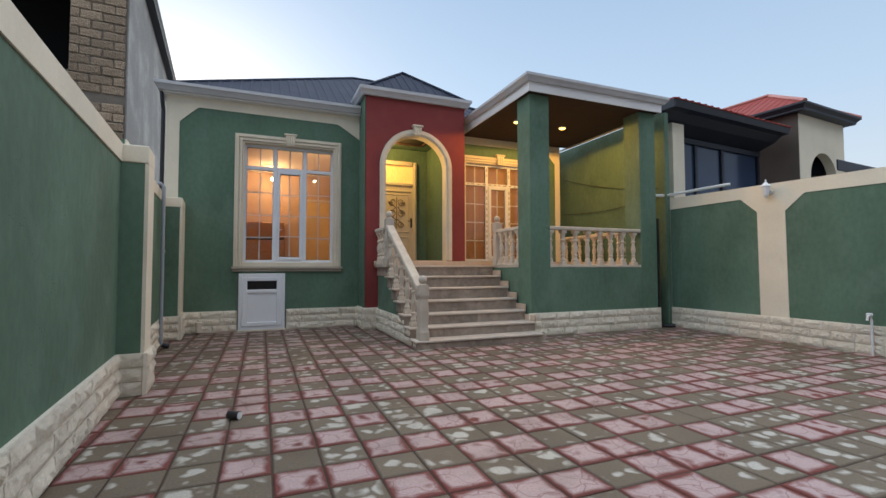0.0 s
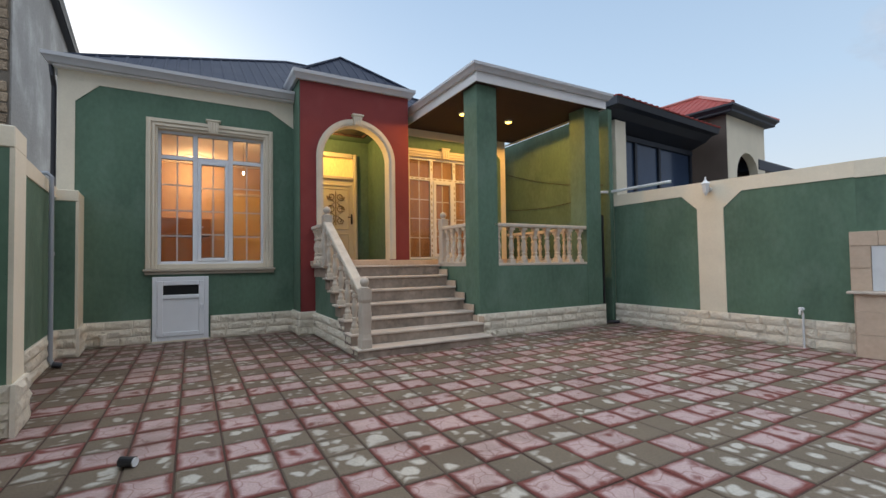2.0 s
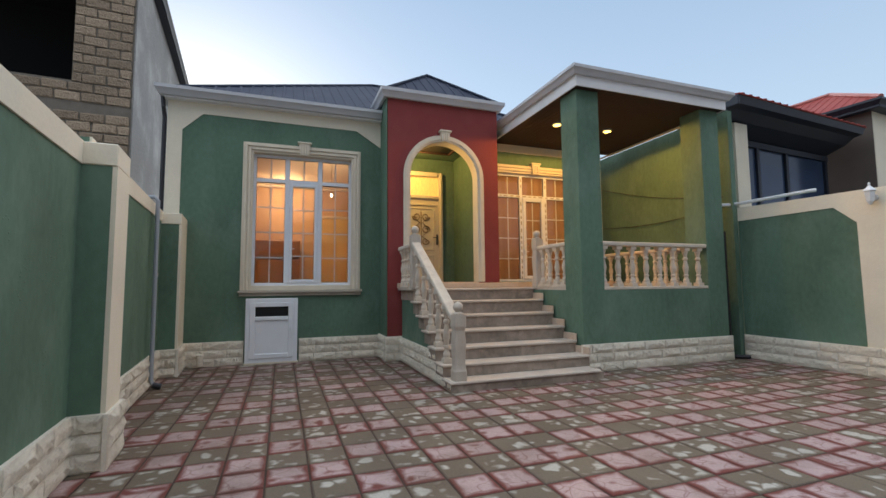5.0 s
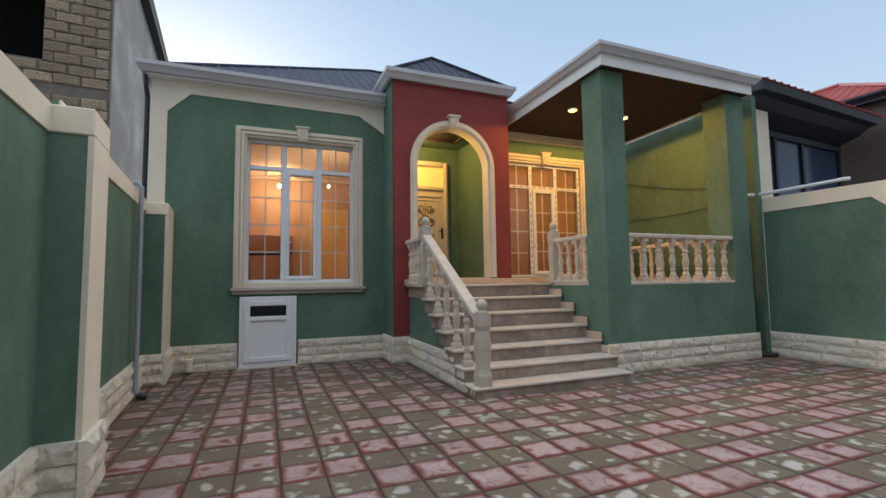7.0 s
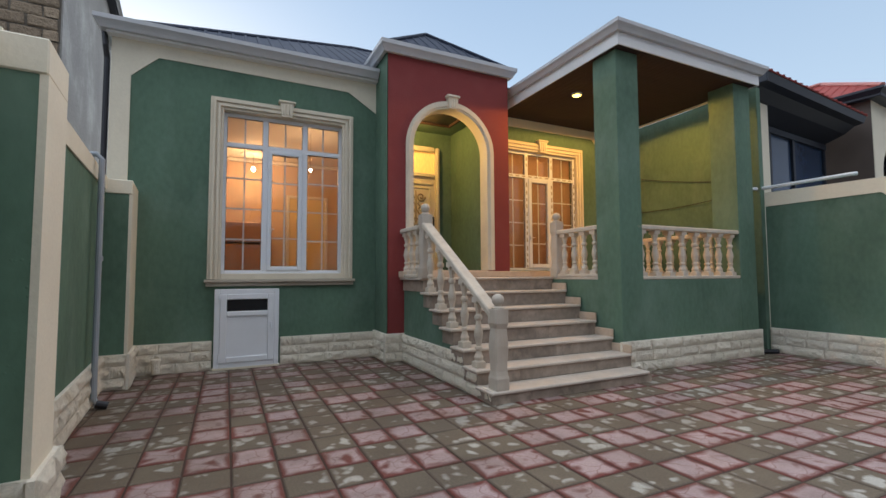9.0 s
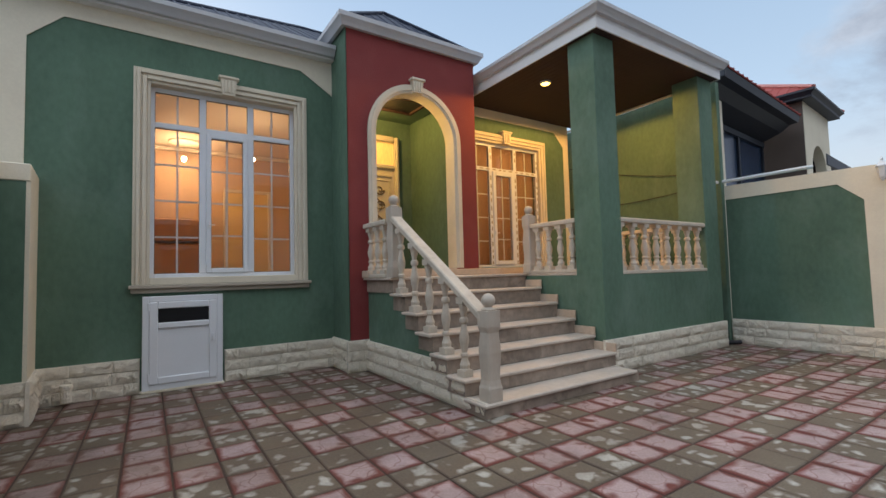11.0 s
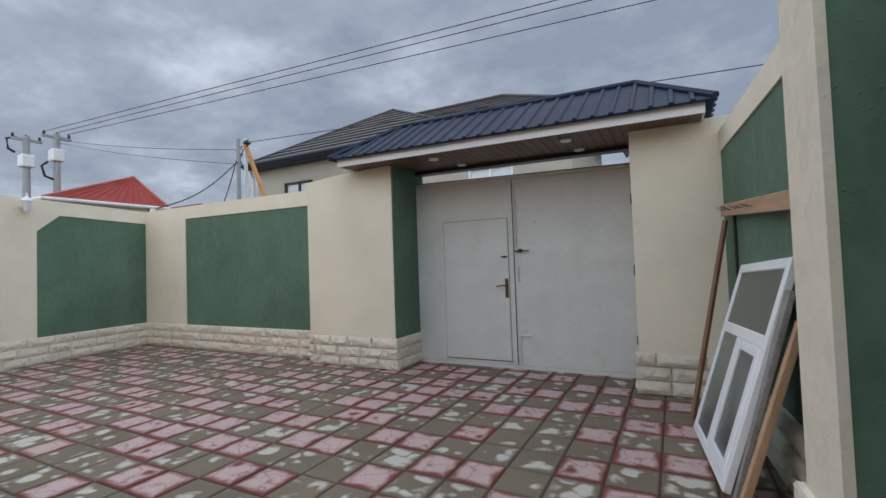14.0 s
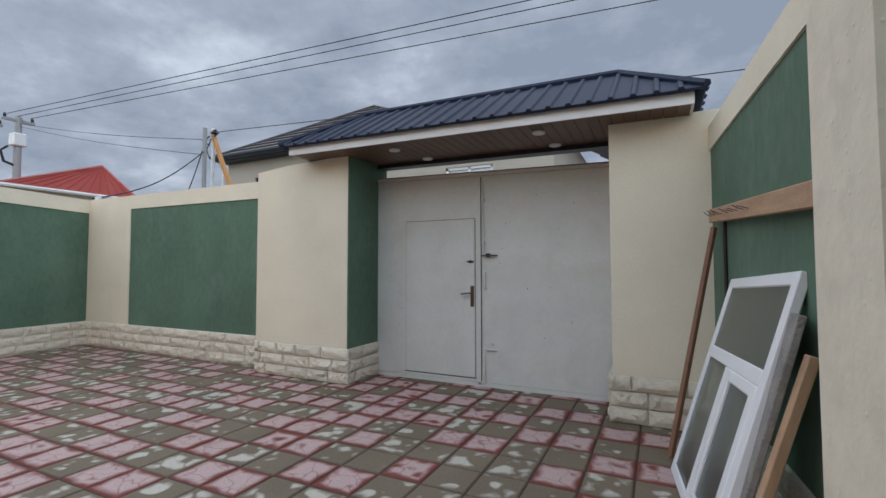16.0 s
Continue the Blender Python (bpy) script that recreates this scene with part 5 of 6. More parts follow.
for z0, z1 in ((2.80, 2.78), (2.98, 3.80)):
    bm = B()
    pts = [(8.40, 7.3 + 3.4 * t_ / 8, z0 + (z1 - z0) * t_ / 8 - 0.10 * math.sin(math.pi * t_ / 8)) for t_ in range(9)]
    tube(bm, pts, 0.008, 5)
    tagged(part("cable", bm, CABLE, None, "thin black cable strung across the side wall"), category="cable")

# ---- neighbours ----
bm = B(); box(bm, 8.44, 8.55, 7.16, 11.2, 0.0, 4.62)
part("wall_neighbour", bm, GREEN, None, "tall green plastered side wall of the neighbouring house", kind="structure")
nb = empty("neighbour_house")
nb.matrix_basis = Matrix.Translation((8.74, 7.10, 4.95)) @ Matrix.Rotation(radians(5), 4, "Z") @ Matrix.Scale(1.18, 4) @ Matrix.Translation((-8.25, -6.74, -4.76))
tagged(nb, "neighbouring cream house with dark blue eaves and red metal roof", "house")
bm = B()
box(bm, 8.56, 8.90, 7.05, 7.35, 0, 4.45)
part("pilaster", bm, CREAM, nb)
# Walls under both eaves are plain near-black slabs
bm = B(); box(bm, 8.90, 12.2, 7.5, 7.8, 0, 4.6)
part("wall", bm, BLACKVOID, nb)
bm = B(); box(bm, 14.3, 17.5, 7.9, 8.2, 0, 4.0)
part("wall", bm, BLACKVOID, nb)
for x0, x1 in ((9.0, 9.8), (9.85, 10.7), (10.78, 12.1)):
    bm = B(); box(bm, x0, x1, 7.46, 7.5, 2.4, 4.25)
    part("pane", bm, material("blue_pane", (0.035, 0.06, 0.115), 0.12, var=0.05, bump=0.0), nb)
bm = B()
for x in (8.93, 9.79, 10.72, 12.12):
    box(bm, x, x + 0.08, 7.42, 7.5, 2.3, 4.3)
box(bm, 8.9, 12.2, 7.40, 7.5, 4.25, 4.36)
part("window_frame", bm, DARKNAVY, nb)
bm = B()
prism(bm, [(7.9, 4.34), (7.40, 4.38), (7.08, 4.50), (6.92, 4.62), (6.78, 4.64), (6.74, 4.76), (6.86, 4.78), (7.9, 4.78)], 8.25, 12.18, axis="x")
part("eave", tidy(bm), DARKNAVY, nb)
bm = B(); box(bm, 8.20, 8.245, 6.74, 9.5, 4.60, 4.77, 0.01)
part("barge_board", bm, DARKNAVY, nb)
bm = B(); box(bm, 14.3, 17.5, 6.75, 7.9, 4.02, 4.30, 0.02)
part("eave", bm, DARKNAVY, nb)
turret = []
bm = B(); box(bm, 12.18, 12.24, 6.96, 8.5, 0, 5.0)
turret.append(part("side_wall", bm, BROWNWALL, nb))
bm = B()
NC, NR = 13.28, 0.62
na = [(NC + NR * math.cos(math.pi * k / 16), 3.55 + NR * math.sin(math.pi * k / 16)) for k in range(17)]
prism(bm, [(12.2, 0), (NC - NR, 0), (NC - NR, 3.55)] + na[::-1][1:9] + [(NC, 5.0), (12.2, 5.0)], 6.95, 7.15)
prism(bm, [(NC + NR, 0), (14.32, 0), (14.32, 5.0), (NC, 5.0)] + na[::-1][8:16] + [(NC + NR, 3.55)], 6.95, 7.15)
turret.append(part("facade", tidy(bm), CREAM, nb))
bm = B(); box(bm, 12.26, 14.28, 7.9, 8.0, 0, 4.95); box(bm, 14.2, 14.28, 7.16, 7.9, 0, 4.95); box(bm, 12.26, 14.2, 7.16, 7.9, 4.6, 4.7)
turret.append(part("recess", bm, BROWNWALL, nb))
bm = B()
box(bm, 12.0, 14.5, 6.75, 8.9, 4.98, 5.08, 0.01)
mitred(bm, [(14.45, 9, 5.03), (14.45, 6.82, 5.03), (12.05, 6.82, 5.03), (12.05, 9, 5.03)], 0.14, 0.12, -1)
turret.append(part("eave", tidy(bm), DARKNAVY, nb))
bm = B()
n0, n1, nf = 11.95, 14.6, 6.7
ribbed(bm, [(n0, nf, 5.14), (n1, nf, 5.14), (13.28, 8.1, 5.95)]); ribbed(bm, [(n0, 10.5, 5.14), (n0, nf, 5.14), (13.28, 8.1, 5.95), (13.28, 10.5, 5.95)])
ribbed(bm, [(n1, nf, 5.14), (n1, 10.5, 5.14), (13.28, 10.5, 5.95), (13.28, 8.1, 5.95)])
turret.append(part("roof", bm, REDROOF, nb))
bm = B()
ribbed(bm, [(8.2, 6.72, 4.78), (12.2, 6.72, 4.78), (12.4, 8.6, 5.35), (9.55, 8.6, 5.35)])
ribbed(bm, [(8.2, 12, 4.78), (8.2, 6.72, 4.78), (9.55, 8.6, 5.35), (9.55, 12, 5.35)])
part("roof", bm, REDROOF, nb)
bm = B(); tube(bm, [(n0, nf, 5.16), (13.28, 8.1, 5.97), (n1, nf, 5.16)], 0.05, 6); tube(bm, [(13.28, 8.1, 5.97), (13.28, 10.5, 5.97)], 0.05, 6)
turret.append(part("ridge_cap", bm, material("pale_red_cap", (0.42, 0.14, 0.12), 0.5), nb))
for o in turret:
    o.location = (0.40, -0.18, 0.20)

NX, NYF = -2.77, 13.1
bb = empty("block_house")
tagged(bb, "unfinished two-storey neighbour of pale limestone blocks with a raw rendered side", "house")
bm = B()
box(bm, NX - 0.03, NX, NYF, 32, 0, 9.25)
part("rendered_wall", bm, GREYPL, bb)
bm = B()
for x0, x1, z0, z1 in ((NX - 1.17, NX - 0.03, 0, 9.2), (-9, NX - 1.17, 0, 5.97), (-9, NX - 1.17, 8.6, 9.2), (-9, -8, 5.97, 8.6)):
    box(bm, x0, x1, NYF + 0.02, NYF + 0.3, z0, z1)
part("mortar", bm, BLOCKMORT, bb)
for bx in ((-9, NX - 1.0, NYF + 2.9, NYF + 3.0, 5.2, 9.15), (-9, NX - 1.0, NYF + 0.3, NYF + 2.9, 5.6, 5.7), (-9, NX - 1.0, NYF + 0.3, NYF + 2.9, 9.0, 9.1), (NX - 1.0, NX - 0.9, NYF + 0.3, NYF + 3.0, 5.2, 9.15)):
    bm = B(); box(bm, *bx)
    part("inner_wall", bm, DARKROOM, bb)
bm = B(); box(bm, -9.5, NX + 0.16, NYF - 0.4, 32, 9.25, 9.45)
part("roof_slab", bm, DARKNAVY, bb)
bm = B(); mitred(bm, [(NX + 0.16, 32, 9.27), (NX + 0.16, NYF - 0.4, 9.27), (-9.5, NYF - 0.4, 9.27)], 0.12, 0.16, -1)
part("gutter", tidy(bm), DARKNAVY, bb)
bb.matrix_basis = Matrix.Translation((NX, NYF, 0)) @ Matrix.Rotation(0.077, 4, "Z") @ Matrix.Translation((-NX, -NYF, 0))


# ---- loose things by the west wall ----
GXw = left_x(-0.4)
lw = empty("window_frame_spare")
# leans on the wall: its foot stands away from it
tagged(lw, "spare white upvc window unit leaning against the boundary wall", "window")
foot = Vector((-0.055, -0.66, 0.0))
topv = Vector((-0.44, -0.76, 1.26))
upv = (topv - foot).normalized()
side = Vector((-0.07, 1.0, 0)).normalized()
side = (side - upv * side.dot(upv)).normalized()
nrm = side.cross(upv).normalized()
Mx = Matrix(((side.x, nrm.x, upv.x, foot.x), (side.y, nrm.y, upv.y, foot.y), (side.z, nrm.z, upv.z, foot.z), (0, 0, 0, 1)))
lw.matrix_basis = Mx
LH, LWD = (topv - foot).length, 1.18
bm = B()
for bx in ((0, 0.065, 0, LH), (LWD - 0.065, LWD, 0, LH), (0.065, LWD - 0.065, 0, 0.065), (0.065, LWD - 0.065, LH - 0.065, LH), (0.065, LWD - 0.065, 0.80, 0.875)):
    box(bm, bx[0], bx[1], -0.03, 0.015, bx[2], bx[3], 0.006)
box(bm, 0.52, 0.58, -0.03, 0.015, 0.065, 0.80, 0.006)
part("frame", bm, PVC, lw)
bm = B()
for bx in ((0.60, 0.67, 0.065, 0.80), (1.045, 1.115, 0.065, 0.80), (0.67, 1.045, 0.065, 0.125), (0.67, 1.045, 0.74, 0.80)):
    box(bm, bx[0], bx[1], -0.045, 0.02, bx[2], bx[3], 0.006)
part("sash", bm, PVC, lw)
for bx in ((0.065, 1.115, 0.875, LH - 0.065), (0.065, 0.52, 0.065, 0.80), (0.67, 1.045, 0.125, 0.74)):
    bm = B(); box(bm, bx[0], bx[1], -0.004, 0.004, bx[2], bx[3])
    part("pane", bm, TEALGLASS, lw)


def beam(name, a, b, w, h, mat, label, cat="timber"):
    a, b = Vector(a), Vector(b)
    d = b - a
    q = d.to_track_quat("X", "Z").to_matrix().to_4x4()
    bm = B(); box(bm, 0, d.length, -w / 2, w / 2, -h / 2, h / 2, 0.004)
    ob = part(name, bm, mat, None, label)
    ob.matrix_basis = Matrix.Translation(a) @ q
    return tagged(ob, category=cat)


stick = beam("timber_prop", (-0.045, -0.82, 0.02), (-0.375, -1.14, 1.64), 0.035, 0.035, OLDWOOD, "thin brown timber prop leaning against the boundary wall")
plank = beam("nailed_plank", (-0.375, -1.22, 1.73), (-0.55, 1.06, 1.58), 0.05, 0.10, WOOD, "pale timber plank with bent nails along the boundary wall")
rng = random.Random(5)
for k in range(9):
    bm = B()
    u = 0.08 + k * 0.13 + rng.uniform(-0.03, 0.03)
    tube(bm, [(u + 0.02, -0.022, -0.005), (u - 0.03, -0.045, 0.008), (u - 0.075, -0.06, 0.022 + rng.uniform(-0.01, 0.014))], 0.0032, 5)
    part("nail", bm, DARK, plank)
beam("timber_prop", (-0.22, 0.60, 0.02), (-0.52, 0.57, 1.0), 0.05, 0.04, WOOD, "pale bare timber stud leaning behind the spare window")
beam("board", (-0.20, 0.38, 0.02), (-0.50, 0.38, 1.15), 0.34, 0.03, material("cement_board", (0.24, 0.23, 0.22), 0.9, var=0.3, scale=8, bump=0.6), "cement-stained grey board leaning behind the spare window")
bm = B(); tube(bm, [(-0.425, -1.0, 1.7), (-0.425, -1.0, 0.4)], 0.012, 6)
tagged(part("cable", bm, DARK, None, "dark cable hanging down the boundary wall"), category="cable")

# small black pipe end on the paving
pe = empty("pipe_end", (0.19, 4.20, 0.0), -35)
tagged(pe, "small black plastic pipe end lying on the paving", "pipe")
bm = B(); tube(bm, [(-0.05, 0, 0.035), (0.05, 0, 0.035)], 0.035, 14)
part("barrel", bm, DARK, pe)
bm = B(); tube(bm, [(0.05, 0, 0.035), (0.056, 0, 0.035)], 0.03, 14)
part("rim", bm, FROST, pe)


# ---- across the street ----
fh = empty("street_house")
tagged(fh, "pale rendered two-storey house across the street with a dark tiled roof", "house")
bm = B()
for bx in ((2.0, 3.4, 0, 4.7), (4.6, 9.8, 0, 4.7), (11.0, 12.2, 0, 4.7), (3.4, 4.6, 0, 2.7), (3.4, 4.6, 3.75, 4.7), (9.8, 11.0, 0, 2.9), (9.8, 11.0, 4.1, 4.7)):
    box(bm, bx[0], bx[1], -7.2, -7.0, bx[2], bx[3])
box(bm, 12.0, 12.2, -12, -7.2, 0, 4.7); box(bm, 2.0, 2.2, -12, -7.2, 0, 4.7)
part("wall", bm, FARWALL, fh)
for x0, x1, z0, z1 in ((3.4, 4.6, 2.7, 3.75), (9.8, 11.0, 2.9, 4.1)):
    w = new("window"); w.parent = fh
    bm = B()
    for bx in ((x0, x0 + 0.06, z0, z1), (x1 - 0.06, x1, z0, z1), (x0, x1, z0, z0 + 0.06), (x0, x1, z1 - 0.06, z1), ((x0 + x1) / 2 - 0.03, (x0 + x1) / 2 + 0.03, z0, z1)):
        box(bm, bx[0], bx[1], -7.1, -7.03, bx[2], bx[3])
    part("frame", bm, PVC if x0 < 5 else DARK, w)
    # Pale pane colour paints in the sky that the glass reflects
    bm = B(); box(bm, x0, x1, -7.12, -7.09, z0, z1)
    part("pane", bm, material("sky_glare_pane", (0.62, 0.66, 0.68), 0.08, var=0.1, bump=0), w)


def tiled_slope(bm, corners, pitch=0.35):
    """A tiled slope: stepped courses across it."""
    P = [Vector(c) for c in corners]
    ex = (P[1] - P[0]).normalized()
    nrm = ex.cross(P[2] - P[0]).normalized()
    if nrm.z < 0:
        nrm = -nrm
    ey = nrm.cross(ex)
    flat = [((p - P[0]).dot(ex), (p - P[0]).dot(ey)) for p in P]
    swap = [(b, a) for a, b in flat]
    y = 0.0
    ymax = max(f[1] for f in flat)
    while y < ymax - 0.02:
        y2 = min(y + pitch, ymax)
        a, b = clip_line(swap, y + 0.001), clip_line(swap, y2 - 0.001)
        if a and b:
            vs = [bm.verts.new(P[0] + ex * u + ey * v + nrm * h) for u, v, h in ((a[0], y, 0.04), (a[1], y, 0.04), (b[1], y2, 0.0), (b[0], y2, 0.0), (a[0], y, 0.0), (a[1], y, 0.0))]
            bm.faces.new(vs[:4]); bm.faces.new((vs[0], vs[1], vs[5], vs[4]))
        y = y2


e = 4.78
bm = B()
tiled_slope(bm, [(12.3, -6.6, e), (4.6, -6.6, e), (8.46, -9.6, 6.73)])
tiled_slope(bm, [(12.3, -12.6, e), (12.3, -6.6, e), (8.46, -9.6, 6.73)])
tiled_slope(bm, [(4.6, -6.6, e), (4.6, -12.6, e), (8.46, -9.6, 6.73)])
part("roof", bm, TILEROOF, fh)
bm = B()
tiled_slope(bm, [(10.0, -6.62, e - 0.03), (1.3, -6.62, e - 0.03), (4.46, -9.6, 6.42), (7.8, -9.6, 6.42)])
tiled_slope(bm, [(1.3, -6.62, e - 0.03), (1.3, -12.6, e - 0.03), (4.46, -9.6, 6.42)])
part("roof", bm, TILEROOF, fh)
bm = B(); mitred(bm, [(12.3, -12.5, 4.64), (12.3, -6.6, 4.64), (1.3, -6.6, 4.64), (1.3, -12.5, 4.64)], 0.12, 0.14, 1)
part("gutter", tidy(bm), DARKNAVY, fh)
bm = B(); box(bm, 1.4, 12.28, -7.0, -6.62, 4.62, 4.66)
part("soffit", bm, DARKNAVY, fh)
bm = B(); tube(bm, [(12.3, -6.6, e + 0.03), (8.46, -9.6, 6.76), (4.6, -6.6, e + 0.03)], 0.045, 6)
part("ridge_cap", bm, TILEROOF, fh)
bm = B(); tube(bm, [(7.8, -9.6, 6.45), (4.46, -9.6, 6.45), (1.3, -6.6, e)], 0.045, 6)
part("ridge_cap", bm, TILEROOF, fh)
bm = B(); tube(bm, [(12.2, -6.72, 4.62), (12.35, -6.95, 4.4), (12.35, -6.95, 0.0)], 0.05, 8)
part("downpipe", bm, FROST, fh)

rh = empty("red_roofed_house")
tagged(rh, "distant low house with a hipped red sheet-metal roof", "house")
apx, apx2 = (22.4, -8.61, 5.95), (23.0, -8.9, 5.95)
c1, c2, c3, c4 = (25.2, -4.6, 4.4), (21.0, -4.62, 4.42), (20.85, -9.34, 4.42), (24.8, -12.0, 4.4)
bm = B()
rv = {p: bm.verts.new(p) for p in (c1, c2, c3, c4, apx, apx2)}
for f in ((c1, c2, apx), (c1, apx, apx2), (c2, c3, apx), (c3, c4, apx2), (c3, apx2, apx), (c4, c1, apx2)):
    bm.faces.new([rv[p] for p in f])
part("roof", bm, REDROOF, rh)
bm = B()
# low standing seams up each slope
for a, b, p, q_ in ((c1, c2, apx2, apx), (c2, c3, apx, apx), (c3, c4, apx, apx2)):
    for k in range(1, 12):
        e_, t_ = Vector(a).lerp(Vector(b), k / 12), Vector(p).lerp(Vector(q_), k / 12)
        tube(bm, [e_ + Vector((0, 0, 0.01)), t_ + Vector((0, 0, 0.01))], 0.02, 4)
part("standing_seam", bm, REDROOF, rh, kind="stuff")
bm = B(); tube(bm, [Vector(p) + Vector((0, 0, -0.05)) for p in (c1, c2, c3)], 0.07, 6)
part("eave", bm, FASCIA, rh)
bm = B()
for p in (c1, c2, c3):
    tube(bm, [p, apx if p != c1 else apx2], 0.05, 6)
tube(bm, [apx, apx2], 0.05, 6)
part("ridge_cap", bm, material("faded_red_cap", (0.40, 0.15, 0.13), 0.5), rh)
bm = B(); prism(bm, [(c1[0] + 0.3, c1[1] - 0.4), (c2[0] + 0.5, c2[1] - 0.1), (c3[0] + 0.3, c3[1] + 0.4), (c4[0] - 0.5, c4[1])], 0, 4.4, axis="z")
part("wall", tidy(bm), CREAM, rh)
rh2 = empty("red_roofed_house")
tagged(rh2, "distant low house whose flat red roof edge just shows", "house")
bm = B(); prism(bm, [(-11.6, 4.1), (-9.9, 4.1), (-9.9, 4.55), (-11.4, 4.35)], 19.4, 24, axis="x")
part("roof", tidy(bm), REDROOF, rh2)
bm = B(); box(bm, 19.6, 23.8, -11.5, -10.0, 0, 4.1)
part("wall", bm, CREAM, rh2)

for px_, py_2, zt, zb in ((22.7, -4.8, 7.0, 6.1), (22.38, -5.66, 7.25, 6.45)):
    pg = empty("utility_pole", (px_, py_2, 0))
    tagged(pg, "grey concrete utility pole carrying a white transformer box", "pole", group="utility poles down the street")
    bm = B(); lathe(bm, [(0.16, 0), (0.11, zt)], 0, 0, 0, 10)
    part("pole", bm, POLEGREY, pg)
    bm = B(); box(bm, -0.05, 0.05, -0.5, 0.5, zt - 0.2, zt - 0.10); 
    part("crossarm", bm, POLEGREY, pg)
    bm = B(); box(bm, -0.2, 0.2, -0.22, 0.22, zb - 0.35, zb + 0.15, 0.04)
    part("transformer_box", bm, FROST, pg)
    for k in (-0.42, 0.0, 0.42):
        bm = B(); lathe(bm, [(0.04, 0), (0.06, 0.05), (0.03, 0.14)], 0, k, zt - 0.08, 8)
        part("insulator", bm, DARK, pg)
    bm = B(); tube(bm, [(0, 0.35, zb + 0.2), (0, 0.55, zb + 0.3), (0, 0.6, zb + 0.7), (0, 0.3, zb + 0.8)] if zt < 7.1 else [(0, 0.3, zb - 0.4), (0, 0.5, zb - 0.6), (0, 0.4, zb - 1.0), (0, 0.1, zb - 1.1)], 0.05, 6)
    part("cable_loop", bm, CABLE, pg)

wp_ = empty("service_pole", (10.67, -5.3, 0))
tagged(wp_, "slim pale metal service pole with an orange brace and cables", "pole")
bm = B(); lathe(bm, [(0.06, 0), (0.05, 5.08)], 0, 0, 0, 10)
part("pole", bm, FROST, wp_)
bm = B(); tube(bm, [(-0.02, 0.02, 4.90), (-1.35, 0.02, 2.1)], 0.06, 4)
part("brace", bm, ORANGE, wp_)
bm = B(); lathe(bm, [(0.05, 0), (0.10, 0.05), (0.04, 0.14)], -0.03, 0.0, 4.9, 8); tube(bm, [(0, 0.1, 4.85), (0.1, 0.25, 4.7), (0, 0.1, 4.6)], 0.02, 6); tube(bm, [(0, 0, 4.98), (-0.15, 0.05, 5.02), (-0.25, 0.02, 4.93), (-0.1, 0.05, 4.85)], 0.018, 6); tube(bm, [(0.02, 0.05, 4.8), (0.12, 0.1, 4.5), (0.05, 0.08, 4.3)], 0.015, 6)
part("insulator", bm, DARK, wp_)
bm = B(); lathe(bm, [(0.06, 0), (0.055, 5.0)], 10.60, -5.0, 0, 10)
tagged(part("post", bm, POLEGREY, None, "plain grey metal post behind the wall"), category="pole")


def wire(points, r, label, sag=0.0, n=14):
    a, b = Vector(points[0]), Vector(points[1])
    pts = [a.lerp(b, k / n) + Vector((0, 0, -sag * math.sin(math.pi * k / n))) for k in range(n + 1)]
    bm = B(); tube(bm, pts, r, 5)
    tagged(part("overhead_cable", bm, CABLE, None, label), category="cable", group="overhead cables over the street")


pA = Vector((22.38, -5.66, 7.30))
for dy, tgt in ((0.35, (1.92, -7.67, 7.75)), (0.0, (2.65, -8.0, 7.75)), (-0.35, (3.75, -8.3, 7.6))):
    a = pA + Vector((0, dy, 0))
    b = a + (Vector(tgt) - a) * 1.9
    wire((a, b), 0.013, "black overhead power cable across the street")
wire(((10.67, -5.3, 4.98), (-9.0, -5.9, 4.25)), 0.010, "thin black overhead service cable", 0.05)
wire(((22.38, -5.66, 7.0), (10.67, -5.3, 4.78)), 0.009, "thin black overhead service cable", 0.12)
wire(((22.38, -5.66, 6.9), (10.6, -5.0, 4.3)), 0.008, "thin black overhead service cable", 0.12)
wire(((10.6, -5.0, 4.4), (9.3, -1.85, 2.62)), 0.014, "thin black cable down to the boundary wall", 0.25)
wire(((10.62, -4.98, 4.5), (10.9, -4.6, 2.9)), 0.014, "thin black cable down to the boundary wall", 0.1)
bm = B(); box(bm, 9.02, 9.12, -1.86, -1.78, 2.56, 2.63, 0.01)
tagged(part("junction_box", bm, FROST, None, "small white junction box on top of the boundary wall"), category="box")


# ---- stone slips of the skirtings ----
def stone_meshes():
    out = []
    for s in range(6):
        rg = random.Random(40 + s)
        bm = B()
        nx, nz = 5, 3
        def xs_(i, n):
            return (0.0, 0.03, 0.16, 0.30, 0.44, 0.58, 0.72, 0.86, 0.97, 1.0)[i] if n == 9 else (0.0, 0.07, 0.36, 0.66, 0.93, 1.0)[i]
        nx, nz = 9, 5
        grid = [[bm.verts.new((xs_(i, nx), -(0.0 if i in (0, nx) or j in (0, nz) else (0.30 + 0.25 * rg.random() if i in (1, nx - 1) or j in (1, nz - 1) else 0.55 + 0.75 * rg.random())), xs_(j, nz))) for j in range(nz + 1)] for i in range(nx + 1)]
        for i in range(nx):
            for j in range(nz):
                bm.faces.new((grid[i][j], grid[i + 1][j], grid[i + 1][j + 1], grid[i][j + 1]))
        me = bpy.data.meshes.new("stone")
        tidy(bm).to_mesh(me); bm.free()
        me.materials.append(STONE)
        out.append(me)
    return out


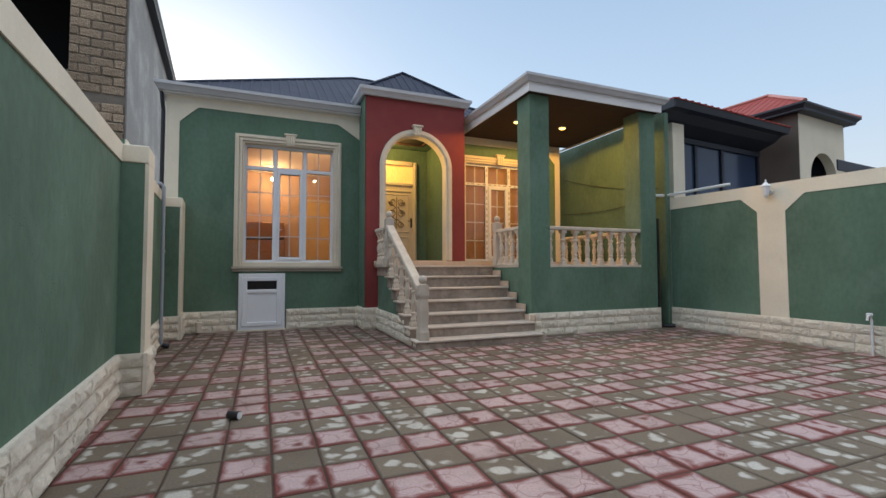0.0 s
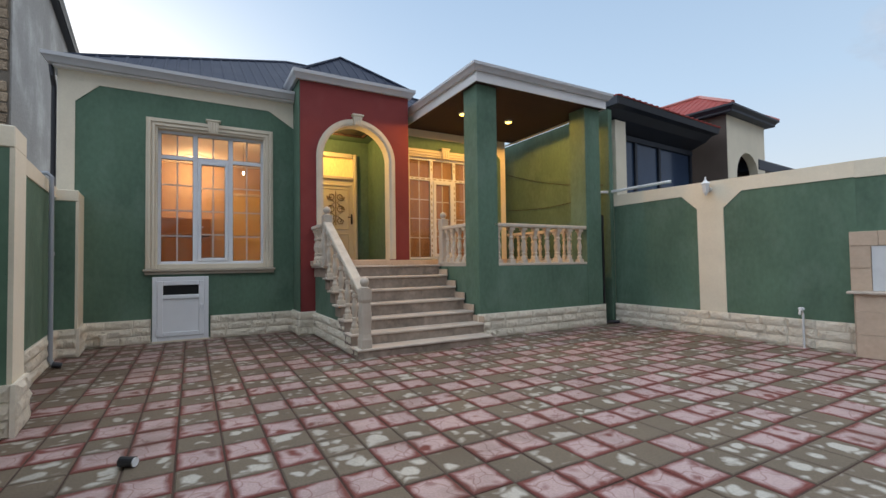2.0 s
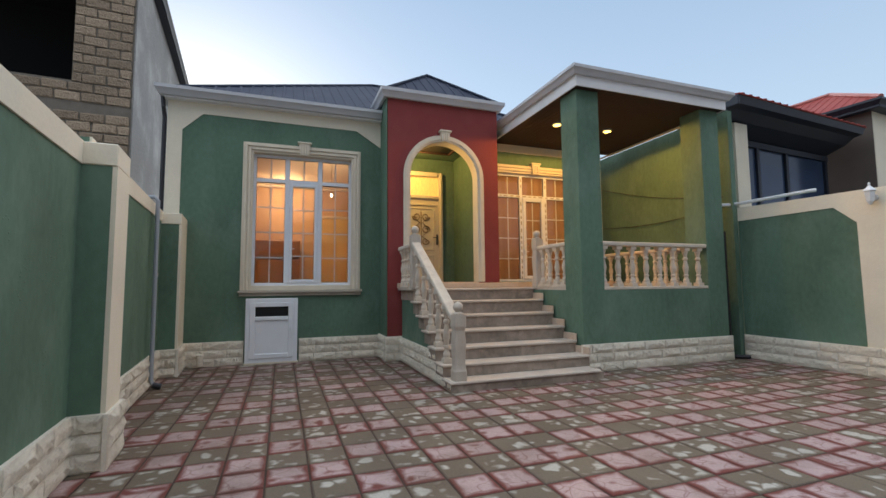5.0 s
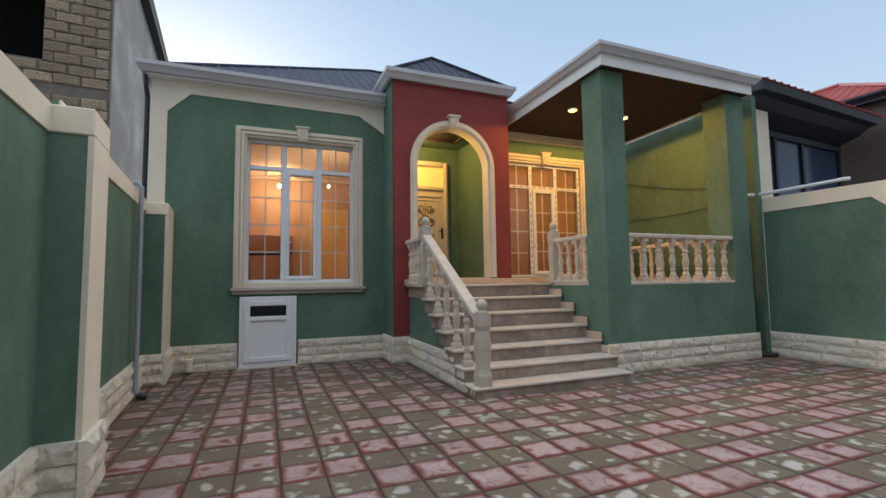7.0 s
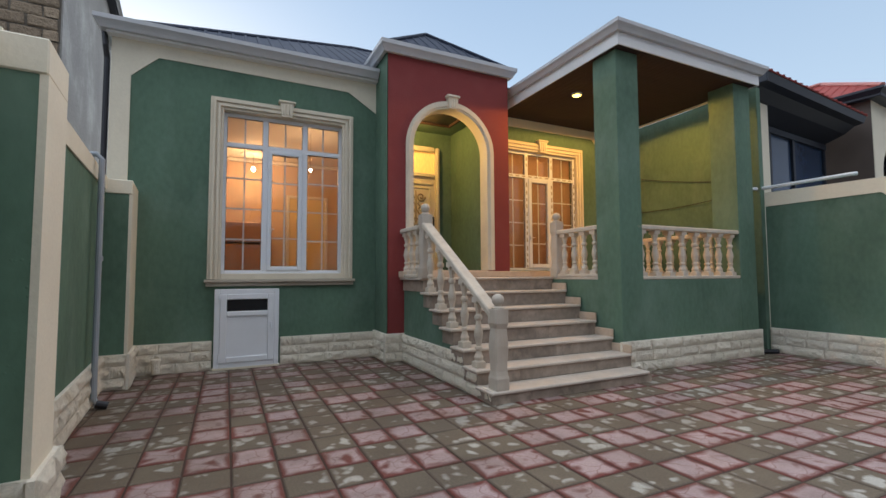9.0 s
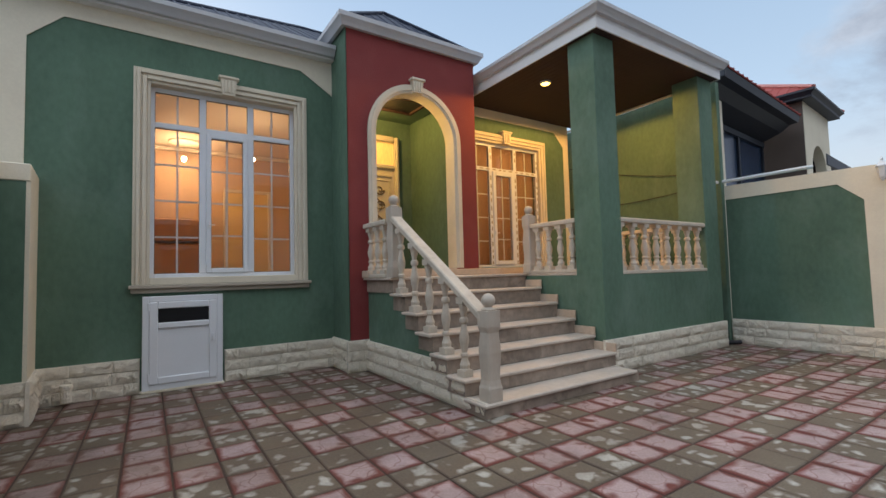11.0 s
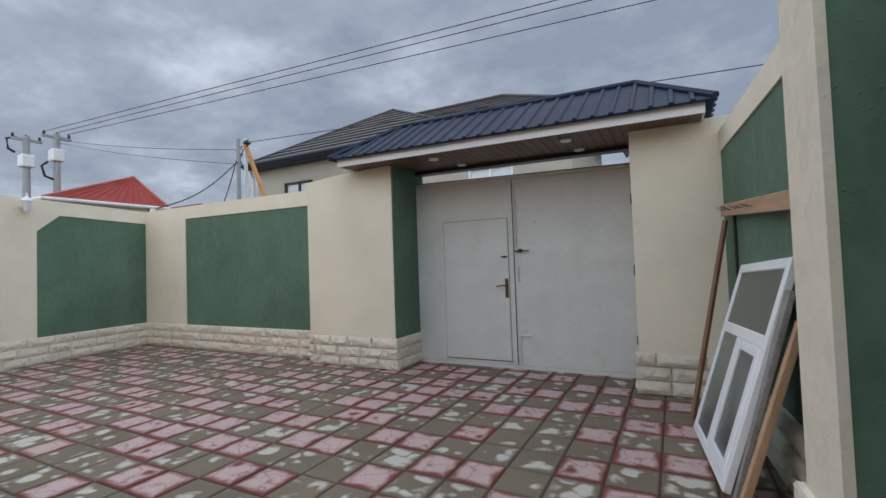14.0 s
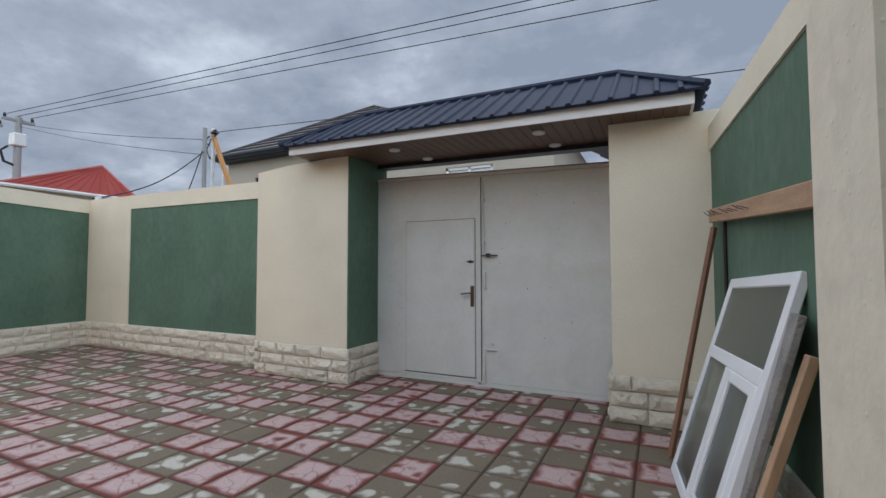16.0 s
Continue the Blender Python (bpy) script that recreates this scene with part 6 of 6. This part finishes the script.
SM = stone_meshes()
rs = random.Random(11)
for parent, u0, u1, v, top, courses, proud, axis in STONES:
    h = top / courses
    base = proud * 0.6
    for c in range(courses):
        u = u0 + (TR * c if parent == wall_s else 0.0)
        first = True
        while u < u1 - 0.005:
            w = rs.uniform(0.26, 0.44)
            if first:
                w *= rs.uniform(0.45, 1.0)
                first = False
            w = min(w, u1 - u)
            if u1 - u - w < 0.08:
                w = u1 - u
            ob = new("stone", rs.choice(SM))
            ob.parent = parent
            sx, sz, dp = w - 0.003, h - 0.003, abs(proud) * rs.uniform(0.45, 0.7)
            if axis == "x":
                m = Matrix.Translation((u + 0.003, v - abs(base), c * h + 0.003)) @ Matrix.Diagonal((sx, dp, sz, 1))
            elif axis == "y":
                s = -1 if proud > 0 else 1
                m = Matrix.Translation((v + s * abs(base), u + w - 0.003 if s < 0 else u + 0.003, c * h + 0.003)) @ pose(0, 0, 0, 0, 0, -90 if s < 0 else 90) @ Matrix.Diagonal((sx, dp, sz, 1))
            elif axis == "gate":
                m = Matrix.Translation((u + w - 0.003, v + 0.012, c * h + 0.003)) @ pose(0, 0, 0, 0, 0, 180) @ Matrix.Diagonal((sx, dp + 0.005, sz, 1))
            else:
                s = -1 if proud < 0 else 1
                m = Matrix.Translation((v + s * 0.012, u + w - 0.003 if s < 0 else u + 0.003, c * h + 0.003)) @ pose(0, 0, 0, 0, 0, -90 if s < 0 else 90) @ Matrix.Diagonal((sx, dp + 0.005, sz, 1))
            ob.matrix_basis = m
            u += w

# ---- limestone blocks of the unfinished house ----
rbm = random.Random(21)


def block_mesh(w, h):
    bm = B()
    box(bm, 0, w, -0.014, 0.03, 0, h, 0.014)
    for v in bm.verts:
        v.co += Vector((rbm.uniform(-0.014, 0.014), rbm.uniform(-0.010, 0.006), rbm.uniform(-0.014, 0.014)))
    me = bpy.data.meshes.new("block"); bm.to_mesh(me); bm.free(); me.materials.append(BLOCK)
    return me


BWD, BHT = 0.47, 0.222
BM_FULL, BM_HALF = [block_mesh(BWD - 0.022, BHT - 0.024) for k in range(5)], [block_mesh(BWD / 2 - 0.022, BHT - 0.024) for k in range(3)]
rb = random.Random(3)
z, row = 2.4, 0
while z < 9.0:
    x = NX - 0.05
    first = row % 2
    while x > -6.6:
        w = BWD / 2 if first else BWD
        if 5.2 < z < 5.44:
            break
        k = 1.0
        if x - w < NX - 1.17 and 5.90 < z + 0.1 < 8.6:
            k = (x - NX + 1.17) / w
            if k < 0.2:
                break
        ob = new("block", rb.choice(BM_HALF if first else BM_FULL))
        ob.parent = bb
        ob.matrix_basis = pose(x - w * k + 0.011, NYF + rb.uniform(-0.008, 0.012), z, 0, rb.uniform(-1, 1), rb.uniform(-0.5, 0.5)) @ Matrix.Diagonal((k * rb.uniform(0.95, 1.0), 1, rb.uniform(0.93, 1.0), 1))
        x -= w * k
        first = 0
        if k < 1:
            break
    z += BHT
    row += 1

# ---- paving tiles ----
TILE = 0.302
TILEY = 0.312
TX, TY = 0.465, 3.964


def tile_material(name, edge, blot, blot_amt, spread, crack_low, size, spots=False):
    mt = bpy.data.materials.new(name)
    mt.use_nodes = True
    nt = mt.node_tree
    b = nt.nodes["Principled BSDF"]
    L = nt.links.new
    co = nt.nodes.new("ShaderNodeTexCoord")
    oi = nt.nodes.new("ShaderNodeObjectInfo")
    geo = nt.nodes.new("ShaderNodeNewGeometry")
    # worn blotches in the middle of each tile, different on every tile
    att = nt.nodes.new("ShaderNodeUVMap")
    sub = nt.nodes.new("ShaderNodeVectorMath"); sub.operation = "SUBTRACT"; sub.inputs[1].default_value = (0.5, 0.5, 0)
    L(att.outputs[0], sub.inputs[0])
    ab = nt.nodes.new("ShaderNodeVectorMath"); ab.operation = "ABSOLUTE"
    L(sub.outputs[0], ab.inputs[0])
    sp = nt.nodes.new("ShaderNodeSeparateXYZ"); L(ab.outputs[0], sp.inputs[0])
    mxm = nt.nodes.new("ShaderNodeMath"); mxm.operation = "MAXIMUM"
    L(sp.outputs[0], mxm.inputs[0]); L(sp.outputs[1], mxm.inputs[1])
    inner = nt.nodes.new("ShaderNodeMapRange")
    inner.inputs["From Min"].default_value, inner.inputs["From Max"].default_value = 0.44, 0.32
    n = nt.nodes.new("ShaderNodeTexNoise"); n.inputs["Scale"].default_value, n.inputs["Detail"].default_value = size, 0.3
    L(geo.outputs["Position"], n.inputs["Vector"])
    rag = nt.nodes.new("ShaderNodeMath"); rag.operation = "MULTIPLY_ADD"; rag.inputs[1].default_value = 0.22
    L(n.outputs["Fac"], rag.inputs[0])
    shift = nt.nodes.new("ShaderNodeMath"); shift.operation = "SUBTRACT"; shift.inputs[1].default_value = 0.11
    L(mxm.outputs[0], rag.inputs[2]); L(rag.outputs[0], shift.inputs[0]); L(shift.outputs[0], inner.inputs["Value"])
    v = nt.nodes.new("ShaderNodeTexVoronoi"); v.feature = "DISTANCE_TO_EDGE"; v.inputs["Scale"].default_value = 5.5
    wp = nt.nodes.new("ShaderNodeVectorMath"); wp.operation = "ADD"
    L(geo.outputs["Position"], wp.inputs[0])
    ns = nt.nodes.new("ShaderNodeVectorMath"); ns.operation = "SCALE"; ns.inputs["Scale"].default_value = 0.16
    L(n.outputs["Color"], ns.inputs[0]); L(ns.outputs[0], wp.inputs[1])
    L(wp.outputs[0], v.inputs["Vector"])
    crack = nt.nodes.new("ShaderNodeMapRange")
    crack.inputs["From Min"].default_value, crack.inputs["From Max"].default_value = 0.0, 0.035
    crack.inputs["To Min"].default_value = crack_low
    L(v.outputs["Distance"], crack.inputs["Value"])
    rnd = nt.nodes.new("ShaderNodeMath"); rnd.operation = "MULTIPLY_ADD"; rnd.inputs[1].default_value = spread; rnd.inputs[2].default_value = blot_amt
    pi = nt.nodes.new("ShaderNodeMath"); pi.operation = "ADD"
    L(geo.outputs["Random Per Island"], pi.inputs[0]); L(oi.outputs["Random"], pi.inputs[1])
    fr = nt.nodes.new("ShaderNodeMath"); fr.operation = "FRACT"; L(pi.outputs[0], fr.inputs[0])
    L(fr.outputs[0], rnd.inputs[0])
    thr = nt.nodes.new("ShaderNodeMath"); thr.operation = "ADD"
    if spots:
        # a few rounded pale spots on each tile
        v2 = nt.nodes.new("ShaderNodeTexVoronoi"); v2.feature = "F1"; v2.inputs["Scale"].default_value = 6.6
        w2 = nt.nodes.new("ShaderNodeVectorMath"); w2.operation = "ADD"
        s2 = nt.nodes.new("ShaderNodeVectorMath"); s2.operation = "SCALE"; s2.inputs["Scale"].default_value = 0.10
        L(n.outputs["Color"], s2.inputs[0]); L(s2.outputs[0], w2.inputs[1]); L(geo.outputs["Position"], w2.inputs[0])
        L(w2.outputs[0], v2.inputs["Vector"])
        inv = nt.nodes.new("ShaderNodeMath"); inv.operation = "SUBTRACT"; inv.inputs[0].default_value = 0.90
        L(v2.outputs["Distance"], inv.inputs[1]); L(inv.outputs[0], thr.inputs[0])
    else:
        L(n.outputs["Fac"], thr.inputs[0])
    L(rnd.outputs[0], thr.inputs[1])
    sharp = nt.nodes.new("ShaderNodeMapRange")
    sharp.inputs["From Min"].default_value, sharp.inputs["From Max"].default_value = 0.50, 0.66
    L(thr.outputs[0], sharp.inputs["Value"])
    m1 = nt.nodes.new("ShaderNodeMath"); m1.operation = "MULTIPLY"; L(sharp.outputs[0], m1.inputs[0]); L(inner.outputs[0], m1.inputs[1])
    m2 = nt.nodes.new("ShaderNodeMath"); m2.operation = "MULTIPLY"; L(m1.outputs[0], m2.inputs[0]); L(crack.outputs[0], m2.inputs[1])
    grit = nt.nodes.new("ShaderNodeTexNoise"); grit.inputs["Scale"].default_value, grit.inputs["Detail"].default_value = 70, 4
    L(geo.outputs["Position"], grit.inputs["Vector"])
    dirt = nt.nodes.new("ShaderNodeTexNoise"); dirt.inputs["Scale"].default_value, dirt.inputs["Detail"].default_value = 1.1, 6
    L(geo.outputs["Position"], dirt.inputs["Vector"])
    ea = nt.nodes.new("ShaderNodeMix"); ea.data_type = "RGBA"
    L(dirt.outputs["Fac"], ea.inputs["Factor"])
    ea.inputs["A"].default_value, ea.inputs["B"].default_value = (*[c * 0.6 for c in edge], 1), (*[c * 1.35 for c in edge], 1)
    mx = nt.nodes.new("ShaderNodeMix"); mx.data_type = "RGBA"
    L(m2.outputs[0], mx.inputs["Factor"]); L(ea.outputs["Result"], mx.inputs["A"]); mx.inputs["B"].default_value = (*blot, 1)
    # trodden-in brown dirt; its rise towards the house also paints in dimmer, warmer light
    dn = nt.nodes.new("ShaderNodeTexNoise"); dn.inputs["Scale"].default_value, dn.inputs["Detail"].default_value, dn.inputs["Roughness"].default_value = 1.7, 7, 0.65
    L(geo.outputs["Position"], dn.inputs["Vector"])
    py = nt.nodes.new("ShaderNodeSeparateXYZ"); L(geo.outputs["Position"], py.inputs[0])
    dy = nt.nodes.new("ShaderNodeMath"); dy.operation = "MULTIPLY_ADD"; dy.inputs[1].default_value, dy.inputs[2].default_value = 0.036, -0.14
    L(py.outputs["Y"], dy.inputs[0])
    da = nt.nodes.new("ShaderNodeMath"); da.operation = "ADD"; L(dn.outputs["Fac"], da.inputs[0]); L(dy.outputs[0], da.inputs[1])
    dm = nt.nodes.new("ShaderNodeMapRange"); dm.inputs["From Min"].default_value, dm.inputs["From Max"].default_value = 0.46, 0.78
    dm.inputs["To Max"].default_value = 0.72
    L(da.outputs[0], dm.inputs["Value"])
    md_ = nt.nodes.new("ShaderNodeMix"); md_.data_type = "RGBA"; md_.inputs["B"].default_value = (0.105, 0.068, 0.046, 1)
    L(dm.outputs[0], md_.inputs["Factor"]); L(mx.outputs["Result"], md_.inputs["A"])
    # dark grime along the tile's rim
    rim = nt.nodes.new("ShaderNodeMapRange"); rim.inputs["From Min"].default_value, rim.inputs["From Max"].default_value = 0.452, 0.482
    rim.inputs["To Max"].default_value = 0.30
    L(mxm.outputs[0], rim.inputs["Value"])
    mg = nt.nodes.new("ShaderNodeMix"); mg.data_type = "RGBA"; mg.inputs["B"].default_value = (0.062, 0.036, 0.028, 1)
    L(rim.outputs[0], mg.inputs["Factor"]); L(md_.outputs["Result"], mg.inputs["A"])
    gs = nt.nodes.new("ShaderNodeMapRange"); gs.inputs["To Min"].default_value, gs.inputs["To Max"].default_value = 0.62, 1.34
    L(grit.outputs["Fac"], gs.inputs["Value"])
    sc = nt.nodes.new("ShaderNodeVectorMath"); sc.operation = "SCALE"
    L(mg.outputs["Result"], sc.inputs[0]); L(gs.outputs[0], sc.inputs["Scale"])
    L(sc.outputs[0], b.inputs["Base Color"])
    rr = nt.nodes.new("ShaderNodeMapRange"); rr.inputs["To Min"].default_value, rr.inputs["To Max"].default_value = 0.75, 0.5
    L(m2.outputs[0], rr.inputs["Value"]); L(rr.outputs[0], b.inputs["Roughness"])
    bp = nt.nodes.new("ShaderNodeBump"); bp.inputs["Strength"].default_value, bp.inputs["Distance"].default_value = 0.35, 0.01
    L(grit.outputs["Fac"], bp.inputs["Height"]); L(bp.outputs[0], b.inputs["Normal"])
    return mt


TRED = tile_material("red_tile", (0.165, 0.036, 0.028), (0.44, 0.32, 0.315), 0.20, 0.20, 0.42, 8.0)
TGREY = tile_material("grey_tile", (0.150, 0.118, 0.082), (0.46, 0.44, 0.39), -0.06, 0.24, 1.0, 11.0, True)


def tile_bm(bm, x, y, tilt=(0, 0), mat=0):
    g, e, z = 0.006, 0.015, 0.0
    uv = bm.loops.layers.uv.verify()
    def q(a, b, zz):
        return bm.verts.new((x + a, y + b, zz + tilt[0] * (a - TILE / 2) + tilt[1] * (b - TILEY / 2)))
    lo = [q(g, g, -0.02), q(TILE - g, g, -0.02), q(TILE - g, TILEY - g, -0.02), q(g, TILEY - g, -0.02)]
    md = [q(g, g, z - 0.006), q(TILE - g, g, z - 0.006), q(TILE - g, TILEY - g, z - 0.006), q(g, TILEY - g, z - 0.006)]
    hi = [q(e, e, z), q(TILE - e, e, z), q(TILE - e, TILEY - e, z), q(e, TILEY - e, z)]
    fs = [bm.faces.new(hi)]
    for a, b in ((lo, md), (md, hi)):
        for k in range(4):
            fs.append(bm.faces.new((a[k], a[(k + 1) % 4], b[(k + 1) % 4], b[k])))
    for f in fs:
        f.material_index = mat
        for l in f.loops:
            l[uv].uv = ((l.vert.co.x - x) / TILE, (l.vert.co.y - y) / TILEY)


variants = []
rt = random.Random(9)
for mat in (TRED, TGREY):
    vs_ = []
    for k in range(4):
        bm = B(); tile_bm(bm, 0, 0, (rt.uniform(-0.008, 0.008), rt.uniform(-0.008, 0.008)))
        me = bpy.data.meshes.new("paving_tile"); bm.to_mesh(me); bm.free(); me.materials.append(mat)
        vs_.append(me)
    variants.append(vs_)
cells = []
i0, i1 = math.floor((GX0 - TX) / TILE), math.ceil((GX1 - TX) / TILE)
j0, j1 = math.floor((GY0 - TY) / TILEY), math.ceil((GY1 - TY) / TILEY)
for i in range(i0, i1):
    for j in range(j0, j1):
        x, y = TX + i * TILE, TY + j * TILEY
        if x > SX0 + 0.1 and y > SY + 0.1 and x < 8.0 and y > 7.2:
            continue
        red = ((i // 2) + j) % 2 == 0
        if rt.random() < 0.05:
            red = not red
        near = (x - 1.2) ** 2 + (y - 3.6) ** 2
        cells.append((near, x, y, red))
cells.sort()
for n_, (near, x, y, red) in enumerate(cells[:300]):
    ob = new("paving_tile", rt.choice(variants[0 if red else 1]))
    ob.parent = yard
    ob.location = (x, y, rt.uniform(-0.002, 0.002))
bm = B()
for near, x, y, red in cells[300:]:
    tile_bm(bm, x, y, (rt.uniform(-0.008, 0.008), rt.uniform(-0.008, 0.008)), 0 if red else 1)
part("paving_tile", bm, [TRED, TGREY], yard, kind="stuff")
